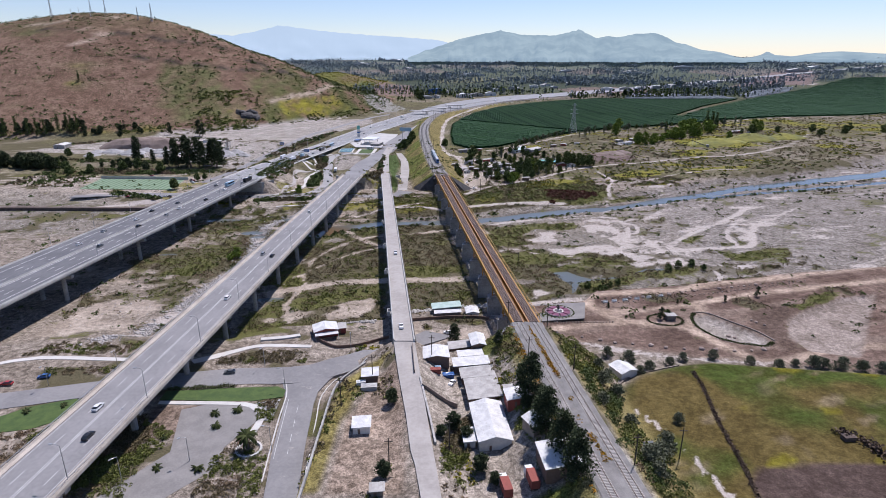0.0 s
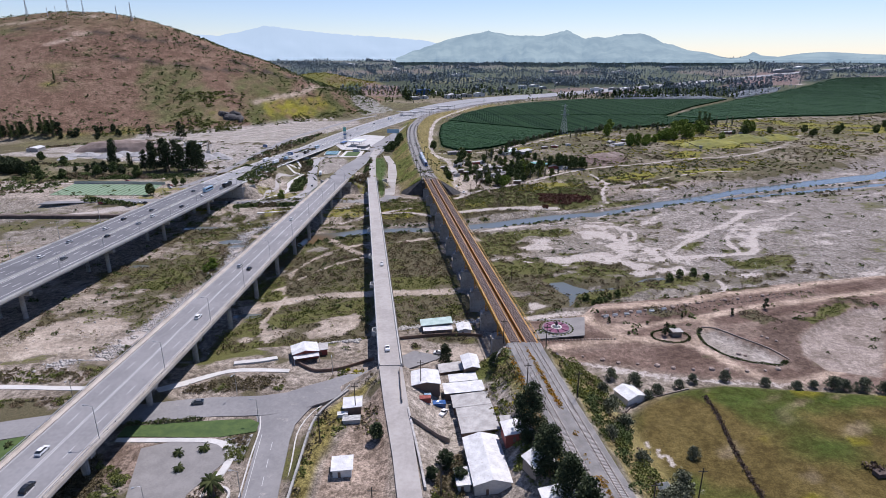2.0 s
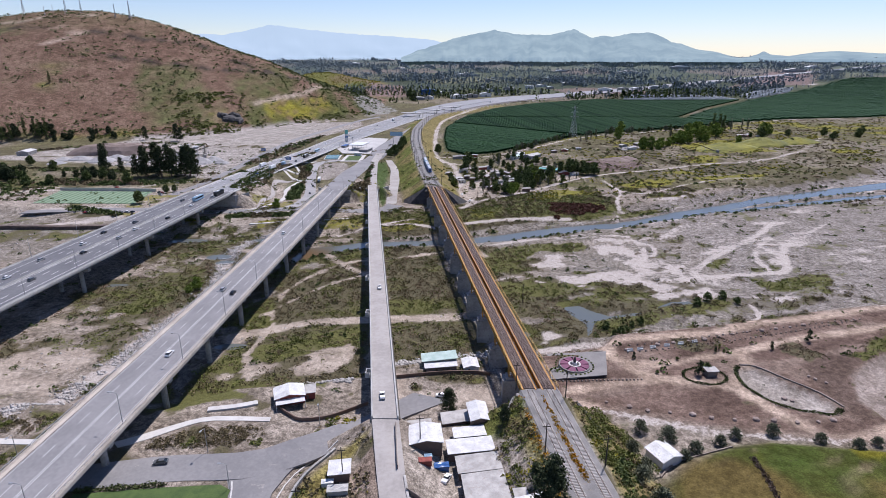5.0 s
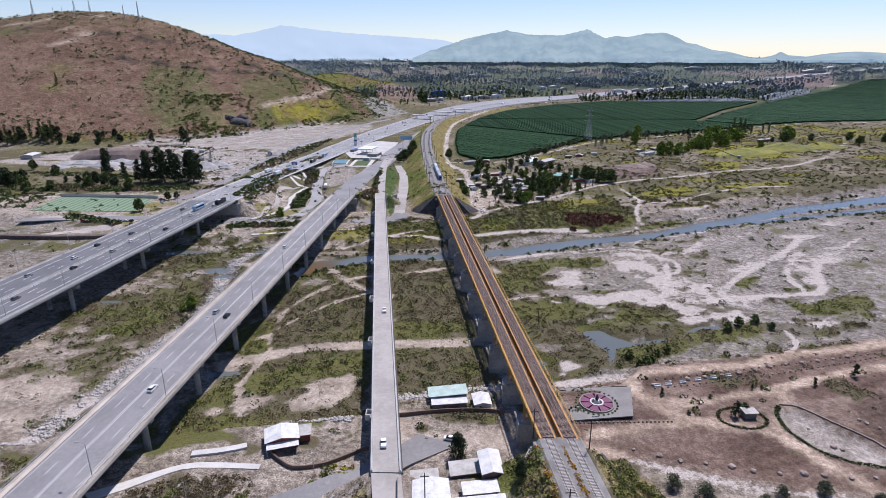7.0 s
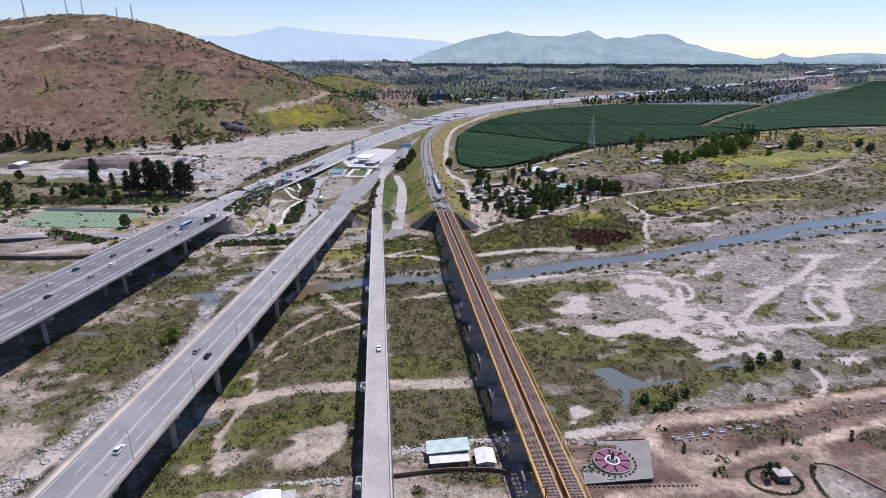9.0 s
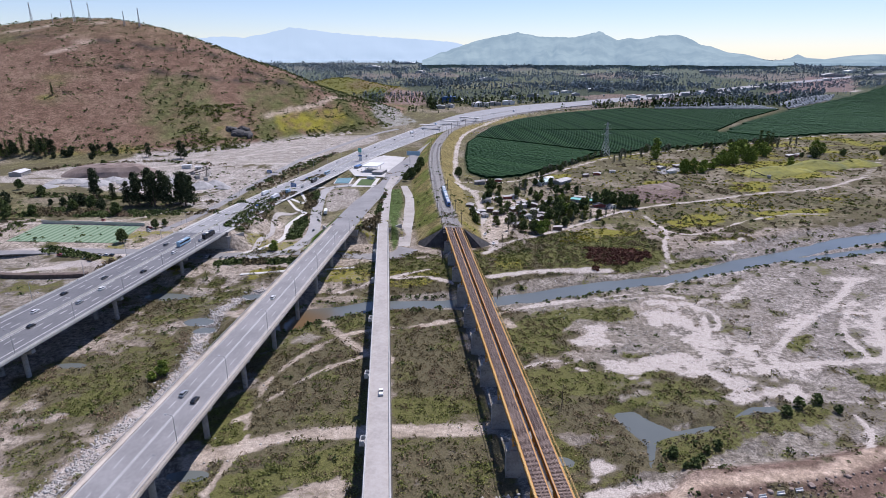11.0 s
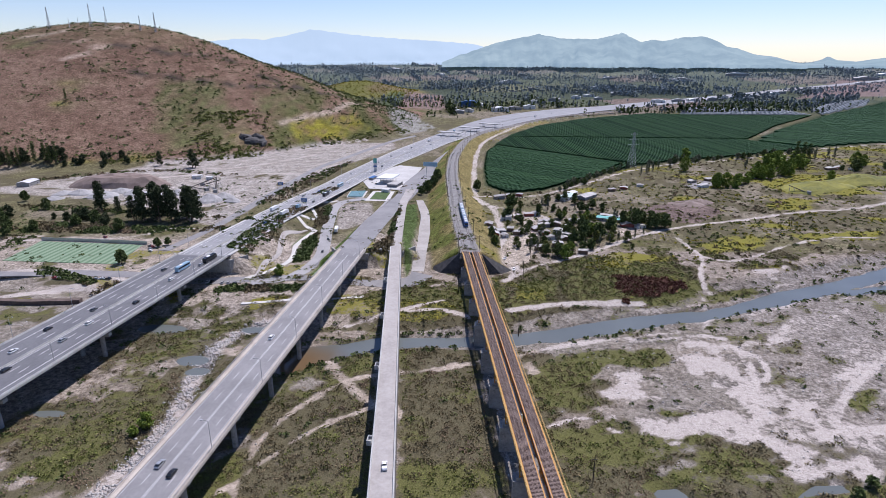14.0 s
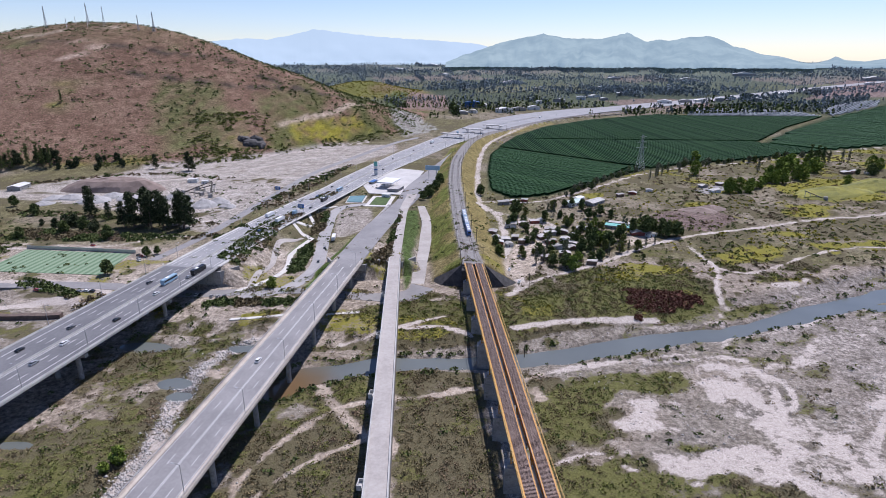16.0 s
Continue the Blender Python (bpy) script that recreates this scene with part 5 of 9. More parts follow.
strip("road", ((-190, 420), (-182, 470), (-178, 560), (-172, 663), (-157, 740), (-128, 864), (-104, 920)), ((-184, 420), (-176, 470), (-171, 560), (-166, 660), (-151, 734), (-122, 858), (-99, 912)), 0.15, 0.5, M["asphalt_pale"], "pale frontage road beside the motorway")
strip("road", ((-170, 124), (-126, 136.5), (-112, 140.5), (-98, 144.5), (-82, 148), (-64, 151.5), (-49, 153), (-36, 158.5), (-22, 170), (-10, 182)), ((-170, 116), (-121, 129), (-100, 135.5), (-76, 140.5), (-58, 143), (-46, 144), (-31, 150), (-20, 161), (-11, 170), (0, 178)), 0.14, 0.5, M["asphalt_mid"], "grey park road passing under the bridges")
strip("road", ((-34, 60), (-40, 98), (-43, 113), (-44.5, 125), (-46.5, 137), (-50, 146)), ((-27, 60), (-33, 99), (-35.5, 114), (-37, 127), (-38, 140), (-34, 151)), 0.16, 0.5, M["asphalt_mid"], "grey side road with a worn centre line")
side_x = lambda v: float(np.interp(v, (60, 98, 113, 125, 137), (-30.5, -36.5, -39.3, -40.8, -42.3)))
bm = bmesh.new()
for off in (-3.0, 0.0, 2.9):
    dashes(bm, lambda v: side_x(v) + off, lambda v: gz(side_x(v) + off, v) + 0.2, 70, 137, 3.0, 0.0 if off else 3.0, 0.13, 0.03)
tagged(part("lane_markings", bm, M["paint_worn"], None), "worn white lines along the side road", "road marking", kind="stuff")
strip("road", ((0, 40), (-6.6, 95), (-9.7, 109), (-11.8, 122), (-15, 138), (-18.4, 157)), ((5, 40), (-2.4, 95), (-4.6, 109), (-6.6, 122), (-9, 138), (-12, 157)), 0.2, 3.0, M["road_concrete"], "dusty pale village street rising to the old bridge",
      lambda v: float(street_z(v)))


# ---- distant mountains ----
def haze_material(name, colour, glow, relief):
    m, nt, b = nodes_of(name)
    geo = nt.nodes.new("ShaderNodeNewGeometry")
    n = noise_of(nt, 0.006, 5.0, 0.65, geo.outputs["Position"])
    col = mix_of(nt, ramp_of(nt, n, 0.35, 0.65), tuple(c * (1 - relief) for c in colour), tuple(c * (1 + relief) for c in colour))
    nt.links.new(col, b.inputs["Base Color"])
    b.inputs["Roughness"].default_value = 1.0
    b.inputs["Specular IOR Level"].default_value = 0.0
    # the slopes emit blue of their own to stand in for distance haze
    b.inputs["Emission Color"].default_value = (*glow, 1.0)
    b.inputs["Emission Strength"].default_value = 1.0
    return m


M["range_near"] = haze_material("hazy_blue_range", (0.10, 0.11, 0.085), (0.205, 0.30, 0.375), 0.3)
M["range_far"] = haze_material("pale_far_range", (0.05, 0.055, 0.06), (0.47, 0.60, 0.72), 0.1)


def mountain_range(name, label, profile, dist, depth, mat, seed, folds):
    """profile: azimuth in degrees to the right of ahead, and height of the crest over the plain in metres."""
    dist, depth = dist / 1.5, depth / 1.5
    az = np.radians(np.linspace(profile[0][0], profile[-1][0], 150))
    crest = np.interp(np.degrees(az), [p[0] for p in profile], [p[1] / 1.5 for p in profile])
    rows = 22
    verts, faces = [], []
    for j in range(rows):
        f = j / (rows - 1)
        for i, a in enumerate(az):
            fold = vnoise(np.array([a * folds]), np.array([f * 1.2]), 1.0, seed, 3)[0] - 0.5
            r = dist - depth * (1 - f) * (0.75 + 0.5 * fold)
            spur = 1.0 + 0.5 * fold * (1 - f) * 2.0
            z = 72 + crest[i] * (f ** 1.15) * (spur if f < 1 else 1.0) * min(1.0, 1.0) + (crest[i] * 0.05 * (vnoise(np.array([a * 260]), np.array([3.0]), 1.0, seed + 7, 2)[0] - 0.5))
            verts.append((r * math.sin(a), r * math.cos(a), z - (10 if j == 0 else 0)))
    n = len(az)
    for j in range(rows - 1):
        for i in range(n - 1):
            faces.append((j * n + i, j * n + i + 1, (j + 1) * n + i + 1, (j + 1) * n + i))
    ob = link_mesh(name, verts, faces, mat, None, True)
    return tagged(ob, label, "mountains", kind="structure")


RANGE_A = ((-4.43, 10.0), (-2.89, 64.0), (-1.35, 96.0), (0.68, 152.0), (2.43, 180.0), (4.17, 207.0), (5.42, 186.0), (6.17, 174.0), (9.1, 169.0), (10.28, 188.0), (11.34, 210.0), (12.17, 175.0), (12.9, 148.0), (13.81, 162.0), (14.73, 154.0), (16.26, 176.0), (17.78, 182.0), (18.91, 148.0), (19.6, 114.0), (20.46, 103.0), (21.77, 63.0), (23.21, 49.0), (24.43, 20.0), (25.5, 5.0))
RANGE_B = ((-36, 60), (-30, 100), (-26.98, 125.0), (-25.28, 143.0), (-23.68, 159.0), (-21.81, 175.0), (-19.94, 165.0), (-17.98, 200.0), (-16.0, 240.0), (-14.05, 222.0), (-12.06, 203.0), (-9.04, 180.0), (-5.97, 165.0), (-1.87, 141.0), (1.21, 84.0), (6.29, 28.0))
RANGE_C = ((24, 5), (25.79, 14.0), (26.44, 30.0), (26.85, 52.0), (27.45, 28.0), (28.72, 20.0), (29.58, 32.0), (30.34, 42.0), (32.05, 52.0), (34.59, 37.0), (40, 20), (46, 5))

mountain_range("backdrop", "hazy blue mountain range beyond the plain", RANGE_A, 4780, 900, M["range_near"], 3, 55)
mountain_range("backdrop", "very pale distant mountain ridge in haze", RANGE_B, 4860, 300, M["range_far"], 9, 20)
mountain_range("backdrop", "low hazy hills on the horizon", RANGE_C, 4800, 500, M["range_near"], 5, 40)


# ---- foliage helpers ----
def leaf_quads(name, centres, sizes, material, seed, flat=0.35, parent=None):
    """Many small leaf cards in one mesh, each its own island."""
    rng = np.random.default_rng(seed)
    n = len(centres)
    u = rng.normal(size=(n, 3))
    u /= np.linalg.norm(u, axis=1)[:, None]
    w = rng.normal(size=(n, 3))
    w -= u * np.sum(u * w, axis=1)[:, None]
    w /= np.linalg.norm(w, axis=1)[:, None]
    s = np.asarray(sizes)[:, None]
    u, w = u * s, w * s * rng.uniform(0.5, 1.0, (n, 1))
    c = np.asarray(centres)
    v = np.stack([c - u - w * 0.6, c + u * 0.2 - w, c + u + w * 0.5, c - u * 0.3 + w], 1).reshape(-1, 3)
    me = bpy.data.meshes.new(name)
    me.vertices.add(4 * n)
    me.vertices.foreach_set("co", v.ravel())
    me.loops.add(4 * n)
    me.loops.foreach_set("vertex_index", np.arange(4 * n))
    me.polygons.add(n)
    me.polygons.foreach_set("loop_start", np.arange(0, 4 * n, 4))
    me.update(calc_edges=True)
    me.materials.append(material)
    return me


def bushes(name, label, xs, ys, radius, height, leaves, material, seed, category="bushes", lift=0.0, size=0.42):
    """Low shrubs that nobody could count, as one object."""
    rng = np.random.default_rng(seed)
    z = ground_z(xs, ys)
    n = len(xs)
    k = np.repeat(np.arange(n), leaves)
    a = rng.uniform(0, 2 * np.pi, len(k))
    rr = np.sqrt(rng.uniform(0, 1, len(k)))
    stretch = rng.uniform(0.7, 1.4, n)[k]
    hgt = np.asarray(height)[k] * (1 - 0.75 * rr ** 2) * rng.uniform(0.05, 1.0, len(k)) ** 0.6
    cx = xs[k] + np.cos(a) * rr * np.asarray(radius)[k] * stretch
    cy = ys[k] + np.sin(a) * rr * np.asarray(radius)[k] / stretch
    sz = np.asarray(radius)[k] * rng.uniform(0.6, 1.2, len(k)) * size
    me = leaf_quads(name, np.stack([cx, cy, z[k] + hgt + lift], -1), sz, material, seed + 1)
    return tagged(new(name, me), label, category, kind="stuff")


def scatter(n, box, share, seed):
    """Random places in a box, kept by a share between 0 and 1."""
    rng = np.random.default_rng(seed)
    x = rng.uniform(box[0], box[1], n)
    y = rng.uniform(box[2], box[3], n)
    keep = rng.uniform(0, 1, n) < share(x, y)
    return x[keep], y[keep]


def clear_of_decks(x, y):
    rc = rail_c(y)
    return ~((np.abs(x - rc) < 7) & (y > 160) & (y < 404)) & ~((x > R_l(y) - 2) & (x < R_r(y) + 1) & (y > 150) & (y < 412))


def scrub_share(x, y):
    s, p, yl, c, g, cm = cover(x, y)
    return np.maximum(s, 0.7 * g) * (1 - p) * (water_depth(x, y) < -1.0) * clear_of_decks(x, y)


def grow_scrub():
    rng = np.random.default_rng(5)
    x, y = scatter(82000, (-165, 170, 184, 445), lambda a, b: scrub_share(a, b) * 0.8, 101)
    g = cover(x, y)[4]
    pick = vnoise(x, y, 24, 55) * 0.62 + 0.38 * rng.uniform(0, 1, len(x)) - 0.05 + 0.13 * (g > 0.35)
    kinds = (("scrub", "dense grey-brown and olive riverbed scrub", (pick < 0.56), M["scrub"]), ("scrub", "lush green riverbed scrub", (pick >= 0.56), M["green_scrub"]))
    for i, (nm, lb, sel, mt) in enumerate(kinds):
        n = int(sel.sum())
        rad = 0.3 + 1.25 * rng.uniform(0, 1, n) ** 2.0
        bushes(nm, lb, x[sel], y[sel], rad, rad * rng.uniform(0.55, 1.15, n), 20, mt, 200 + i, size=0.21)
    # single larger shrubs
    x, y = scatter(21000, (-330, 330, 180, 620), lambda a, b: 0.07 + 0.3 * smooth(vnoise(a, b, 28, 67), 0.46, 0.62) + 0.5 * scrub_share(a, b) * (b > 300), 102)
    ok = (water_depth(x, y) < -2) & clear_of_decks(x, y) & (hill_z(x, y) < 1) & (np.abs(x + 80) > 14) & (cover(x, y)[1] < 0.28)
    x, y = x[ok], y[ok]
    rad = 0.3 + 1.3 * rng.uniform(0, 1, len(x)) ** 2.5
    bushes("shrubs", "scattered dark green shrubs on gravel", x, y, rad, rad * 1.0, 22, M["tree_mid"], 210, size=0.3)
    # river edges
    x, y = scatter(16000, (-90, 300, 290, 470), lambda a, b: ((water_depth(a, b) > -5) & (water_depth(a, b) < -1.6)) * 0.5, 103)
    ok = clear_of_decks(x, y) & (vnoise(x, y, 18, 66) > 0.42)
    x, y = x[ok], y[ok]
    rad = rng.uniform(0.6, 1.4, len(x))
    bushes("reeds", "dark reeds and bushes along the water", x, y, rad, rad * 1.1, 16, M["tree_mid"], 220)
    # yellow flowering scrub
    x, y = scatter(16000, (-165, 420, 186, 720), lambda a, b: cover(a, b)[2] * 0.55, 104)
    ok = clear_of_decks(x, y) & (water_depth(x, y) < -1)
    x, y = x[ok], y[ok]
    rad = rng.uniform(0.6, 1.5, len(x))
    bushes("flowering_scrub", "yellow flowering weeds in drifts", x, y, rad, rad * 0.6, 10, M["yellow_scrub"], 230)
    # red-brown brush
    x, y = scatter(2600, (56, 106, 368, 416), lambda a, b: 1.0 * (inside(a, b, ((60, 384), (66, 398), (90, 400), (99, 392), (87, 381), (64, 371))) + 10 * (vnoise(a, b, 8, 84) - 0.5) > 0), 105)
    rad = rng.uniform(0.8, 1.6, len(x))
    bushes("dry_brush", "reddish dry brush", x, y, rad, rad * 0.8, 16, M["red_scrub"], 240)
    # hill shrubs
    x, y = scatter(90000, (-1000, -60, 560, 1150), lambda a, b: smooth(hill_z(a, b), 2, 10) * (0.16 + 0.4 * smooth(vnoise(a, b, 60, 71), 0.5, 0.66) + 0.25 * smooth(hill_z(a, b), 118, 142) + 0.5 * smooth(b, 850, 905) * smooth(a, -430, -380)), 106)
    rad = 0.5 + 2.6 * rng.uniform(0, 1, len(x)) ** 7
    bushes("hill_shrubs", "dark thorny shrubs dotted over the hillside", x, y, rad, rad * 0.9, 8, M["tree_mid"], 250)
    x, y = scatter(5000, (-500, -200, 1540, 1860), lambda a, b: 0.7 * (hill_z(a, b) > 3), 108)
    rad = 0.8 + 2.4 * rng.uniform(0, 1, len(x)) ** 3
    bushes("knoll_shrubs", "green and yellow shrubs over a small knoll", x, y, rad, rad * 0.9, 8, M["yellow_scrub"], 255)
    # the wooded foot of the hill
    x, y = scatter(26000, (-520, -110, 600, 960), lambda a, b: (hill_z(a, b) > 0.3) * np.maximum(smooth(vnoise(a, b, 26, 72), 0.42, 0.55) * (hill_z(a, b) < 42) * np.exp(-(((a + 285 + 0.5 * (b - 740)) / 38) ** 2)), 0.45 * smooth(vnoise(a, b, 18, 73), 0.38, 0.5) * (hill_z(a, b) < 9)), 107)
    rad = rng.uniform(0.7, 2.2, len(x))
    bushes("hill_thicket", "green thicket at the foot of the hill", x, y, rad, rad * 0.9, 18, M["green_scrub"], 260)


grow_scrub()


# ---- orchards in rows ----
def rows_in(poly, angle, gap, width, height, name, label, mat, seed, seg=5.0, skip=(), hole=None):
    rng = np.random.default_rng(seed)
    p = np.array(poly, float)
    d = np.array((math.cos(angle), math.sin(angle)))
    nrm = np.array((-d[1], d[0]))
    off = p @ nrm
    along = p @ d
    verts, faces = [], []
    for o in np.arange(off.min(), off.max(), gap):
        t = np.arange(along.min(), along.max(), seg)
        q = nrm * o + d * t[:, None]
        good = inside(q[:, 0], q[:, 1], poly) > 2
        if hole:
            good &= inside(q[:, 0], q[:, 1], hole) < 1.5
        for sk in skip:
            good &= np.abs(along_of(q, sk)) > 2.2
        z = ground_z(q[:, 0], q[:, 1])
        prev = None
        for i in range(len(t)):
            if not good[i]:
                prev = None
                continue
            wv, hv = width * rng.uniform(0.92, 1.06), height * rng.uniform(0.93, 1.05)
            ring = [len(verts) + k for k in range(4)]
            j = q[i] + nrm * rng.normal(0, 0.03)
            for s, h in ((-wv / 2, 0.2), (-wv / 2.6, hv), (wv / 2.6, hv * rng.uniform(0.96, 1.02)), (wv / 2, 0.2)):
                verts.append((j[0] + nrm[0] * s, j[1] + nrm[1] * s, z[i] + h))
            if prev:
                for k in range(3):
                    faces.append((prev[k], prev[k + 1], ring[k + 1], ring[k]))
            prev = ring
    return tagged(link_mesh(name, verts, faces, mat), label, "orchard", kind="stuff")


def along_of(q, sk):
    (x0, y0), (x1, y1) = sk
    d = np.array((x1 - x0, y1 - y0), float)
    d /= np.linalg.norm(d)
    return (q[:, 0] - x0) * d[1] - (q[:, 1] - y0) * d[0]


rows_in(VINEYARD, radians(99), 3.4, 2.3, 2.1, "vineyard_rows", "dark green orchard rows beside the river plain", M["vine"], 301, 3.0, (((29, 906), (400, 910)), ((5, 832), (140, 717))), VINE_CORNER)
rows_in(VINE_CORNER, radians(140), 2.7, 2.2, 2.0, "vineyard_rows", "dense dark green corner block of the orchard", M["vine"], 305, 3.0)
rows_in(VINE_EAST, radians(140), 4.0, 3.3, 2.1, "vineyard_rows", "dark green orchard rows behind a farm track", M["vine"], 302, 8.0)
rows_in(((345, 1240), (412, 1393), (578, 1350), (590, 1236)), radians(52), 6.0, 3.0, 2.6, "netted_rows", "pale netted orchard rows", M["net"], 303, 8.0)
rows_in(((600, 1240), (627, 1336), (765, 1515), (883, 1574), (790, 1430)), radians(52), 6.0, 3.0, 2.6, "netted_rows", "pale netted orchard rows beside a farm track", M["net"], 304, 8.0)


# ---- plain paints for things ----
def paint(name, col, rough=0.5, metal=0.0, spread=0.12, fine=3.0):
    return surface(name, tuple(c * (1 - spread) for c in col), tuple(min(1, c * (1 + spread)) for c in col), 0.3, fine, rough, metal, bump=0.05)


def corrugated(name, dark, light, rust=None):
    m, nt, b = nodes_of(name)
    tc = nt.nodes.new("ShaderNodeTexCoord")
    wv = add(nt, "ShaderNodeTexWave", Scale=2.2, Distortion=0.0)
    nt.links.new(tc.outputs["Object"], wv.inputs["Vector"])
    geo = nt.nodes.new("ShaderNodeNewGeometry")
    n1 = noise_of(nt, 0.35, 4, 0.6, geo.outputs["Position"])
    n2 = noise_of(nt, 1.8, 4, 0.7, geo.outputs["Position"])
    col = mix_of(nt, ramp_of(nt, n1, 0.3, 0.7), dark, light)
    if rust:
        col = mix_of(nt, math_of(nt, "MULTIPLY", ramp_of(nt, n2, 0.52, 0.7), 0.7), col, rust)
    nt.links.new(col, b.inputs["Base Color"])
    b.inputs["Roughness"].default_value = 0.5
    bump_of(nt, b, wv.outputs["Fac"], 0.5, 0.05)
    return m


M["roof_white"] = corrugated("white_sheet_roof", (0.50, 0.495, 0.485), (0.68, 0.675, 0.66), (0.36, 0.32, 0.28))
M["roof_grey"] = corrugated("old_grey_sheet_roof", (0.29, 0.275, 0.255), (0.47, 0.45, 0.42), (0.30, 0.24, 0.20))
M["roof_old"] = corrugated("weathered_brown_sheet_roof", (0.20, 0.185, 0.17), (0.36, 0.34, 0.315), (0.20, 0.15, 0.12))
M["roof_green"] = corrugated("pale_green_sheet_roof", (0.32, 0.43, 0.38), (0.44, 0.54, 0.49), (0.36, 0.36, 0.33))
M["roof_teal"] = corrugated("teal_sheet_roof", (0.08, 0.30, 0.27), (0.14, 0.42, 0.37))
M["wall_white"] = paint("whitewashed_wall", (0.62, 0.61, 0.58), 0.85, fine=1.2)
M["wall_grey"] = paint("grey_board_wall", (0.26, 0.25, 0.24), 0.85, fine=1.2)
M["wall_red"] = paint("dull_red_wall", (0.24, 0.06, 0.045), 0.8, fine=1.2)
M["wall_brown"] = paint("brown_board_wall", (0.15, 0.10, 0.075), 0.85, fine=1.2)
M["glass_dark"] = paint("dark_window_glass", (0.02, 0.025, 0.03), 0.08, spread=0.2)
M["tyre"] = paint("black_tyre_rubber", (0.018, 0.018, 0.018), 0.8)
M["c_white"] = paint("white_car_paint", (0.72, 0.72, 0.72), 0.3, spread=0.03)
M["c_silver"] = paint("silver_car_paint", (0.42, 0.43, 0.44), 0.3, 0.5, 0.03)
M["c_black"] = paint("black_car_paint", (0.02, 0.02, 0.022), 0.25, spread=0.05)
M["c_grey"] = paint("dark_grey_car_paint", (0.09, 0.095, 0.10), 0.3, spread=0.05)
M["c_red"] = paint("red_car_paint", (0.32, 0.02, 0.02), 0.3, spread=0.05)
M["c_blue"] = paint("blue_car_paint", (0.03, 0.10, 0.28), 0.3, spread=0.05)
M["c_sky"] = paint("sky_blue_coach_paint", (0.25, 0.38, 0.48), 0.35, spread=0.05)
M["timber"] = paint("grey_timber", (0.22, 0.18, 0.15), 0.85, spread=0.25)
M["paving"] = surface("grey_plaza_paving", (0.165, 0.155, 0.147), (0.24, 0.226, 0.213), 0.2, 2.0, 0.9, bump=0.15)
M["path"] = surface("pale_concrete_path", (0.43, 0.41, 0.385), (0.56, 0.54, 0.505), 0.2, 2.0, 0.9, bump=0.1)
M["flowers"] = leafy("magenta_flower_bed", (0.09, 0.035, 0.055), (0.22, 0.10, 0.15))
M["soil"] = surface("dark_turned_soil", (0.07, 0.05, 0.042), (0.15, 0.11, 0.09), 0.4, 3.0, 0.95, bump=0.8, dist=0.15)
M["grit"] = surface("crushed_grey_grit", (0.24, 0.235, 0.23), (0.36, 0.35, 0.34), 0.2, 3.0, 0.95, bump=0.4)
M["brown_heap"] = surface("brown_earth_heap", (0.16, 0.12, 0.10), (0.26, 0.20, 0.17), 0.15, 2.0, 0.95, bump=0.5)
M["pitch"] = None


def pitch_material():
    m, nt, b = nodes_of("striped_pitch_turf")
    geo = nt.nodes.new("ShaderNodeNewGeometry")
    wv = add(nt, "ShaderNodeTexWave", Scale=0.063, Distortion=0.4)
    nt.links.new(geo.outputs["Position"], wv.inputs["Vector"])
    n = noise_of(nt, 0.8, 3, 0.6, geo.outputs["Position"])
    col = mix_of(nt, ramp_of(nt, wv.outputs["Fac"], 0.3, 0.7), (0.105, 0.175, 0.095), (0.20, 0.265, 0.17))
    col = mix_of(nt, 1.0, col, mix_of(nt, n, (0.8, 0.8, 0.8), (1.15, 1.15, 1.15)), "MULTIPLY")
    nt.links.new(col, b.inputs["Base Color"])
    b.inputs["Roughness"].default_value = 0.9
    return m


M["pitch"] = pitch_material()


def patch(name, poly, lift, material, label, category, kind="structure", thick=0.3):
    """A level or gently sloping surfaced area with its own edge."""
    bm = bmesh.new()
    p = np.array(poly, float)
    z = ground_z(p[:, 0], p[:, 1])
    a = np.column_stack([p, np.ones(len(p))])
    fit_plane = np.linalg.lstsq(a, z, rcond=None)[0]
    zf = np.maximum(a @ fit_plane, z) + lift
    top = [bm.verts.new((x, y, h)) for (x, y), h in zip(p, zf)]
    low = [bm.verts.new((x, y, h - thick)) for (x, y), h in zip(p, zf)]
    bm.faces.new(top)
    for k in range(len(p)):
        bm.faces.new((top[k], top[(k + 1) % len(p)], low[(k + 1) % len(p)], low[k]))
    bmesh.ops.triangulate(bm, faces=[f for f in bm.faces if len(f.verts) > 4])
    return tagged(part(name, bm, material, None), label, category, kind=kind)


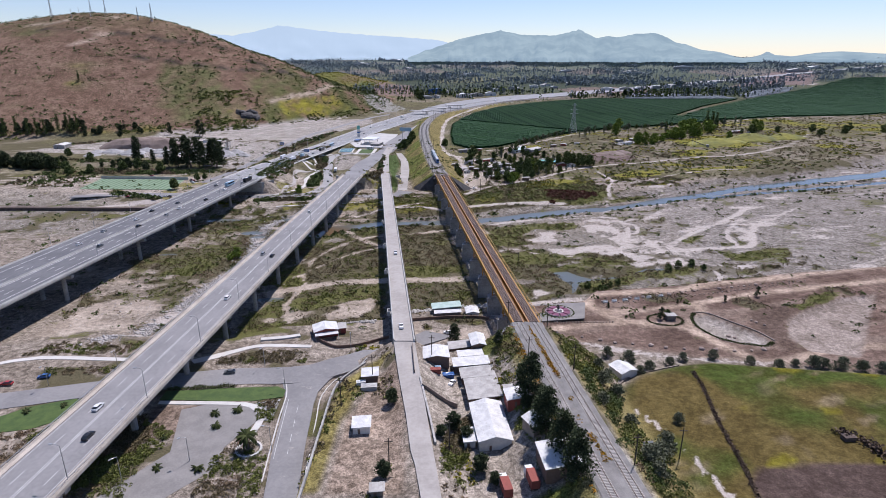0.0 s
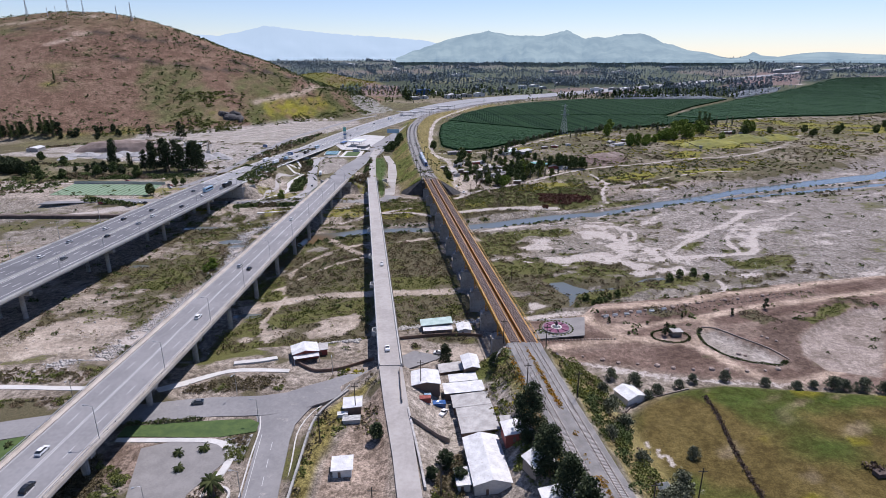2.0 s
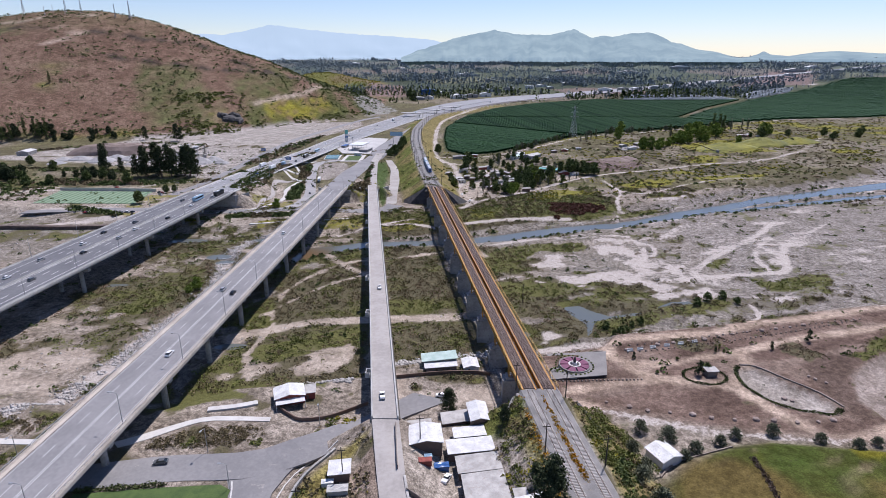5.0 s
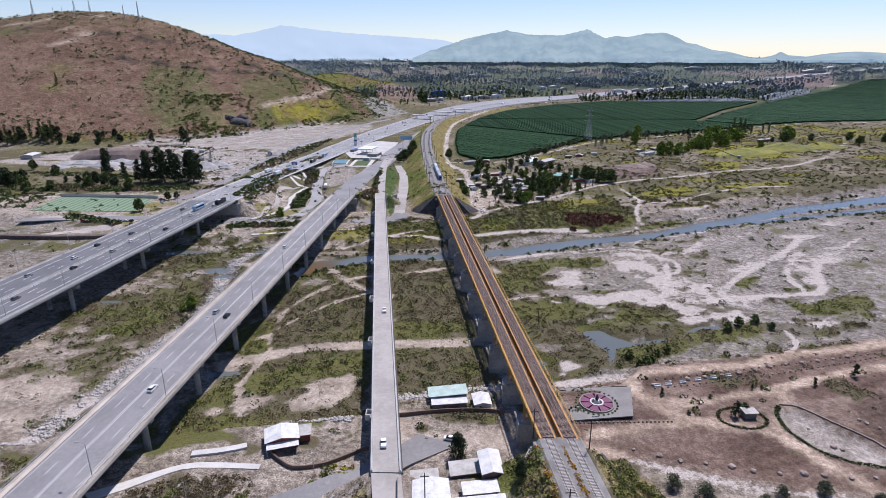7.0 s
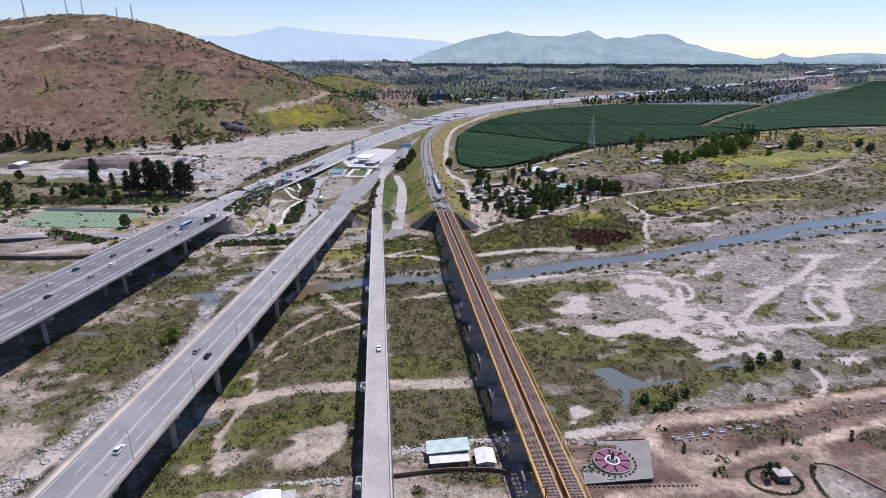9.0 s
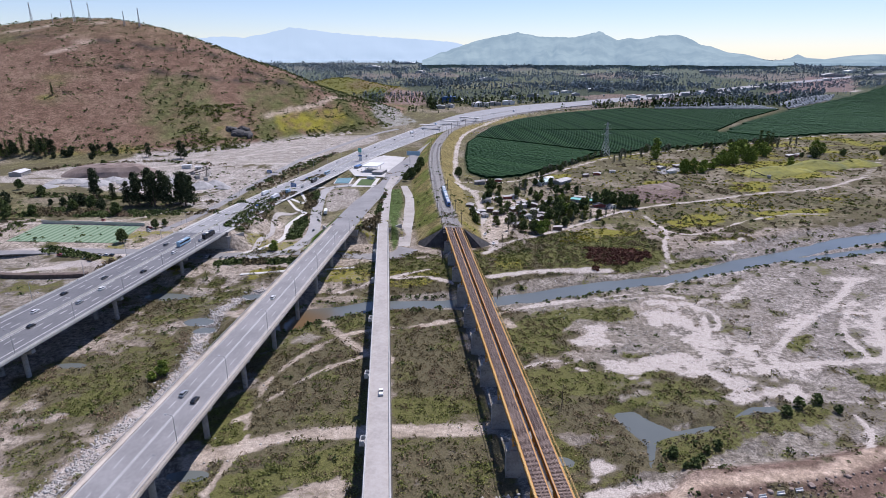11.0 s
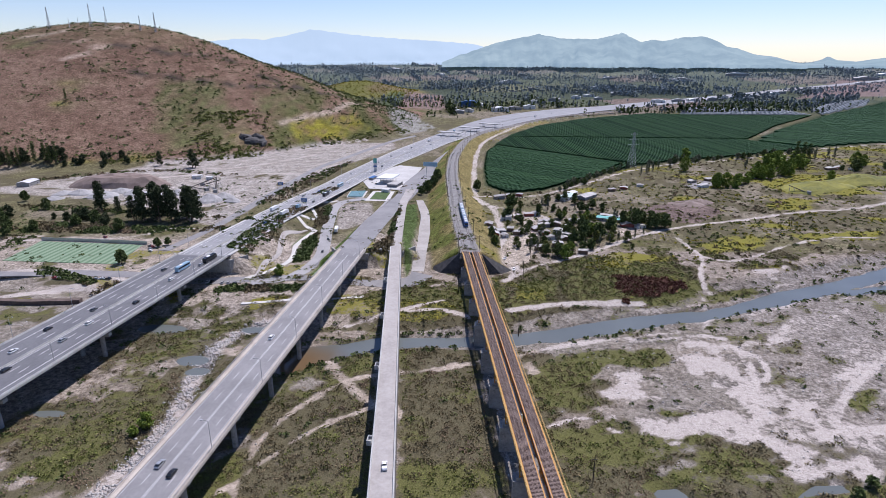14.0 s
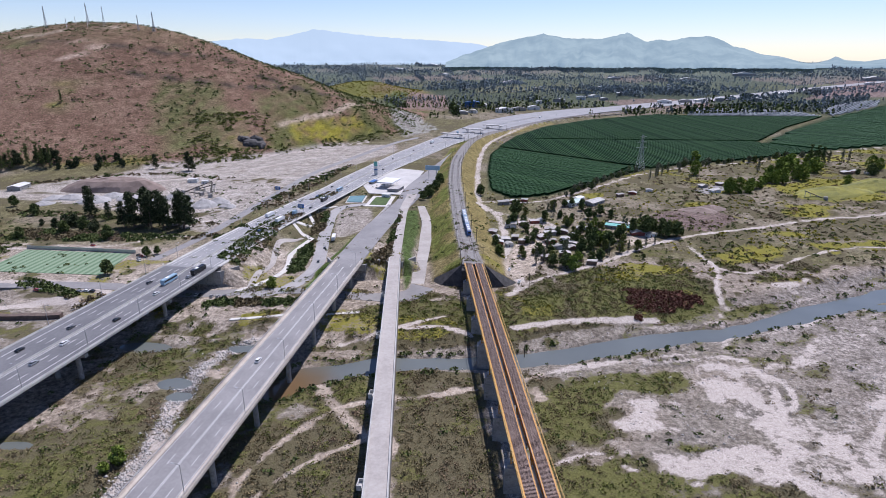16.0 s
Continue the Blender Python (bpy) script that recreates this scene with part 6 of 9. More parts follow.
# ---- trees ----
def tree(name, label, height, spread, trunk_h, mat, seed, shape="round", clumps=40, leaves=26, leaf=0.32):
    """A tapered trunk with limbs and a ragged crown of leaf clumps."""
    rng = np.random.default_rng(seed)
    root = tagged(empty(name, 0, 0, 0), label, "tree")
    bm = bmesh.new()
    r0 = 0.028 * height + 0.05
    lean = rng.normal(0, 0.03, 2) * height
    bm_tube(bm, ((0, 0, -0.5), (0, 0, trunk_h * 0.5), (lean[0], lean[1], trunk_h), (lean[0] * 1.5, lean[1] * 1.5, height * 0.8)), (r0, r0 * 0.8, r0 * 0.6, r0 * 0.15), 6)
    cs = []
    for i in range(clumps):
        f = rng.uniform(0, 1)
        a = rng.uniform(0, 2 * np.pi)
        z = trunk_h + (height - trunk_h) * f
        if shape == "round":
            w = spread * math.sqrt(max(0.05, 1 - (2 * f - 0.9) ** 2)) * rng.uniform(0.3, 1.0)
        elif shape == "tall":
            w = spread * (1 - 0.6 * f) * rng.uniform(0.2, 1.0)
        else:
            w = spread * (1 - f ** 1.5 * 0.7) * rng.uniform(0.3, 1.1)
        cs.append((lean[0] + math.cos(a) * w, lean[1] + math.sin(a) * w, z))
    trunk = part("trunk", bm, M["bark"], root)
    for c in cs[:3]:
        bm = bmesh.new()
        bm_tube(bm, ((lean[0] * 0.8, lean[1] * 0.8, max(trunk_h * 0.8, c[2] - spread * 0.8)), (c[0] * 0.9, c[1] * 0.9, c[2])), (r0 * 0.4, r0 * 0.1), 4)
        part("limb", bm, M["bark"], trunk)
    pts, sz = [], []
    for c in cs:
        rad = spread * rng.uniform(0.3, 0.62)
        q = rng.normal(0, 1, (leaves, 3))
        q /= np.linalg.norm(q, axis=1)[:, None]
        q *= rad * rng.uniform(0.4, 1.0, (leaves, 1))
        q[:, 2] *= 0.75
        pts.append(q + np.array(c))
        sz.append(np.full(leaves, spread * leaf) * rng.uniform(0.3, 0.75, leaves))
    me = leaf_quads("crown", np.vstack(pts), np.concatenate(sz), mat, seed + 1)
    ob = new("crown", me)
    ob.parent = root
    return root


def plant(template, places, seed=0, zoff=0.0, lo=0.8, hi=1.2, first=True):
    """Sets the built tree at the first place and copies at the others."""
    rng = np.random.default_rng(seed)
    for i, q in enumerate(places):
        s = rng.uniform(lo, hi)
        if len(q) > 2:
            s = q[2]
        m = pose(q[0], q[1], gz(q[0], q[1]) + zoff, 0, 0, rng.uniform(0, 360))
        if i == 0:
            template.matrix_basis = m
            template.scale = (s, s, s)
        else:
            t = copy_thing(template, m)
            t.scale = (s, s, s)


plant(tree("eucalyptus", "tall dark eucalyptus beside the railway bank", 12, 3.3, 1.6, M["tree_dark"], 401, "cone", 70, 60, 0.13), ((19.4, 127, 1.0), (21.2, 112.5, 0.95), (20.8, 118, 0.7), (23.2, 104, 0.95), (25, 97, 0.9), (0, 173, 0.6), (13.4, 157, 0.4), (17.6, 135, 0.45)), 1)
plant(tree("tree", "dark rounded evergreen tree in the village", 6.5, 2.6, 1.4, M["tree_dark"], 403, "round", 50, 50, 0.18), ((-16, 129, 0.62), (-15, 102, 0.6), (6, 107, 0.7), (0, 122, 0.7), (3, 118, 0.6), (18, 124, 0.55), (-3, 116, 0.5), (9, 103, 0.5)), 2)
plant(tree("eucalyptus", "huge dark eucalyptus standing by the gravel works", 24, 4.6, 4.0, M["tree_dark"], 405, "cone", 64, 24, 0.24), ((-240, 478, 0.7), (-236, 482, 0.9), (-231, 476, 1.0), (-226, 482, 1.05), (-221, 477, 0.95), (-216, 482, 1.0), (-211, 478, 0.9), (-206, 484, 0.95), (-200, 479, 1.0), (-196, 483, 0.85), (-228, 488, 0.9), (-208, 490, 0.8), (-277, 499, 0.9), (-282, 503, 0.7), (-262, 494, 0.5), (-292, 662, 0.75), (-288, 660, 0.6), (-330, 670, 0.6)), 3)
plant(tree("tree", "mid-green broadleaf tree among the houses and roads", 7.5, 3.0, 1.6, M["tree_mid"], 407, "round", 40, 22), ((-198, 397, 1.0), (-235, 453, 1.1), (-194, 426, 0.7), (-190, 430, 0.6), (39, 428, 1.0), (33, 430, 0.8), (59, 463, 1.1), (68, 464, 1.2), (77, 476, 1.2), (95, 489, 1.5), (100, 492, 1.2), (107, 484, 1.2), (113, 484, 1.2), (51, 452, 1.1), (66, 526, 0.9), (53, 556, 0.7), (75, 534, 0.9), (-10, 586, 1.1), (16, 529, 1.4), (-50, 577, 1.2), (-46, 587, 1.1), (-44, 602, 1.2), (-54, 568, 0.9), (-300, 440, 1.0), (-310, 452, 1.1), (-290, 450, 0.9), (-270, 462, 1.0), (-262, 470, 1.1), (-330, 470, 1.1), (-345, 480, 1.2), (-320, 500, 1.0), (-352, 520, 1.0), (-340, 610, 0.9), (-310, 600, 0.6)), 4)
plant(tree("tree", "bright spring-green tree by the river road", 7.0, 2.9, 1.0, M["tree_bright"], 409, "round", 40, 22), ((43, 424, 1.1), (40, 431, 0.9), (63, 470, 1.1), (69, 476, 0.9), (48, 440, 0.7), (58, 500, 0.7), (192, 613, 1.5), (215, 626, 1.3), (222, 630, 1.2), (211, 758, 1.5), (205, 610, 1.1), (272, 703, 2.0), (284, 712, 2.1), (314, 735, 1.8), (304, 705, 2.0), (297, 734, 1.8), (234, 649, 1.3), (241, 655, 1.2), (256, 690, 1.2), (-107, 387, 0.8), (-105, 262, 0.75), (-107, 258, 0.5)), 5)
plant(tree("poplar", "slender grey-green leafless-looking poplar", 10, 1.5, 1.0, M["tree_grey"], 411, "tall", 40, 16, 0.3), ((34, 470, 0.9), (28, 436, 0.9), (24, 432, 0.9), (31, 452, 1.0), (40, 445, 1.0), (43, 452, 0.9), (43, 531, 1.0), (39, 536, 0.8), (197, 722, 1.0), (175, 692, 1.0), (164, 691, 1.0), (155, 677, 1.0), (150, 672, 0.9), (330, 750, 1.4), (345, 760, 1.4), (360, 764, 1.4), (372, 772, 1.3), (250, 700, 1.1), (140, 660, 0.8), (147, 668, 1.0), (56, 444, 0.6), (61, 446, 0.6), (66, 449, 0.7), (72, 453, 0.6), (78, 457, 0.7), (84, 461, 0.6), (90, 465, 0.6), (96, 470, 0.6)), 6)
plant(tree("poplar", "tall dark green poplar under the hill", 20, 2.6, 1.5, M["tree_mid"], 413, "tall", 50, 22, 0.26), ((-447, 653, 1.0), (-440, 655, 1.1), (-434, 656, 1.0), (-428, 658, 1.1), (-455, 640, 0.9), (-462, 636, 1.0), (-470, 634, 0.9), (-480, 632, 1.0), (-490, 628, 0.9), (-500, 624, 1.0), (-512, 622, 1.0), (-525, 618, 0.9), (-472, 745, 0.7), (318, 722, 1.1), (312, 716, 1.2), (306, 722, 1.2)), 7)
rng4 = np.random.default_rng(44)
plant(tree("shrub", "dense grey-brown shrub on the bank", 3.0, 1.9, 0.2, M["tree_grey"], 415, "cone", 40, 40, 0.15), ((41, 140, 1.1), (43, 134, 1.2), (43, 153, 0.9), (37, 125, 0.9), (50, 116, 1.3), (48, 112, 1.2), (57, 126, 0.8), (54, 160, 1.1), (48, 163, 1.0), (42, 99, 1.2), (42, 104, 1.3), (43, 120, 1.0), (45, 108, 1.2), (66, 158, 0.8), (71, 161, 0.8), (81, 162, 0.9), (91, 159, 0.8), (98, 156, 0.9), (109, 157, 1.2), (117, 156, 1.2), (122, 155, 1.1), (44, 146, 1.0), (55, 152, 0.9), (59, 155, 0.9), (51, 156, 0.8), (112, 157, 1.0), (104, 158, 0.7), (128, 155, 1.0), (136, 155, 1.1)), 8)


def palm(name, label, height, fronds, length, seed):
    rng = np.random.default_rng(seed)
    root = tagged(empty(name, 0, 0, 0), label, "palm")
    bm = bmesh.new()
    bm_tube(bm, ((0, 0, -0.3), (0, 0, height * 0.5), (0.05, 0.03, height)), (0.32, 0.26, 0.34), 8)
    part("trunk", bm, M["bark"], root)
    bm = bmesh.new()
    for i in range(fronds):
        a = rng.uniform(0, 2 * np.pi)
        up = rng.uniform(-0.25, 0.9)
        d = np.array((math.cos(a), math.sin(a)))
        n = np.array((-d[1], d[0]))
        prev = None
        for k in range(6):
            f = k / 5
            r = length * f * (1 - 0.12 * f)
            z = height + length * (up * f - 0.75 * f * f) + 0.1
            w = 0.26 * math.sin(math.pi * (0.12 + 0.86 * f)) * length / 2.2
            c = d * r
            cur = [bm.verts.new((c[0] + n[0] * s, c[1] + n[1] * s, z - abs(s) * 0.7)) for s in (-w, 0, w)]
            if prev:
                bm.faces.new((prev[0], prev[1], cur[1], cur[0]))
                bm.faces.new((prev[1], prev[2], cur[2], cur[1]))
            prev = cur
    part("fronds", bm, M["palm_leaf"], root)
    return root


big_palm = palm("palm", "tall date palm in a round bed", 4.2, 46, 3.1, 61)
plant(big_palm, ((-49, 114.5, 1.0),), 1)
plant(palm("palm", "young date palm on the paved square", 0.7, 26, 1.9, 62), ((-58, 107, 1.0), (-60, 123, 0.95), (-62, 128, 1.0), (-57, 130, 1.05), (-67, 107, 0.9), (-71, 118, 0.7), (-112, 128, 0.9), (-104, 131, 0.8), (-98, 134, 0.8)), 2)


# ---- vehicles ----
def shell(bm, side, half, taper=1.0):
    """A body from a side outline of (along, up) with the given half width; taper narrows what is high."""
    top = max(z for _, z in side)
    low = min(z for _, z in side)
    ring = []
    for s in (-1, 1):
        ring.append([bm.verts.new((s * half * (1 - (1 - taper) * (z - low) / max(top - low, 1e-6)), y, z)) for y, z in side])
    n = len(side)
    bm.faces.new(ring[0])
    bm.faces.new(ring[1][::-1])
    for k in range(n):
        bm.faces.new((ring[0][k], ring[1][k], ring[1][(k + 1) % n], ring[0][(k + 1) % n]))


def wheels(root, ys, half, r):
    for y in ys:
        for s in (-1, 1):
            bm = bmesh.new()
            bm_tube(bm, ((s * (half - 0.22), y, r), (s * half, y, r)), r, 10)
            w = part("wheel", bm, M["tyre"], root)
            bm = bmesh.new()
            bm_tube(bm, ((s * half, y, r), (s * (half + 0.015), y, r)), r * 0.55, 8)
            part("rim", bm, M["galv"], w)


def car(mat, colour, style="hatch"):
    root = tagged(empty("car", 0, 0, 0), f"{colour} car driving on the roadway", "car")
    bm = bmesh.new()
    shell(bm, ((-2.15, 0.3), (2.1, 0.3), (2.2, 0.55), (2.1, 0.8), (1.0, 0.98), (-2.0, 1.02), (-2.2, 0.75)), 0.89, 0.95)
    part("body", bm, mat, root)
    bm = bmesh.new()
    if style == "pickup":
        shell(bm, ((-0.5, 1.0), (1.25, 0.97), (0.55, 1.5), (-0.4, 1.52)), 0.82, 0.82)
    else:
        shell(bm, ((-2.02, 1.0), (1.25, 0.97), (0.45, 1.42), (-1.3, 1.44)), 0.82, 0.8)
    part("glazing", bm, M["glass_dark"], root, "dark glazing")
    bm = bmesh.new()
    if style == "pickup":
        bm_box(bm, -0.68, -0.38, 1.51, 0.68, 0.5, 1.57)
    else:
        bm_box(bm, -0.66, -1.25, 1.43, 0.66, 0.4, 1.48)
    part("roof", bm, mat, root)
    for s in (-0.62, 0.62):
        bm = bmesh.new()
        bm_box(bm, s - 0.16, 2.1, 0.6, s + 0.16, 2.2, 0.74)
        part("headlight", bm, M["paint_white"], root)
    wheels(root, (-1.35, 1.35), 0.9, 0.32)
    return root


def coach(mat, colour):
    root = tagged(empty("coach", 0, 0, 0), f"{colour} long-distance coach on the motorway", "bus")
    bm = bmesh.new()
    shell(bm, ((-6.5, 0.4), (6.4, 0.4), (6.6, 1.2), (6.3, 3.5), (-6.5, 3.6)), 1.27, 0.96)
    part("body", bm, mat, root)
    for s in (-1, 1):
        bm = bmesh.new()
        bm_box(bm, s * 1.25 - 0.03, -6.1, 1.9, s * 1.25 + 0.03, 5.9, 2.9)
        part("glazing", bm, M["glass_dark"], root)
    bm = bmesh.new()
    bm_box(bm, -1.1, 6.35, 1.5, 1.1, 6.52, 3.0)
    part("windscreen", bm, M["glass_dark"], root)
    bm = bmesh.new()
    bm_box(bm, -0.8, -3.0, 3.58, 0.8, 0.0, 3.8)
    part("roof_unit", bm, M["c_white"], root)
    wheels(root, (-4.2, -3.0, 4.2), 1.27, 0.5)
    return root


def lorry(mat, colour, length=11.0):
    root = tagged(empty("lorry", 0, 0, 0), f"articulated lorry with a {colour} trailer", "truck")
    bm = bmesh.new()
    shell(bm, ((length / 2 - 2.0, 0.6), (length / 2, 0.6), (length / 2 + 0.1, 1.6), (length / 2 - 0.2, 3.2), (length / 2 - 2.0, 3.4)), 1.2, 0.94)
    cab = part("cab", bm, M["c_white"], root)
    bm = bmesh.new()
    bm_box(bm, -1.0, length / 2 - 0.05, 1.7, 1.0, length / 2 + 0.1, 2.7)
    part("windscreen", bm, M["glass_dark"], cab)
    bm = bmesh.new()
    bm_box(bm, -1.27, -length / 2, 1.15, 1.27, length / 2 - 2.4, 3.9)
    part("trailer_box", bm, mat, root)
    bm = bmesh.new()
    bm_box(bm, -0.6, -length / 2, 0.75, 0.6, length / 2 - 0.6, 1.15)
    part("chassis", bm, M["tyre"], root)
    wheels(root, (-length / 2 + 1.0, -length / 2 + 2.3, length / 2 - 1.2), 1.25, 0.5)
    return root


def park(template, places, size=1.0):
    """places: x, y, z, heading in degrees."""
    for i, (x, y, z, h) in enumerate(places):
        m = pose(x, y, z, 0, 0, h)
        if i == 0:
            template.matrix_basis = m @ Matrix.Diagonal((size, size, size, 1))
        else:
            copy_thing(template, m)


aH, bH, rH = -6.2, -2.4, 7.8


def on_a(f, v, h=0):
    return (A_l(v) + (A_r(v) - A_l(v)) * f, v, AZ + 0.03, aH + h)


def on_b(f, v, h=0):
    return (B_l(v) + (B_r(v) - B_l(v)) * f, v, BZ + 0.03, bH + h)


def on_an(f, v, h=0):
    l, r = np.array(AN_L, float), np.array(AN_R, float)
    xl, xr = np.interp(v, l[:, 1], l[:, 0]), np.interp(v, r[:, 1], r[:, 0])
    return (xl + (xr - xl) * f, v, float(np.interp(v, (386, 600, 1250, 3700), (AZ, 5.55, 5.85, 44.2))), -7 - (v > 700) * 8 + h)


def at_ground(x, y, h, lift=0.16):
    return (x, y, gz(x, y) + lift, h)


park(car(M["c_white"], "white"), (on_a(0.30, 283), on_a(0.62, 306), on_a(0.72, 352), on_a(0.31, 242), on_b(0.62, 184), on_b(0.36, 300), on_an(0.3, 470), on_an(0.7, 560), on_an(0.25, 640), on_an(0.6, 760), on_an(0.3, 900), on_b(0.38, 118), at_ground(-139, 374.5, 10), at_ground(-217, 374, 80), at_ground(-194, 374.5, 80), at_ground(-194, 418, 60), at_ground(13.6, 404, 170), at_ground(9, 419, 165), (3.2, 168.6, 2.45, 95), at_ground(-2, 180, 80), on_an(0.4, 1010), on_an(0.6, 1120)), TRUE)
park(car(M["c_silver"], "silver"), (on_a(0.66, 292), on_a(0.22, 262), on_b(0.34, 231), on_a(0.8, 372), on_an(0.75, 440), on_an(0.2, 540), on_an(0.35, 700), at_ground(-197, 373.5, 80), at_ground(-131, 373.5, 8), at_ground(-128, 373.5, 8), at_ground(-196, 421, 60), on_an(0.6, 830), on_an(0.3, 1050), on_an(0.6, 1240)), TRUE)
park(car(M["c_black"], "black"), (on_b(0.66, 228), on_a(0.6, 271), on_a(0.22, 300), on_a(0.78, 326), on_b(0.68, 107), on_an(0.65, 500), on_an(0.2, 600), on_an(0.7, 680), at_ground(-137, 374.5, 8), at_ground(-191, 374.5, 80), at_ground(-199, 426, 60), on_an(0.3, 800)), TRUE)
park(car(M["c_grey"], "dark grey"), (at_ground(-66, 148.5, 100), on_a(0.35, 318), on_a(0.68, 240), on_a(0.3, 364), on_an(0.8, 520), on_an(0.28, 740), at_ground(-125, 374, 8), at_ground(-95, 425, 10), at_ground(-98, 448, 12), on_an(0.55, 930)), TRUE)
park(car(M["c_red"], "red"), (at_ground(-127, 141, 95), at_ground(-197, 425, 60), at_ground(-219, 374, 80), at_ground(-236, 440, 75)), TRUE)
park(car(M["c_blue"], "blue"), (at_ground(-119, 145, 105), on_an(0.62, 455), on_an(0.35, 560)), TRUE)
park(car(M["c_white"], "white pickup", "pickup"), ((R_l(165) + 2.7, 165, RZ + 0.05, rH), at_ground(-0.5, 143, -25, 0.1), (R_l(236) + 3.6, 236, RZ + 0.05, rH), on_an(0.68, 600)), TRUE)
park(coach(M["c_sky"], "blue and white"), (on_a(0.60, 366), on_an(0.65, 585)), TRUE)
park(coach(M["c_black"], "dark"), (on_a(0.82, 379), on_an(0.78, 545)), TRUE)
park(lorry(M["c_white"], "white", 13.0), (on_an(0.2, 492), on_an(0.68, 480), on_an(0.3, 860), on_an(0.62, 1180), at_ground(-97, 465, 10)), TRUE)
park(lorry(M["c_sky"], "blue", 8.0), (on_an(0.72, 500), on_an(0.25, 960)), TRUE)
park(lorry(M["wall_red"], "rust-red", 8.0), (at_ground(11, 101, 10, 0.1), at_ground(16.5, 101, 10, 0.1)), TRUE)


# ---- train ----
def train():
    root = tagged(empty("train", 0, 0, 0), "blue and silver electric passenger train with a dark nose", "train")
    s = np.concatenate([[0], np.cumsum(np.hypot(*np.diff(RAIL_FINE, axis=0).T))])
    start = np.interp(446, RAIL_FINE[:, 1], s)
    for k in range(3):
        a, b = start + k * 16.6, start + k * 16.6 + 16.0
        p = [np.array([np.interp(d, s, RAIL_FINE[:, i]) for i in range(2)]) for d in (a, b)]
        d = (p[1] - p[0]) / np.linalg.norm(p[1] - p[0])
        side = np.array((d[1], -d[0])) * 2.45
        mid = (p[0] + p[1]) / 2 + side
        h = math.degrees(math.atan2(-d[0], d[1]))
        coach_e = new("carriage")
        coach_e.parent = root
        coach_e.matrix_basis = pose(mid[0], mid[1], float(rail_top(mid[1])) + 0.28, 0, 0, h) @ Matrix.Diagonal((TRUE, 0.81, TRUE, 1))
        bm = bmesh.new()
        nose = 0.9 if k == 0 else 0.0
        shell(bm, ((-9.9, 0.5), (9.9, 0.5), (9.9, 3.6), (9.4, 3.85), (-9.4 + nose, 3.85), (-9.9 + nose, 3.3), (-9.9, 1.9)), 1.45, 0.97)
        part("body", bm, M["c_sky"] if k else M["c_blue"], coach_e)
        for sgn in (-1, 1):
            bm = bmesh.new()
            bm_box(bm, sgn * 1.43 - 0.04, -8.8, 1.9, sgn * 1.43 + 0.04, 8.8, 2.8)
            part("glazing", bm, M["glass_dark"], coach_e)
        bm = bmesh.new()
        bm_box(bm, -1.2, -8.6, 3.83, 1.2, 8.8, 3.95)
        part("roof", bm, M["c_silver"], coach_e)
        for u in (-5.5, -0.5, 4.5):
            bm = bmesh.new()
            bm_box(bm, -0.9, u - 1.3, 3.95, 0.9, u + 1.3, 4.25)
            part("roof_unit", bm, M["c_white"], coach_e)
        for u in (-7.0, 7.0):
            bm = bmesh.new()
            bm_box(bm, -1.1, u - 1.6, 0.0, 1.1, u + 1.6, 0.6)
            part("bogie", bm, M["tyre"], coach_e)
        if k == 0:
            bm = bmesh.new()
            bm_box(bm, -1.15, -9.98, 1.9, 1.15, -9.5, 3.1)
            part("windscreen", bm, M["glass_dark"], coach_e)
    return root


train()


# ---- posts, lamps, masts ----
def lamp_post(height, arm):
    root = tagged(empty("street_lamp", 0, 0, 0), "tall galvanised road lamp with a single arm", "street lamp", "road lamps")
    bm = bmesh.new()
    bm_tube(bm, ((0, 0, 0), (0, 0, height * 0.6), (0, 0, height)), (0.1, 0.08, 0.05), 6)
    part("pole", bm, M["galv"], root)
    bm = bmesh.new()
    bm_tube(bm, ((0, 0, height - 0.1), (-arm * 0.5, 0, height + 0.2), (-arm, 0, height + 0.25)), 0.045, 5)
    a = part("arm", bm, M["galv"], root)
    bm = bmesh.new()
    bm_box(bm, -arm - 0.6, -0.18, height + 0.16, -arm + 0.05, 0.18, height + 0.32)
    part("lamp_head", bm, M["galv"], a)
    return root


lamps = [(B_r(v) - 0.1, v, BZ, bH) for v in (35, 64, 93, 122, 151, 180, 209, 238, 270, 300, 330, 360, 390)]
lamps += [(A_r(v) - 0.1, v, AZ, aH) for v in (225, 251, 277, 304, 331, 358, 382)]
lamps += [(A_l(v) + 0.1, v, AZ, aH + 180) for v in (238, 265, 292, 319, 346, 373)]
lamps += [(np.interp(v, [p[1] for p in AN_R], [p[0] for p in AN_R]) + 1.2, v, gz(np.interp(v, [p[1] for p in AN_R], [p[0] for p in AN_R]) + 1.2, v), aH - 6) for v in range(415, 1000, 34)]
lamps += [(np.interp(v, [p[1] for p in AN_L], [p[0] for p in AN_L]) - 1.4, v, gz(np.interp(v, [p[1] for p in AN_L], [p[0] for p in AN_L]) - 1.4, v), aH + 174) for v in range(400, 900, 34)]
park(lamp_post(8.6, 1.5), lamps)
park_lamps = [at_ground(x, y, h, 0) for x, y, h in ((-115, 141, 90), (-88, 147.5, 90), (-47.5, 141, 0), (-57, 153, 80), (-43.5, 115, 0), (-61, 110, 30), (-73, 103, 60), (-33, 165, 100), (-100, 150, 90), (-84, 370, 0), (-72, 392, 0), (-66, 372, 0))]
park(lamp_post(6.5, 1.2), park_lamps)


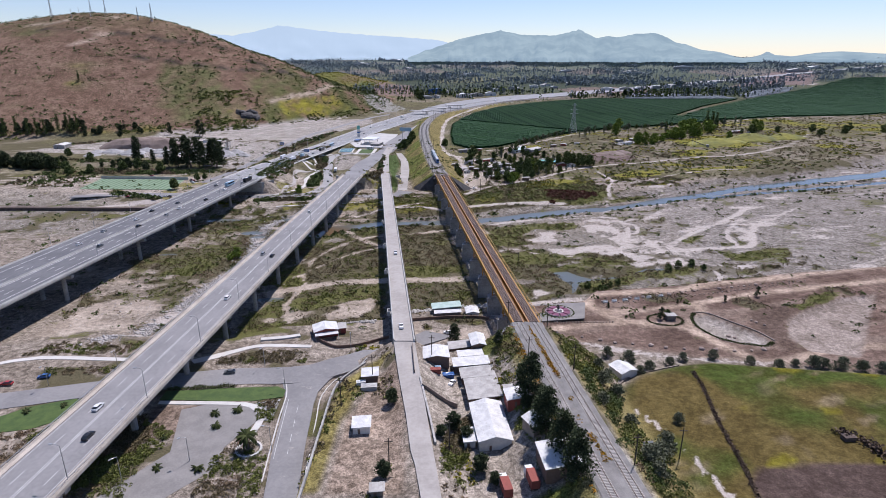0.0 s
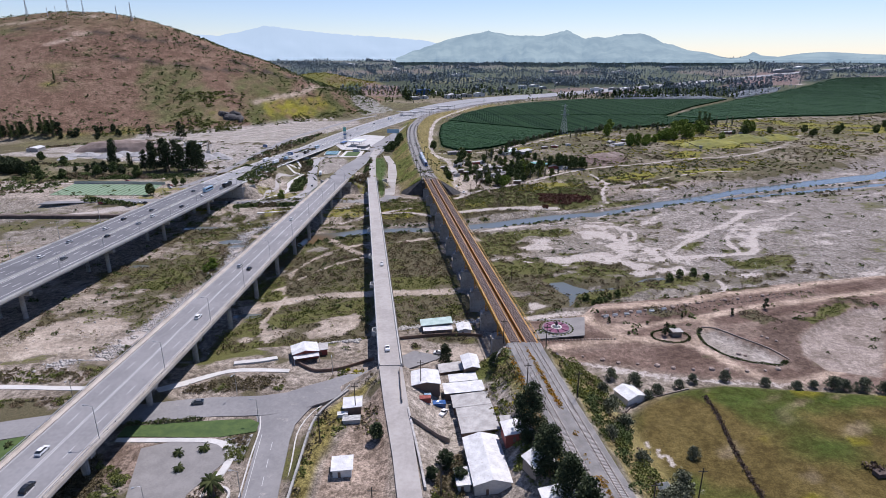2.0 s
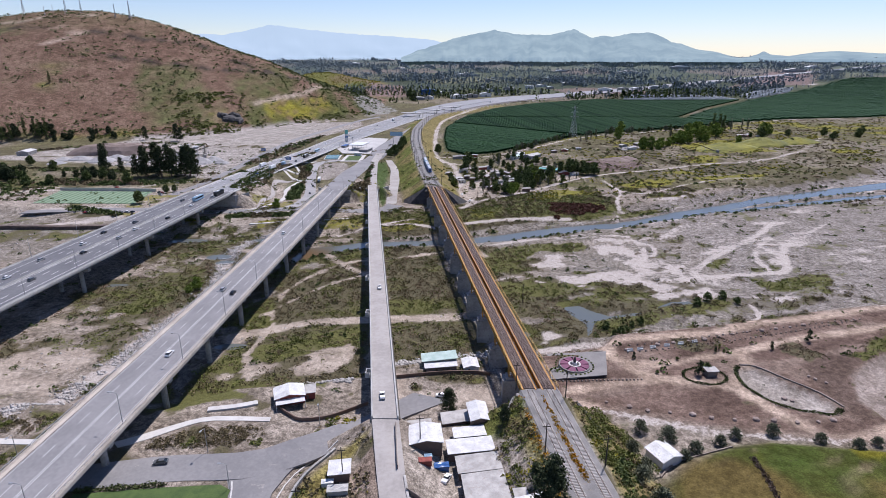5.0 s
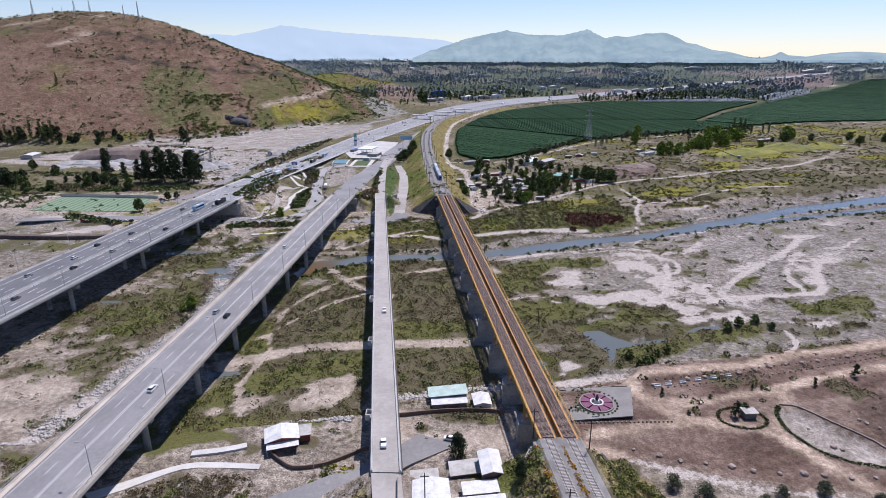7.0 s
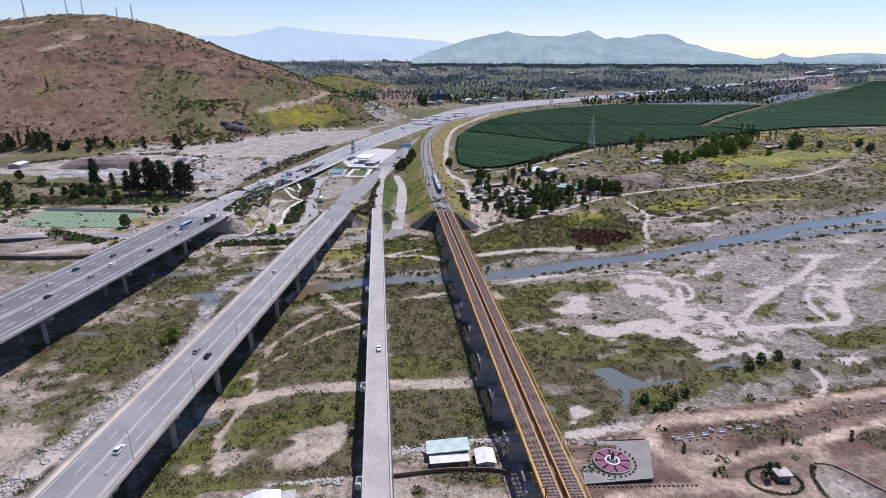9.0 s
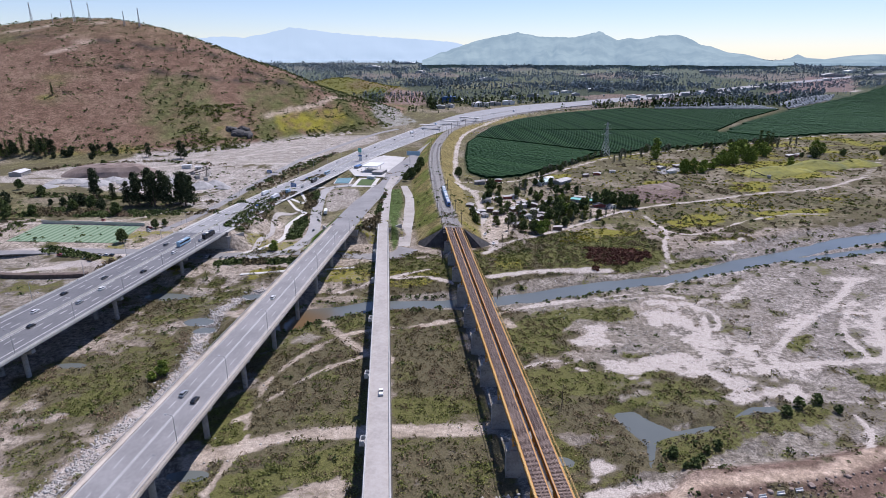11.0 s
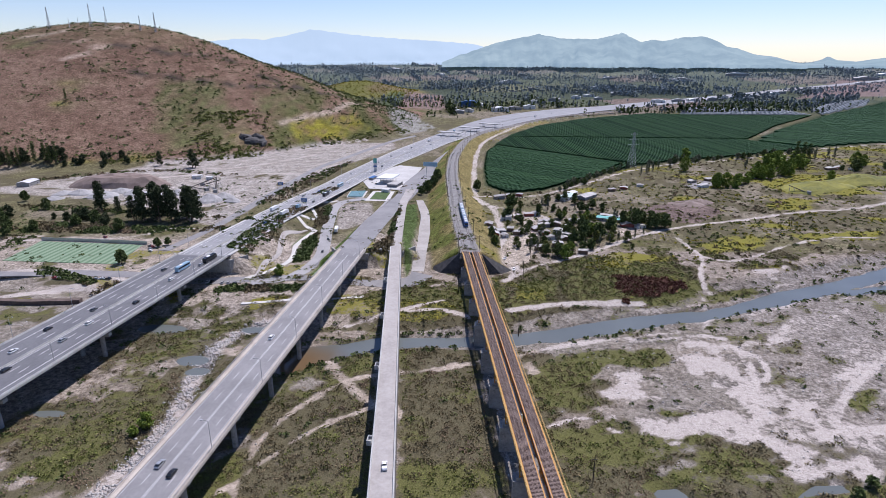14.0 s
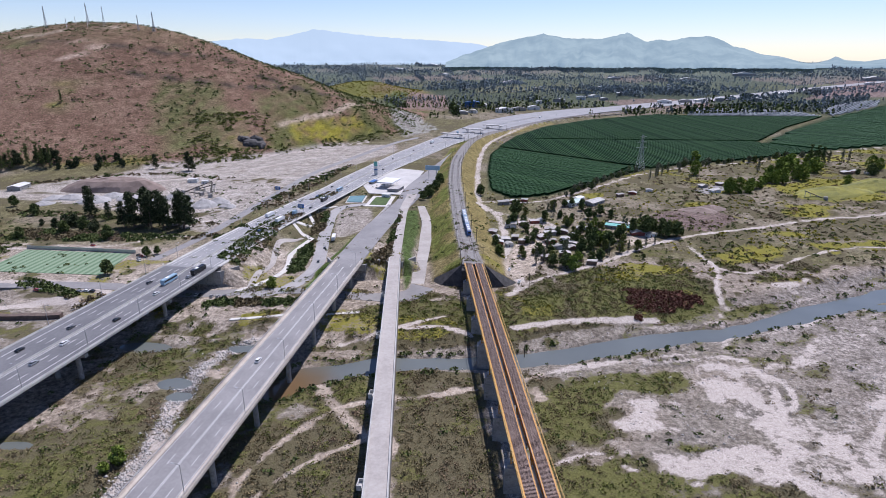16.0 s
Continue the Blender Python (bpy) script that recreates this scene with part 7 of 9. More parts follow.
def wood_pole(height):
    root = tagged(empty("utility_pole", 0, 0, 0), "dark wooden line pole beside the railway", "pole", "railway line poles")
    bm = bmesh.new()
    bm_tube(bm, ((0, 0, -0.5), (0, 0, height)), (0.15, 0.1), 6)
    part("post", bm, M["dark_pole"], root)
    bm = bmesh.new()
    bm_box(bm, -0.9, -0.06, height - 0.9, 0.9, 0.06, height - 0.75)
    part("crossarm", bm, M["dark_pole"], root)
    return root


poles = []
for v in (70, 100, 138, 163):
    for s in (-5.6, 5.6):
        poles.append((rail_c(v + (4 if s < 0 else 0)) + s, v + (4 if s < 0 else 0), 13.3, rH))
for v in list(range(408, 980, 30)):
    xr = np.interp(v, RAIL_FINE[:, 1], RAIL_FINE[:, 0])
    for s in (-5.6, 5.6):
        poles.append((xr + s, v, float(rail_top(v)) - 0.3, rH))
park(wood_pole(7.5), poles)
park(wood_pole(8.5), [at_ground(x, y, h, 0) for x, y, h in ((-22.5, 140, 0), (-29, 128, 0), (-1, 112, 20), (-6.5, 150, 0), (13, 335, 0), (29, 248, 0), (-14, 372, 0), (18, 396, 30), (52, 112, 0), (-14, 104, 0))])


def lattice_mast(height, base, mat, label, category, arms=()):
    root = tagged(empty("lattice_mast", 0, 0, 0), label, category)
    legs = []
    for sx, sy in ((-1, -1), (1, -1), (1, 1), (-1, 1)):
        bm = bmesh.new()
        bm_tube(bm, ((sx * base, sy * base, -0.5), (sx * base * 0.35, sy * base * 0.35, height * 0.6), (sx * base * 0.16, sy * base * 0.16, height)), (0.16, 0.13, 0.1), 4)
        part("leg", bm, mat, root)
    bm = bmesh.new()
    n = 9
    for k in range(n):
        f0, f1 = k / n, (k + 1) / n
        w0 = base * np.interp(f0, (0, 0.6, 1), (1, 0.35, 0.16))
        w1 = base * np.interp(f1, (0, 0.6, 1), (1, 0.35, 0.16))
        c = ((-1, -1), (1, -1), (1, 1), (-1, 1))
        for i in range(4):
            a, b = c[i], c[(i + 1) % 4]
            bm_tube(bm, ((a[0] * w0, a[1] * w0, height * f0), (b[0] * w1, b[1] * w1, height * f1)), 0.09, 3, False)
            bm_tube(bm, ((b[0] * w0, b[1] * w0, height * f0), (a[0] * w1, a[1] * w1, height * f1)), 0.09, 3, False)
    tagged(part("bracing", bm, mat, root), kind="stuff")
    for h, w in arms:
        bm = bmesh.new()
        bm_tube(bm, ((-w, 0, h), (0, 0, h + 0.9), (w, 0, h)), 0.12, 4)
        bm_tube(bm, ((-w, 0, h), (w, 0, h)), 0.12, 4)
        part("arm", bm, mat, root)
    return root


pyl = lattice_mast(34, 3.4, M["galv"], "steel lattice power pylon by the orchard", "pylon", ((22, 6), (27, 5), (32, 4)))
pyl.matrix_basis = pose(141, 702, gz(141, 702), 0, 0, 20)
mast = lattice_mast(24, 1.3, M["galv"], "slim radio mast on the hilltop", "mast", ((21, 1.2),))
spots = ((-600, 912, 1.15), (-566, 905, 0.55), (-540, 912, 1.2), (-520, 915, 1.0), (-470, 910, 0.8), (-452, 915, 1.05), (-562, 918, 0.45), (-690, 915, 0.8))
for i, (x, y, s) in enumerate(spots):
    m = pose(x, y, gz(x, y) - 1.0, 0, 0, 13 * i)
    t = mast if i == 0 else copy_thing(mast, m)
    t.matrix_basis = m
    t.scale = (s, s, s)


# ---- houses ----
def house(x, y, rz, w, l, h, roof, wall, label, pitch=0.35, z=None, kind="gable", doors=1, windows=2, over=0.35, porch=False):
    """A low house, ridge along its own y: walls with door and windows, an overhanging sheet roof with thickness."""
    z = gz(x, y) if z is None else z
    h = h * 0.74
    root = tagged(empty("house", x, y, z, rz), label, "house")
    bm = bmesh.new()
    hw, hl = w / 2, l / 2
    rise = hw * pitch if kind == "gable" else w * pitch * 0.5
    bm_prism(bm, ((-hw, -hl), (hw, -hl), (hw, hl), (-hw, hl)), -1.5, h)
    if kind == "gable":
        for e in (-hl, hl):
            v = [bm.verts.new(p) for p in ((-hw, e, h), (hw, e, h), (0, e, h + rise))]
            bm.faces.new(v)
    part("wall", bm, wall, root)
    bm = bmesh.new()
    o = over
    if kind == "gable":
        prof = ((-hw - o, h - o * pitch), (0, h + rise), (hw + o, h - o * pitch), (hw + o, h - o * pitch + 0.12), (0, h + rise + 0.12), (-hw - o, h - o * pitch + 0.12))
    else:
        prof = ((-hw - o, h + 0.02), (hw + o, h + rise), (hw + o, h + rise + 0.12), (-hw - o, h + 0.14))
    rings = [[bm.verts.new((s, e, u)) for s, u in prof] for e in (-hl - o, hl + o)]
    n = len(prof)
    bm.faces.new(rings[0])
    bm.faces.new(rings[1][::-1])
    for k in range(n):
        bm.faces.new((rings[0][k], rings[1][k], rings[1][(k + 1) % n], rings[0][(k + 1) % n]))
    part("roof", bm, roof, root)
    if doors:
        bm = bmesh.new()
        bm_box(bm, -hw * 0.3 - 0.3, -hl - 0.05, 0, -hw * 0.3 + 0.3, -hl + 0.02, min(1.38, h - 0.1))
        part("door", bm, M["wall_brown"], root)
    for k in range(windows):
        bm = bmesh.new()
        u = -hl + l * (k + 0.5) / windows
        bm_box(bm, hw - 0.02, u - 0.4, 0.65, hw + 0.05, u + 0.4, min(1.35, h - 0.2))
        part("window", bm, M["glass_dark"], root)
        bm = bmesh.new()
        bm_box(bm, -hw - 0.05, u - 0.4, 0.65, -hw + 0.02, u + 0.4, min(1.35, h - 0.2))
        part("window", bm, M["glass_dark"], root)
    if porch:
        bm = bmesh.new()
        bm_box(bm, -hw, -hl - 2.4, h - 0.5, hw, -hl - 0.02, h - 0.38)
        for s in (-hw + 0.1, hw - 0.1):
            bm_box(bm, s - 0.07, -hl - 2.35, -0.5, s + 0.07, -hl - 2.2, h - 0.5)
        part("porch", bm, roof, root)
    return root


VH = 6.6
house(9.0, 122.2, VH, 7.8, 15.6, 3.7, M["roof_white"], M["wall_white"], "long white-roofed hall with a pale gable front", pitch=0.3, windows=4)
house(3.6, 117.6, VH, 2.6, 5.0, 2.5, M["roof_white"], M["wall_white"], "white lean-to along the hall", pitch=0.12, kind="lean", windows=1)
house(16.2, 128.3, VH, 5.8, 4.8, 2.7, M["roof_white"], M["wall_red"], "small red-walled house with a white roof", kind="lean")
house(19.8, 116.3, VH + 20, 5.4, 4.8, 2.4, M["roof_white"], M["timber"], "open shed with a bright white sheet roof", windows=0)
house(22.5, 102.5, VH, 8.0, 8.4, 2.9, M["roof_white"], M["wall_brown"], "brown-walled workshop with a stained white roof", kind="lean")
house(7.8, 137.2, VH, 8.6, 9.8, 3.3, M["roof_grey"], M["wall_brown"], "sprawling shack under patched grey sheets", pitch=0.16, kind="lean")
house(7.3, 145.9, VH, 10.6, 5.2, 2.6, M["roof_grey"], M["wall_brown"], "low shack with a mended pale roof", pitch=0.14, kind="lean")
house(-5.4, 152.6, VH, 7.2, 6.6, 3.2, M["roof_white"], M["wall_brown"], "dark-walled house with a white sheet roof", pitch=0.2)
house(5.6, 151.9, VH, 11.6, 4.6, 3.1, M["roof_white"], M["wall_brown"], "wide low house with a long white roof", pitch=0.08, kind="lean")
house(5.2, 157.6, VH, 7.8, 3.4, 2.5, M["roof_white"], M["wall_grey"], "narrow store under white sheets", pitch=0.1, kind="lean")
house(1.6, 165.4, VH, 6.4, 4.4, 2.5, M["roof_grey"], M["wall_brown"], "brown house wing with a pale roof", pitch=0.2, kind="lean")
house(7.4, 164.2, VH, 4.4, 7.4, 2.75, M["roof_white"], M["wall_brown"], "gabled house wing with a pale roof", pitch=0.3)
house(-7.5, 164.5, VH, 5.8, 3.2, 2.5, M["roof_grey"], M["timber"], "timber hut with a buckled roof", pitch=0.12, kind="lean")
house(14.4, 133.2, VH, 2.2, 2.2, 2.2, M["roof_grey"], M["wall_grey"], "tiny grey watchman's hut", pitch=0.1, kind="lean", windows=1)
house(-3.0, 199.3, VH, 10.4, 4.6, 3.0, M["roof_green"], M["wall_grey"], "riverside bar with a pale green roof", pitch=0.12, kind="lean", windows=3, z=1.9)
house(-2.4, 195.2, VH, 9.4, 2.6, 2.3, M["roof_white"], M["timber"], "open terrace under a white sheet roof", pitch=0.06, kind="lean", windows=0, z=1.9)
house(6.6, 196.3, VH, 4.4, 5.2, 2.6, M["roof_white"], M["wall_white"], "white boxy annex with a gabled roof", pitch=0.25, z=1.9)
house(-23.4, 141.5, VH, 4.2, 4.2, 2.8, M["roof_white"], M["wall_brown"], "brown cabin with a white sheet roof", pitch=0.1, kind="lean")
house(-22.3, 118.8, VH, 4.0, 4.2, 2.6, M["roof_white"], M["wall_white"], "square white store with a flat roof", pitch=0.04, kind="lean", windows=1)
house(-15.8, 97.2, VH, 2.6, 2.2, 2.0, M["roof_grey"], M["timber"], "small plank kiosk by the street", pitch=0.06, kind="lean", windows=0)
house(-43.5, 175.8, VH + 12, 7.6, 5.6, 3.2, M["roof_white"], M["wall_red"], "dark red kiosk house with a big white roof", pitch=0.22, porch=True)
house(-38.6, 178.0, VH + 6, 3.0, 4.0, 2.6, M["roof_grey"], M["wall_red"], "grey-roofed lean-to beside the kiosk", pitch=0.1, kind="lean", windows=1)
house(50.3, 152.5, 24, 5.6, 5.6, 2.8, M["roof_white"], M["wall_white"], "white marquee tent among the trees", pitch=0.3, doors=0, windows=0)


def tarp(x, y, z, w, l, mat, label):
    rng = random.Random(int(x * 7 + y))
    bm = bmesh.new()
    g = [[bm.verts.new((-w / 2 + w * i / 4, -l / 2 + l * j / 4, 1.1 + rng.uniform(-0.15, 0.25) * (0 < i < 4) * (0 < j < 4))) for i in range(5)] for j in range(5)]
    for j in range(4):
        for i in range(4):
            bm.faces.new((g[j][i], g[j][i + 1], g[j + 1][i + 1], g[j + 1][i]))
    bm_box(bm, -w / 2 + 0.1, -l / 2 + 0.1, -0.4, w / 2 - 0.1, l / 2 - 0.1, 0.95)
    ob = part("tarpaulin_stack", bm, mat, None)
    ob.matrix_basis = pose(x, y, z, 0, 0, VH)
    return tagged(ob, label, "tarpaulin")


tarp(-1.6, 146.4, gz(-1.6, 146.4), 3.4, 1.8, M["c_blue"], "goods under a bright blue tarpaulin")
tarp(-4.6, 147.2, gz(-4.6, 147.2), 1.8, 1.2, M["c_sky"], "goods under a pale blue tarpaulin")
tarp(-5.2, 145.4, gz(-5.2, 145.4), 3.0, 1.6, M["wall_red"], "stacked red crates by a yard wall")
tarp(-23, 136.5, gz(-23, 136.5), 4.4, 2.2, M["concrete"], "heap of broken pale slabs in a yard")
tarp(-25.5, 138.5, gz(-25.5, 138.5), 2.6, 1.4, M["wall_white"], "pale rubble pile beside a cabin")
tarp(95.5, 120, gz(95.5, 120), 3.0, 2.0, M["soil"], "dark rubble heap in the field")


def wall_line(pts, h, t, mat, label, category="wall", name="garden_wall", base=None):
    bm = bmesh.new()
    c = curve(pts, 3.0)
    z = ground_z(c[:, 0], c[:, 1])
    sweep(bm, np.column_stack([c, z if base is None else np.full(len(c), base)]), rect(-t / 2, -0.8, t / 2, h))
    return tagged(part(name, bm, mat, None), label, category)


wall_line(((-17.5, 189), (-12, 190.5), (-2, 192.3), (8, 192.6), (12.5, 191.5)), 1.1, 0.25, M["wall_brown"], "brown wall closing the riverside yard")
wall_line(((-48, 176), (-45, 171), (-41, 167.6), (-38, 166), (-33, 167), (-29, 169), (-22, 175)), 1.0, 0.3, M["wall_brown"], "curved dark wall round the kiosk yard")
wall_line(((-31.5, 92), (-31.8, 105), (-32.2, 120), (-32.0, 138), (-26, 150)), 1.0, 0.5, M["concrete_old"], "low retaining wall along the lot", base=7.2)
wall_line(((-63.5, 169.5), (-57, 171), (-51.5, 173.3)), 0.5, 1.8, M["path"], "long raised pale concrete slab")
wall_line(((-4.2, 112), (-5.6, 120), (-7.6, 130), (-9.2, 138)), 0.6, 0.5, M["rock"], "row of whitewashed stones along the street")
wall_line(((-10.8, 140), (-12.0, 150), (-12.6, 157)), 1.3, 0.2, M["timber"], "weathered plank fence beside the street", "fence", "plank_fence")
wall_line(((1, 131.5), (-4, 132.5), (-8.5, 134)), 1.2, 0.12, M["timber"], "rough yard gate and fence", "fence", "plank_fence")
wall_line(((24, 178.5), (27, 172), (30, 166), (33, 160), (35, 154)), 0.5, 0.7, M["dark_stone"], "dark stone edging at the foot of the bank")
# white-edged steps of stones down the near rail bank
for k in range(22):
    f = k / 21
    x, y = 13.0 + 5.0 * f, 158.5 + 8.0 * f
    if k == 0:
        bm = bmesh.new()
        bmesh.ops.create_icosphere(bm, subdivisions=1, radius=0.42)
        stone0 = part("edging_stone", bm, M["rock"], None)
        tagged(stone0, "white-painted edging stone on the bank", "stone", "white edging stones")
        stone0.matrix_basis = pose(x, y, gz(x, y) + 0.15)
    else:
        copy_thing(stone0, pose(x, y, gz(x, y) + 0.15, 10 * k, 0, 33 * k))


# ---- boulders ----
def boulder(seed, size):
    rng = random.Random(seed)
    bm = bmesh.new()
    bmesh.ops.create_icosphere(bm, subdivisions=2, radius=size)
    for v in bm.verts:
        k = 1 + 0.35 * (noise.noise(v.co * (1.6 / size) + Vector((seed, 0, 0))))
        v.co = Vector((v.co.x * k * 1.2, v.co.y * k, v.co.z * k * 0.72))
    return bm


b0 = tagged(part("boulder", boulder(3, 0.75), M["brown_rock"], None), "brown boulder lining the dirt road", "boulder", "boulders along the dirt road")
spots = [(43 + 5.2 * k + 0.5 * math.sin(k * 2.1), 175.2 - 1.75 * k + 0.06 * k * k * 1.6 + 0.4 * math.cos(k * 1.7)) for k in range(12)]
spots += [(57 + 5.6 * k, 205.2 + 1.55 * k + 0.4 * math.sin(k)) for k in range(13)]
spots += [(31, 206.2), (36, 206.6), (41, 206.9)]
for i, (x, y) in enumerate(spots):
    m = pose(x, y, gz(x, y) + 0.2, 0, 0, 47 * i)
    t = b0 if i == 0 else copy_thing(b0, m)
    t.matrix_basis = m
    s = 0.6 + 0.6 * ((i * 37) % 10) / 10
    t.scale = (s, s, s)


def cobbles(name, label, xs, ys, sizes, mat, seed):
    """Loose stones that nobody could count."""
    rng = np.random.default_rng(seed)
    z = ground_z(xs, ys)
    base = np.array(((1, 0, 0), (-1, 0, 0), (0, 1, 0), (0, -1, 0), (0, 0, 0.8), (0, 0, -0.6)), float)
    tri = np.array(((4, 0, 2), (4, 2, 1), (4, 1, 3), (4, 3, 0), (5, 2, 0), (5, 1, 2), (5, 3, 1), (5, 0, 3)))
    n = len(xs)
    jit = base[None] * rng.uniform(0.6, 1.3, (n, 6, 1)) + rng.normal(0, 0.18, (n, 6, 3))
    v = jit * np.asarray(sizes)[:, None, None]
    v[:, :, 0] += xs[:, None]
    v[:, :, 1] += ys[:, None]
    v[:, :, 2] += z[:, None] + 0.1 * np.asarray(sizes)[:, None]
    f = (tri[None] + 6 * np.arange(n)[:, None, None]).reshape(-1, 3)
    me = bpy.data.meshes.new(name)
    me.vertices.add(6 * n)
    me.vertices.foreach_set("co", v.ravel())
    me.loops.add(f.size)
    me.loops.foreach_set("vertex_index", f.ravel())
    me.polygons.add(len(f))
    me.polygons.foreach_set("loop_start", np.arange(0, f.size, 3))
    me.update(calc_edges=True)
    me.materials.append(mat)
    return tagged(new(name, me), label, "stones", kind="stuff")


def spread_stones():
    rng = np.random.default_rng(81)
    line = curve(ROCK_STREAM, 1.0)
    k = rng.integers(0, len(line), 5200)
    x, y = line[k, 0] + rng.normal(0, 2.3, len(k)), line[k, 1] + rng.normal(0, 1.8, len(k))
    ok = vnoise(x, y, 6, 83) > 0.36
    x, y = x[ok], y[ok]
    cobbles("river_stones", "pale stones in the dry stream", x, y, 0.14 + 0.5 * rng.uniform(0, 1, len(x)) ** 2, M["rock"], 1)
    x, y = scatter(26000, (-330, 330, 180, 470), lambda a, b: 0.5 * (cover(a, b)[0] < 0.3) * (water_depth(a, b) < 0) * smooth(vnoise(a, b, 30, 91), 0.45, 0.6) * (b > table(a, NEAR_BANK)) * (b < table(a, FAR_BANK) + 10), 92)
    cobbles("gravel_stones", "loose grey stones over the gravel bars", x, y, rng.uniform(0.15, 0.5, len(x)), M["rock"], 2)
    x = rng.uniform(-18, 13, 700)
    y = 199 + (x + 18) * 0.22 + rng.normal(0, 1.0, 700) + 2.0
    cobbles("rock_armour", "grey rock armour below the riverside yard", x, y, rng.uniform(0.3, 0.8, 700), M["rock"], 3)
    x = rng.uniform(-46, -28, 300)
    y = 186.5 + rng.normal(0, 0.8, 300)
    cobbles("rock_armour", "grey rocks on the bank edge", x, y, rng.uniform(0.3, 0.7, 300), M["rock"], 4)


spread_stones()


def hedge_row(pts, width, height, label, seed, name="hedge", mat=None, category="hedge"):
    """A low rough hedge of leaves along a line."""
    rng = np.random.default_rng(seed)
    c = curve(pts, 0.12)
    k = rng.integers(0, len(c), len(c) * 5)
    q = c[k] + rng.normal(0, width * 0.3, (len(k), 2))
    z = ground_z(q[:, 0], q[:, 1]) + height * rng.uniform(0.0, 1.0, len(k)) * (0.75 + 0.4 * np.sin(k * 0.11))
    me = leaf_quads(name, np.column_stack([q, z]), rng.uniform(0.10, 0.24, len(k)) * (0.6 + 0.5 * width), mat or M["hedge"], seed)
    return tagged(new(name, me), label, category)


# ---- riverside square ----
def square():
    patch("pavement", ((31.5, 204), (50, 203.5), (46.5, 188.5), (29.8, 186.5)), 0.55, M["paving"], "grey paved riverside square", "pavement")
    z = gz(38, 194) + 0.62
    root = tagged(empty("flower_roundel", 38.2, 194.6, z), "round flower bed with magenta flowers and a white centre", "flower bed")
    for i in range(8):
        a0, a1 = 2 * math.pi * i / 8 + 0.07, 2 * math.pi * (i + 1) / 8 - 0.07
        bm = bmesh.new()
        outer = [(4.3 * math.cos(a0 + (a1 - a0) * k / 5), 4.3 * math.sin(a0 + (a1 - a0) * k / 5)) for k in range(6)]
        inner = [(1.9 * math.cos(a1 + (a0 - a1) * k / 5), 1.9 * math.sin(a1 + (a0 - a1) * k / 5)) for k in range(6)]
        bm_prism(bm, outer + inner, -0.1, 0.35)
        part("bed", bm, M["flowers"], root)
    for r, w, h, mat in ((4.55, 0.18, 0.3, M["paving"]), (1.65, 0.22, 0.5, M["path"])):
        bm = bmesh.new()
        n = 32
        ring = []
        for k in range(n):
            c, s = math.cos(2 * math.pi * k / n), math.sin(2 * math.pi * k / n)
            ring.append([bm.verts.new((c * q, s * q, u)) for q, u in ((r - w, -0.2), (r + w, -0.2), (r + w, h), (r - w, h))])
        for k in range(n):
            for j in range(4):
                bm.faces.new((ring[k][j], ring[(k + 1) % n][j], ring[(k + 1) % n][(j + 1) % 4], ring[k][(j + 1) % 4]))
        part("kerb_ring", bm, mat, root)
    bm = bmesh.new()
    bm_tube(bm, ((0, 0, 0), (0, 0, 1.0)), (0.9, 0.7), 10)
    part("pedestal", bm, M["wall_white"], root)
    bm = bmesh.new()
    bm_tube(bm, ((0, 0, 1.0), (0, 0, 1.6), (0, 0, 2.4), (0, 0, 2.8)), (0.4, 0.5, 0.3, 0.15), 8)
    st = part("statue", bm, M["dark_stone"], None)
    st.matrix_basis = pose(38.2, 194.6, z)
    tagged(st, "dark stone statue on a white pedestal", "statue")
    for i in range(26):
        a = 2 * math.pi * i / 26
        x, y = 38.2 + 5.6 * math.cos(a), 194.6 + 5.6 * math.sin(a)
        m = pose(x, y, z + 0.12, 0, 0, 40 * i)
        if i == 0:
            bm = bmesh.new()
            bmesh.ops.create_icosphere(bm, subdivisions=1, radius=0.36)
            for v in bm.verts:
                v.co.z *= 0.8
            tub = tagged(part("clipped_bush", bm, M["hedge"], None), "small dark clipped bush round the flower bed", "bush", "bushes round the flower bed")
            tub.matrix_basis = m
        else:
            copy_thing(tub, m)
    bm = bmesh.new()
    bm_box(bm, -1.0, -0.25, 0.0, 1.0, 0.25, 0.45)
    bm_box(bm, -1.0, 0.15, 0.45, 1.0, 0.25, 0.9)
    bench = tagged(part("bench", bm, M["wall_white"], None), "white concrete bench on the promenade", "bench", "white benches")
    bl = ((36.5, 188.0, 5), (58, 204.5, 12), (61.5, 205.4, 12), (66, 206.6, 12), (71, 208.0, 12), (76, 209.3, 12), (81, 210.6, 12))
    for i, (x, y, h) in enumerate(bl):
        m = pose(x, y, gz(x, y), 0, 0, h)
        t = bench if i == 0 else copy_thing(bench, m)
        t.matrix_basis = m


square()
wall_line(((30, 205.4), (40, 206.4), (49.5, 205.2)), 0.5, 0.4, M["timber"], "low planted kerb behind the square", "wall")
# garden island, hut and the empty basin
hedge_row([(75.5 + 6.2 * math.cos(a), 189.5 + 4.6 * math.sin(a)) for a in np.linspace(0, 2 * math.pi, 18)], 0.8, 0.5, "low planted ring round the garden hut", 501, "ring_hedge")
house(77.6, 190.5, 4, 3.0, 2.4, 2.3, M["roof_grey"], M["timber"], "open garden hut with a plank roof", pitch=0.05, kind="lean", windows=0, doors=0)
plant(tree("tree", "small dark conifer beside the garden hut", 4.5, 1.3, 0.4, M["tree_dark"], 431, "tall", 24, 18), ((74.2, 190.6, 1.0), (57.8, 199.8, 0.5), (85, 204, 0.4), (104, 206, 0.6), (119, 212, 0.9)), 4)
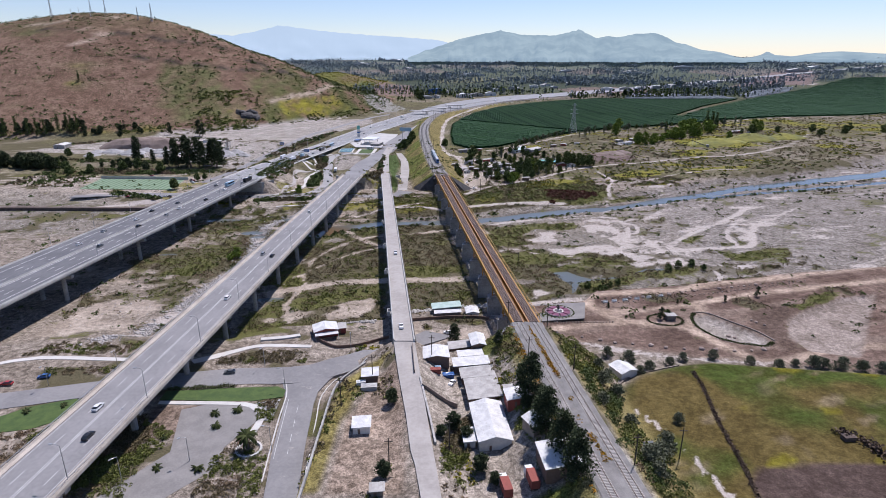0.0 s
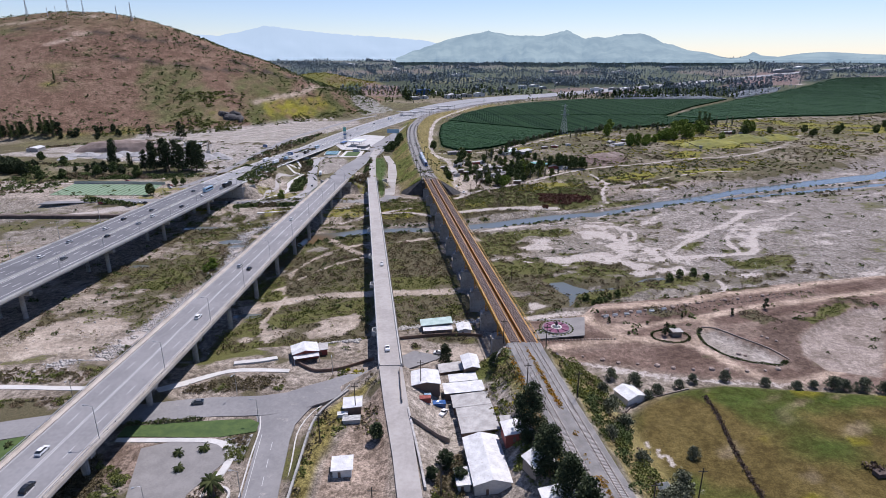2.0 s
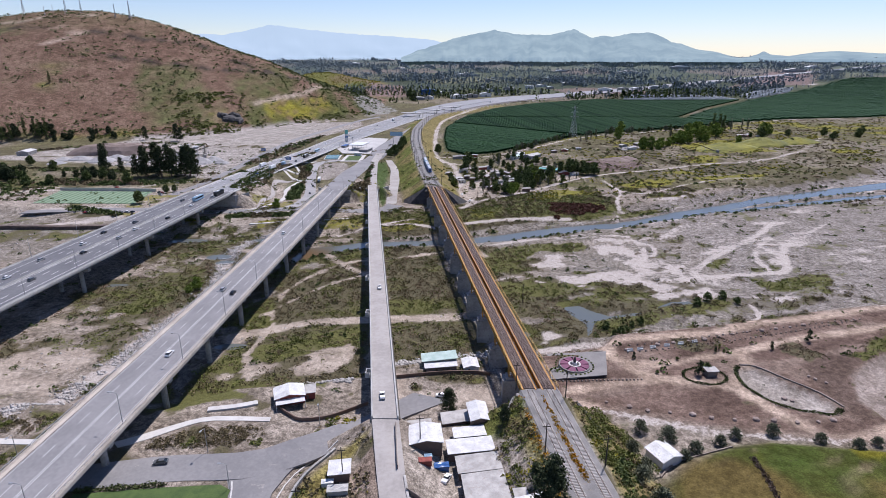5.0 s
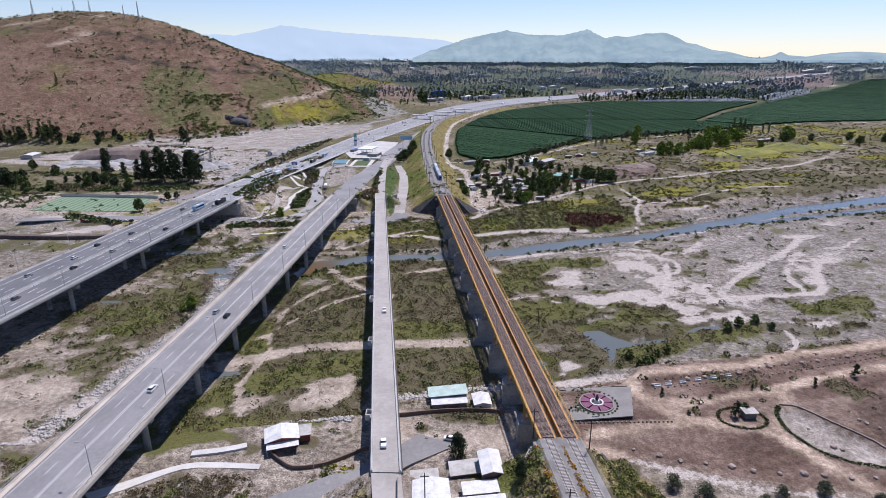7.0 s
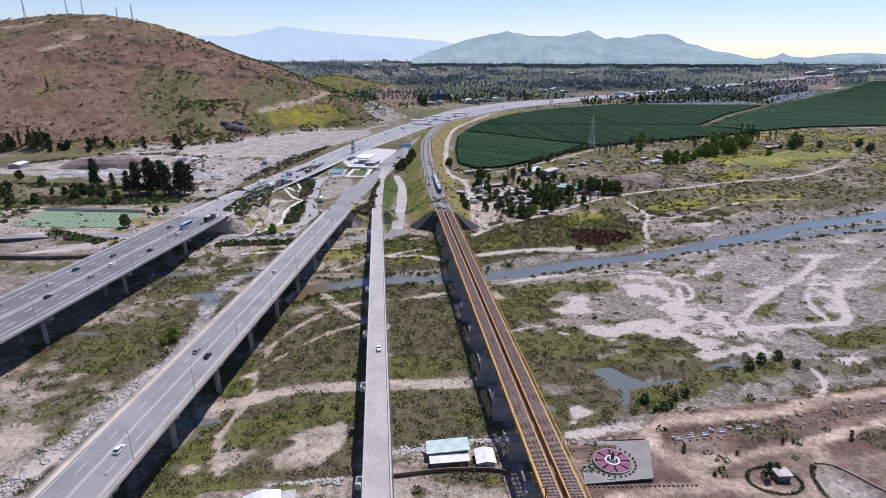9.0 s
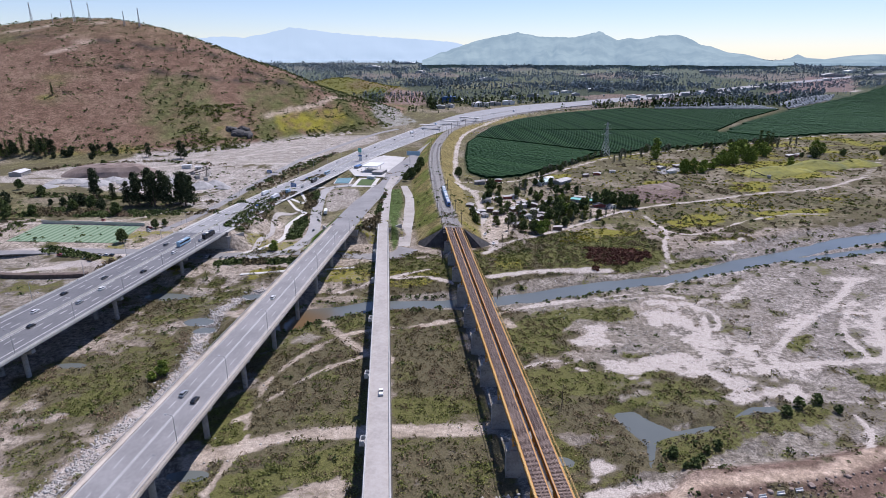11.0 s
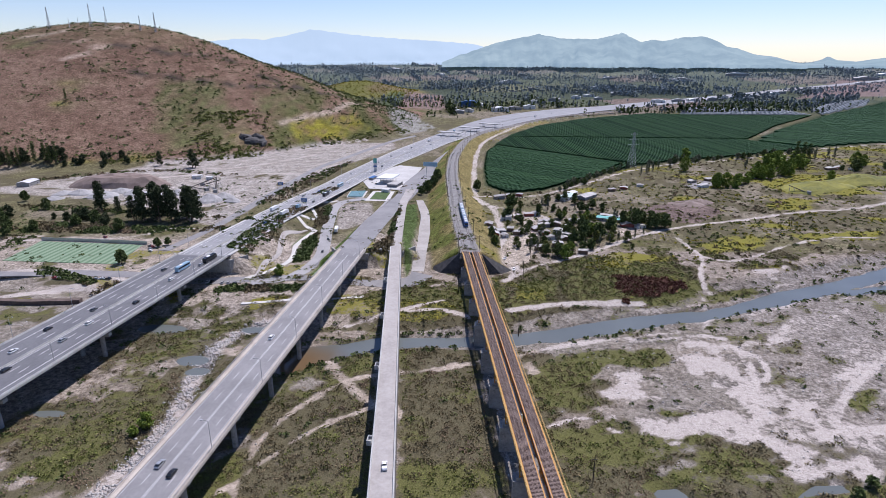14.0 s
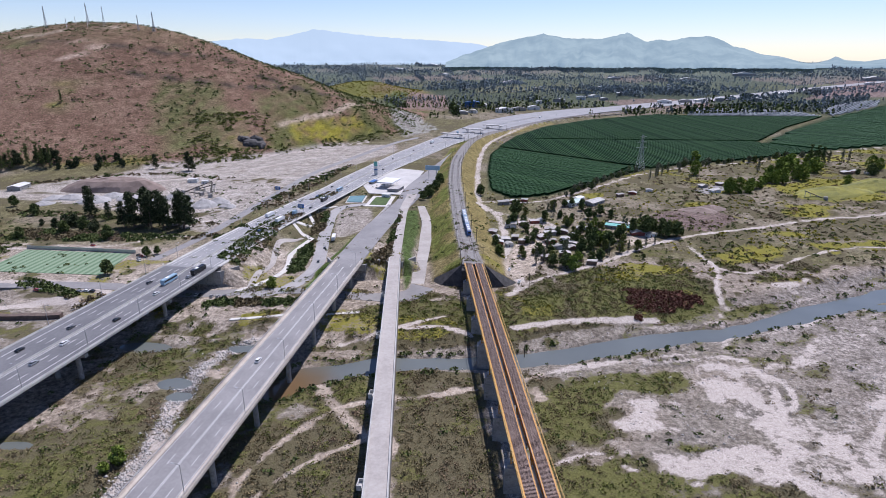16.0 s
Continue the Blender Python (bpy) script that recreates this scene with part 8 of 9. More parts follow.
plant(tree("shrub", "round bushy shrub in the garden", 2.6, 1.4, 0.3, M["tree_mid"], 433, "round", 22, 16, 0.36), ((77.4, 192.8, 1.0), (62, 191, 0.4), (71, 199, 0.4), (60, 222, 1.2), (56, 227, 1.1), (63, 225, 0.9), (66, 229, 0.8), (70, 231, 1.0), (58, 221, 0.8), (97, 248, 1.2), (103, 252, 1.3), (110, 255, 1.2), (114, 250, 1.0)), 5)
hedge_row(((88, 195), (86, 192), (85, 186), (86.5, 180), (90, 175), (96, 172), (102, 171), (105, 173)), 1.2, 0.6, "rough low hedge round the empty basin", 502, "rim_hedge")
wall_line(((89, 196.2), (93.5, 195.2), (98, 189), (104, 181), (106.4, 174)), 0.3, 0.4, M["timber"], "dark timber edging of the basin")
for i, (x, y, s) in enumerate(((94, 180, 1.0), (95.6, 179, 0.8), (107, 188, 0.7), (109, 186, 0.6), (106, 189.5, 0.6))):
    m = pose(x, y, gz(x, y) + 0.2, 0, 0, 50 * i)
    t = copy_thing(b0, m)
    t.scale = (s, s, s)
# ditch bank and heap in the field
M["dry_brush"] = leafy("dead_brown_brush", (0.05, 0.036, 0.028), (0.17, 0.125, 0.095))
hedge_row(((70.2, 151), (69.5, 141), (67.6, 130), (66.6, 121), (65.6, 110), (64.0, 99), (62, 80)), 1.1, 0.45, "ragged brown ditch bank through the field", 505, "ditch_bank", M["dry_brush"], "ditch")
hedge_row(((94, 122.5), (96.5, 121), (98.5, 119), (99.5, 115.5), (100.5, 112)), 2.6, 1.5, "long heap of dark cut brush", 506, "brush_heap", M["dry_brush"], "heap")
wall_line(((47.5, 146), (52, 150.5), (60, 153.6), (68, 156)), 0.5, 0.3, M["timber"], "wire fence with grey posts", "fence", "field_fence")
bm = bmesh.new()
bm_box(bm, -2.2, -1.6, -0.2, 2.2, 1.6, 0.5)
pool = part("water_tank", bm, M["wall_grey"], None)
pool.matrix_basis = pose(44.5, 112.5, gz(44.5, 112.5), 0, 0, 12)
tagged(pool, "low grey water tank with dark water", "tank")
bm = bmesh.new()
bm_box(bm, -2.0, -1.4, 0.5, 2.0, 1.4, 0.56)
wt = part("water_surface", bm, M["water"], pool)


# ---- park by the near road ----
patch("lawn", ((-80, 134.5), (-80, 138.6), (-62, 140.8), (-50, 142.2), (-47.2, 140.5), (-47.0, 137), (-55, 134.6), (-62, 134.2)), 0.12, M["lawn"], "bright mown lawn beside the park road", "lawn")
patch("lawn", ((-122, 122), (-113, 130.5), (-103, 134.6), (-97, 131), (-100, 126), (-106, 121), (-115, 119)), 0.12, M["lawn"], "mown lawn under the motorway bridge", "lawn")
patch("planting_bed", ((-53.5, 133.8), (-47.4, 136), (-47.0, 126), (-51, 126.6)), 0.15, M["grit"], "gravel planting bed with tufts", "flower bed")
patch("pavement", ((-76, 97), (-67, 113), (-72, 130), (-66, 132.6), (-55, 133), (-51, 129), (-50.5, 126), (-55, 115), (-54, 108), (-62, 97)), 0.1, M["paving"], "worn grey paved square in the park", "pavement")
hedge_row(((-80, 139.4), (-71, 140.4), (-62, 141.6)), 1.3, 1.1, "clipped dark hedge along the lawn", 503)
wall_line(((-47.8, 143.2), (-46.3, 138), (-45.4, 128), (-44.2, 118), (-42.4, 104)), 0.22, 0.3, M["path"], "pale kerb of the side road", "kerb", "kerb")
wall_line(((-31.6, 100), (-34.0, 114), (-35.6, 127), (-36.6, 139), (-33, 149), (-24, 157)), 0.2, 0.3, M["path"], "pale kerb of the side road", "kerb", "kerb")
strip("path", ((-79.6, 133.9), (-70, 133.9), (-60, 134.0), (-53, 133.0), (-49, 128), (-49.5, 120)), ((-79.6, 132.5), (-70, 132.4), (-60, 132.5), (-54.4, 131.6), (-50.8, 127.4), (-51.2, 120)), 0.14, 0.3, M["path"], "curved pale path round the square", category="path")
strip("path", ((-140, 153), (-128, 157.5), (-104, 157), (-84, 157)), ((-140, 151), (-128, 155.5), (-104, 155), (-84, 155)), 0.14, 0.3, M["path"], "pale riverside path", category="path")
strip("path", ((-81, 156), (-75, 159.5), (-67, 164.6), (-60, 167), (-46, 167)), ((-79, 154), (-73, 157.5), (-66, 162.8), (-60, 165), (-46, 165.3)), 0.14, 0.3, M["path"], "pale riverside path below the bridge", category="path")
bm = bmesh.new()
n = 28
ringv = []
for k in range(n):
    c, s = math.cos(2 * math.pi * k / n), math.sin(2 * math.pi * k / n)
    ringv.append([bm.verts.new((-48.8 + c * q, 114.6 + s * q, gz(-48.8, 114.6) + u)) for q, u in ((2.6, -0.3), (3.1, -0.3), (3.1, 0.45), (2.6, 0.45))])
for k in range(n):
    for j in range(4):
        bm.faces.new((ringv[k][j], ringv[(k + 1) % n][j], ringv[(k + 1) % n][(j + 1) % 4], ringv[k][(j + 1) % 4]))
tagged(part("tree_ring", bm, M["path"], None), "round pale kerb about the tall palm", "kerb")


def park_plants():
    rng = np.random.default_rng(95)
    x, y = [], []
    for poly, n in ((((-93, 98), (-70, 98), (-74, 118), (-80, 128), (-90, 122)), 420), (((-56, 98), (-42, 98), (-44, 112), (-52, 120), (-56, 110)), 260), (((-53.5, 133.8), (-47.4, 136), (-47.0, 126), (-51, 126.6)), 90), (((-120, 146), (-84, 150), (-84, 153), (-122, 150)), 120), (((-72, 153), (-46, 156), (-46, 163), (-62, 162), (-72, 157)), 240),
                    (((-135, 158), (-84, 160), (-84, 167), (-130, 166)), 300), (((-108, 119), (-98, 124), (-96, 112), (-106, 108)), 100), (((-120, 110), (-104, 119), (-118, 121), (-126, 118)), 80)):
        p = np.array(poly, float)
        qx = rng.uniform(p[:, 0].min(), p[:, 0].max(), n * 3)
        qy = rng.uniform(p[:, 1].min(), p[:, 1].max(), n * 3)
        ok = inside(qx, qy, poly) > 0
        x.append(qx[ok][:n])
        y.append(qy[ok][:n])
    for poly, n in ((((-86, 119), (-82, 124), (-74, 123.5), (-69, 119.5), (-70.5, 112.5), (-73.5, 104), (-80, 100), (-88, 108)), 520), (((-3, 113), (0, 125), (4, 128), (4.6, 118), (2, 108), (-2, 104)), 330), (((14, 118), (18, 124), (20, 122), (17, 117)), 60)):
        p = np.array(poly, float)
        qx = rng.uniform(p[:, 0].min(), p[:, 0].max(), n * 3)
        qy = rng.uniform(p[:, 1].min(), p[:, 1].max(), n * 3)
        ok = inside(qx, qy, poly) > 0
        x.append(qx[ok][:n])
        y.append(qy[ok][:n])
    x, y = np.concatenate(x), np.concatenate(y)
    pick = vnoise(x, y, 9, 57)
    for sel, mt, lb in ((pick < 0.5, M["scrub"], "grey-green garden shrubs in the park"), (pick >= 0.5, M["green_scrub"], "green garden shrubs in the park")):
        rad = rng.uniform(0.35, 0.9, int(sel.sum()))
        bushes("garden_shrubs", lb, x[sel], y[sel], rad, rad * 1.1, 40, mt, 97 + len(x), size=0.24)
    # weeds on the lot, the village edges and the rail bank
    x, y = scatter(9000, (-34, 46, 60, 168), lambda a, b: 0.75 * smooth(vnoise(a, b, 9, 58), 0.46, 0.58), 98)
    d, _ = line_distance(x, y, RAIL_FINE)
    inlot = (inside(x, y, LOT) > -5) & (x < R_l(y) - 5.5 + 0.0 * y)
    bank = (d > 5.8) & (d < 17) & (y < 163)
    street = (x > -6 - (y - 95) * 0.16 - 2.5) & (x < -1.5 - (y - 95) * 0.16)
    keep = (bank | ((x < -24) & (x > -33)) | ((np.abs(x + 16 + (y - 95) * 0.08) < 3) & (y < 165)) | ((x > -3) & (x < 6) & (y < 118))) & ~street
    x, y = x[keep], y[keep]
    pick = vnoise(x, y, 7, 59)
    for sel, mt, lb in ((pick < 0.45, M["scrub"], "olive weeds on the banks and lots"), ((pick >= 0.45) & (pick < 0.62), M["green_scrub"], "green weeds on the banks and lots"), (pick >= 0.62, M["yellow_scrub"], "yellow weeds on the banks and lots")):
        rad = rng.uniform(0.3, 0.85, int(sel.sum()))
        bushes("weeds", lb, x[sel], y[sel], rad, rad * 0.9, 12, mt, 120 + int(sel.sum()))
    v = rng.uniform(70, 165, 330)
    s = np.where(rng.uniform(0, 1, 330) < 0.6, -0.0, -5.6) + rng.normal(0, 0.25, 330)
    x = rail_c(v) + s
    ok = vnoise(x, v, 12, 60) > 0.45
    bushes("orange_flowers", "orange poppies between the tracks", x[ok], v[ok], np.full(int(ok.sum()), 0.45), np.full(int(ok.sum()), 0.4), 10, M["orange"], 131, lift=0.1)


M["orange"] = leafy("orange_flowers", (0.20, 0.12, 0.02), (0.52, 0.24, 0.02))
park_plants()

# ---- far bank, west side ----
patch("sports_pitch", ((-266, 396), (-270, 430), (-205, 428.5), (-201, 396)), 0.2, M["pitch"], "striped green football pitch", "sports pitch")
wall_line(((-271, 432), (-236, 431.5), (-203, 430)), 2.0, 0.1, M["galv"], "tall mesh fence along the pitch", "fence", "mesh_fence")


M["overgrown"] = surface("overgrown_mound", (0.09, 0.10, 0.03), (0.26, 0.24, 0.04), 0.05, 1.5, 0.95, bump=0.6, dist=0.2)


def heap(x, y, r, h, mat, label, seed, ry=1.0, rz=0.0, flat=0.0):
    rng = np.random.default_rng(seed)
    bm = bmesh.new()
    rings = []
    n = 20
    for k, f in enumerate((1.0, 0.8, 0.6, 0.4, 0.2)):
        row = []
        for i in range(n):
            a = 2 * math.pi * i / n
            q = r * f * (1 + 0.1 * math.sin(3 * a + seed) + rng.uniform(-0.05, 0.05))
            u = h * min(1.0, (1 - f) / (1 - flat) if flat < 1 else 1.0) * rng.uniform(0.9, 1.05)
            row.append(bm.verts.new((math.cos(a) * q, math.sin(a) * q * ry, u - (1.0 if k == 0 else 0))))
        rings.append(row)
    for a, b in zip(rings, rings[1:]):
        for i in range(n):
            bm.faces.new((a[i], a[(i + 1) % n], b[(i + 1) % n], b[i]))
    bm.faces.new(rings[-1])
    ob = part("mound", bm, mat, None)
    ob.matrix_basis = pose(x, y, gz(x, y), 0, 0, rz)
    return tagged(ob, label, "heap")


heap(-314, 582, 44, 9, M["brown_heap"], "big flat-topped spoil bank at the gravel works", 3, 0.42, 6, 0.55)
for i, (x, y, r, h) in enumerate(((-327, 548, 12, 4), (-304, 541, 14, 5), (-299, 556, 11, 4), (-341, 546, 10, 3), (-215, 537, 13, 6), (-208, 546, 10, 5), (-283, 551, 12, 4), (-336, 528, 9, 3), (-226, 531, 9, 4), (-262, 545, 10, 3), (-250, 556, 9, 4), (-196, 535, 8, 3), (-270, 528, 8, 2.5), (-236, 548, 8, 3))):
    heap(x, y, r, h, M["grit"], "grey heap of crushed gravel", 10 + i, 0.8, 30 * i)
heap(148, 552, 16, 4, M["brown_heap"], "brown earth mound on the far bank", 31, 0.6)
heap(160, 560, 12, 4, M["brown_heap"], "brown earth mound on the far bank", 32, 0.7)
for i, (x, y, r, h) in enumerate(((270, 610, 40, 7), (320, 640, 42, 9), (365, 655, 34, 7))):
    heap(x, y, r, h, M["overgrown"], "overgrown green and yellow mound", 40 + i, 0.45, 20)


def conveyor(x, y, rz, length, rise, label):
    root = tagged(empty("conveyor", x, y, gz(x, y), rz), label, "machine")
    bm = bmesh.new()
    sweep(bm, ((0, 0, 1.0), (0, length, 1.0 + rise)), rect(-0.6, -0.25, 0.6, 0.25))
    part("belt", bm, M["dark_pole"], root)
    for f in (0.35, 0.7, 0.95):
        bm = bmesh.new()
        for s in (-0.5, 0.5):
            bm_tube(bm, ((s * 2.2, length * f, -0.3), (s, length * f, 1.0 + rise * f)), 0.13, 4)
        part("support", bm, M["galv"], root)
    bm = bmesh.new()
    bm_prism(bm, ((-1.6, -2.0), (1.6, -2.0), (1.2, 0.8), (-1.2, 0.8)), -0.2, 2.6)
    part("hopper", bm, M["concrete_old"], root)
    return root


conveyor(-249, 572, -60, 22, 7, "dark conveyor of the gravel crusher")
conveyor(-243, 584, -110, 20, 6, "dark conveyor of the gravel crusher")
conveyor(-222, 562, 20, 18, 7, "dark conveyor of the gravel crusher")
conveyor(-232, 566, 150, 16, 6, "rusty screening conveyor at the gravel works")
conveyor(-238, 556, 60, 14, 5, "rusty screening conveyor at the gravel works")
conveyor(254, 590, 70, 14, 5, "dark conveyor at the far gravel pit")
house(-393, 574, 10, 10, 16, 4.5, M["roof_white"], M["wall_grey"], "white-roofed shed below the hill", pitch=0.2)
house(-262, 612, 8, 8, 5, 4.0, M["roof_white"], M["wall_white"], "white office block at the gravel works", pitch=0.1, kind="lean", windows=3)
house(-250, 610, 8, 5, 4, 3.0, M["roof_white"], M["wall_white"], "small white site cabin", pitch=0.1, kind="lean")
# planted park between the roads
M["forecourt"] = surface("pale_forecourt_concrete", (0.38, 0.366, 0.348), (0.50, 0.486, 0.464), 0.06, 0.8, 0.85, bump=0.1, stain=(0.34, 0.325, 0.31))
drape("path", ((-122, 381), (-113, 395), (-109, 412), (-114, 435)), 3.0, 0.22, M["path"], "white zigzag path through a planted park", "path")
for q in (((-114, 434), (-113, 450), (-111, 465.5)), ((-110.5, 464.5), (-120, 474), (-130.5, 483)), ((-130, 482), (-123, 488), (-115.5, 494.5)), ((-116, 493.5), (-124, 505), (-132.5, 516.5)), ((-132, 515.5), (-129, 520), (-125.5, 525)), ((-126, 524), (-123, 534), (-116, 543))):
    drape("path", q, 3.0, 0.22, M["path"], "white leg of the zigzag park path", "path")
drape("path", ((-118, 386), (-120, 403), (-118.5, 417), (-123, 437), (-124, 450), (-117, 466)), 2.6, 0.2, M["road_concrete"], "curving beige park path", "path")
M["pool_water"] = surface("pool_water", (0.10, 0.19, 0.18), (0.16, 0.26, 0.24), 0.2, 2.0, 0.2, bump=0.05)
patch("pool_rim", ((-113.5, 574), (-99.5, 577), (-98.5, 554), (-112, 554)), 0.2, M["path"], "pale paved rim of the ornamental pool", "pavement")
patch("pool", ((-112.6, 573), (-100.6, 575.6), (-99.6, 555.2), (-111.2, 555.2)), 0.75, M["pool_water"], "turquoise ornamental pool at the services", "pool", "structure")
patch("pavement", ((-95.5, 545), (-77, 545), (-77, 577), (-95, 576)), 0.2, M["path"], "pale paving round a square lawn", "pavement")
patch("lawn", ((-92.5, 549), (-80, 549), (-80, 573), (-92, 572.5)), 0.32, M["lawn"], "square green lawn at the services", "lawn")
patch("pavement", ((-74, 580), (-100, 584), (-114, 620), (-106, 660), (-90, 690), (-66, 680), (-68, 640)), 0.26, M["forecourt"], "pale concrete forecourt of the motorway services", "pavement")
strip("path", ((-112, 352), (-96, 356), (-84, 361)), ((-112, 350), (-96, 353.6), (-84, 358.6)), 0.2, 0.3, M["path"], "pale diagonal path", category="path")
strip("path", ((-72, 360), (-58, 364)), ((-72, 358), (-58, 361.6)), 0.2, 0.3, M["path"], "pale concrete slab path", category="path")


def far_park_plants():
    rng = np.random.default_rng(141)
    xs, ys = [], []
    for poly, n in ((((-139, 400), (-128, 398), (-126, 440), (-131, 470), (-126, 500), (-138, 505), (-146, 470), (-143, 420)), 420), (((-106, 405), (-100, 410), (-103, 440), (-106, 450), (-109, 430)), 130), (((-63, 404), (-53, 414), (-58, 470), (-63, 520), (-60, 440)), 420), (((-104, 405), (-99, 412), (-103, 440), (-108, 462), (-112, 440), (-108, 415)), 200), (((-114, 470), (-108, 480), (-112, 505), (-118, 530), (-124, 512), (-118, 498)), 200), (((-128, 548), (-122, 580), (-132, 582), (-138, 548)), 120), (((-130, 362), (-86, 368), (-86, 376), (-130, 370)), 260), (((-235, 380), (-195, 366), (-195, 372), (-235, 390)), 120),
                    (((-190, 360), (-165, 350), (-160, 362), (-185, 372)), 140), (((-176, 520), (-166, 640), (-140, 720), (-146, 640), (-158, 540)), 300), (((-76, 560), (-54, 575), (-50, 620), (-60, 640), (-74, 600)), 60), (((-330, 405), (-275, 400), (-280, 440), (-330, 470)), 220), (((-300, 445), (-215, 452), (-205, 462), (-290, 470)), 260), (((-418, 590), (-356, 640), (-300, 652), (-232, 632), (-240, 622), (-305, 642), (-350, 628), (-400, 580)), 330), (((-300, 470), (-246, 462), (-150, 470), (-150, 464), (-246, 446), (-300, 448)), 420), (((-350, 510), (-290, 508), (-240, 500), (-180, 492), (-182, 486), (-240, 490), (-330, 496)), 240)):
        p = np.array(poly, float)
        qx = rng.uniform(p[:, 0].min(), p[:, 0].max(), n * 3)
        qy = rng.uniform(p[:, 1].min(), p[:, 1].max(), n * 3)
        ok = inside(qx, qy, poly) > 0
        xs.append(qx[ok][:n])
        ys.append(qy[ok][:n])
    x, y = np.concatenate(xs), np.concatenate(ys)
    pick = vnoise(x, y, 14, 61)
    for sel, mt, lb in ((pick < 0.5, M["tree_mid"], "dark planted shrubs beside the roads"), (pick >= 0.5, M["scrub"], "olive planted shrubs beside the roads")):
        rad = rng.uniform(0.7, 1.8, int(sel.sum()))
        bushes("roadside_shrubs", lb, x[sel], y[sel], rad, rad * 1.0, 18, mt, 150 + int(sel.sum()))


far_park_plants()


# ---- motorway services ----
def canopy(x, y, rz, w, l, h, label, mat):
    root = tagged(empty("canopy", x, y, gz(x, y), rz), label, "canopy")
    bm = bmesh.new()
    bm_box(bm, -w / 2, -l / 2, h, w / 2, l / 2, h + 0.9)
    part("roof", bm, mat, root)
    for sx in (-w * 0.32, w * 0.32):
        for sy in (-l * 0.35, 0, l * 0.35):
            bm = bmesh.new()
            bm_tube(bm, ((sx, sy, -0.5), (sx, sy, h)), 0.25, 6)
            part("column", bm, M["galv"], root)
    return root


canopy(-88, 610, -12, 14, 20, 5.0, "white filling-station canopy on columns", M["c_white"])
house(-80, 596, -12, 9, 14, 4.0, M["roof_grey"], M["wall_grey"], "dark-fronted shop at the motorway services", pitch=0.05, kind="lean", windows=4)
house(-84, 575, -12, 6, 5, 3.4, M["roof_white"], M["wall_white"], "small white service kiosk", pitch=0.05, kind="lean")
house(-104, 622, -12, 4, 10, 3.0, M["c_blue"], M["wall_grey"], "blue-topped pay kiosk at the services", pitch=0.02, kind="lean", windows=1)
for cx, cy, rz in ((-40, 905, -24), (-14, 960, -26), (14, 1010, -28)):
    canopy(cx - 14, cy + 8, rz, 34, 9, 5.5, "long grey toll-plaza canopy", M["roof_grey"])
root = tagged(empty("totem_sign", -108, 655, gz(-108, 655)), "tall teal and white pylon sign at the services", "sign")
bm = bmesh.new()
bm_box(bm, -1.6, -0.4, 0, 1.6, 0.4, 13.0)
part("column", bm, M["wall_white"], root)
bm = bmesh.new()
bm_box(bm, -1.65, -0.5, 9.0, 1.65, -0.42, 13.2)
part("panel", bm, M["roof_teal"], root)
bm = bmesh.new()
bm_box(bm, -1.65, -0.5, 5.0, 1.65, -0.42, 6.4)
part("panel", bm, M["c_blue"], root)
root = tagged(empty("billboard", -54, 640, gz(-54, 640), -8), "plain roadside billboard on two posts", "billboard")
bm = bmesh.new()
bm_box(bm, -6.5, -0.2, 9.0, 6.5, 0.2, 13.0)
part("panel", bm, M["c_sky"], root)
for s in (-3.5, 3.5):
    bm = bmesh.new()
    bm_tube(bm, ((s, 0.3, -0.5), (s, 0.3, 11)), 0.3, 6)
    part("post", bm, M["galv"], root)
for x, y, rz in ((-130, 505, -8), (-172, 575, -8)):
    root = tagged(empty("road_sign", x, y, gz(x, y), rz), "blue motorway direction sign on posts", "sign")
    bm = bmesh.new()
    bm_box(bm, -2.2, -0.08, 4.0, 2.2, 0.08, 6.6)
    pn = part("panel", bm, M["c_blue"], root)
    for k in range(3):
        bm = bmesh.new()
        bm_box(bm, -1.7, -0.11, 4.5 + 0.65 * k, 1.1 + 0.3 * (k % 2), -0.085, 4.75 + 0.65 * k)
        part("text_bar", bm, M["paint_white"], pn)
    for s in (-1.6, 1.6):
        bm = bmesh.new()
        bm_tube(bm, ((s, 0.15, -0.5), (s, 0.15, 6.4)), 0.1, 5)
        part("post", bm, M["galv"], root)

# ---- hamlet under the embankment ----
hr = random.Random(17)
HAMLET = ((12, 501, 7, 5), (0, 483, 5, 6), (8, 472, 5, 5), (14, 476, 4, 5), (4, 465, 5, 4), (10, 462, 4, 4), (18, 468, 4, 4), (2, 474, 4, 4), (31, 478, 6, 5), (35, 469, 6, 4), (44, 474, 5, 5), (46, 459, 6, 4), (36, 486, 7, 4), (44, 490, 7, 4), (50, 482, 5, 4), (38, 460, 6, 4), (41, 447, 6, 4), (58, 498, 8, 4), (54, 434, 5, 3), (91, 489, 9, 5), (98, 486, 6, 4), (30, 440, 5, 4), (48, 466, 6, 4), (37, 494, 7, 5), (28, 512, 6, 4), (33, 515, 4, 4), (20, 506, 5, 4), (8, 560, 8, 5), (16, 566, 5, 5), (24, 570, 5, 4), (181, 614, 8, 5), (196, 642, 8, 6), (178, 634, 6, 5), (100, 590, 5, 4), (112, 600, 6, 4), (128, 612, 5, 4), (262, 700, 6, 5), (268, 694, 6, 5), (330, 700, 9, 6), (340, 706, 8, 5), (350, 700, 6, 5))
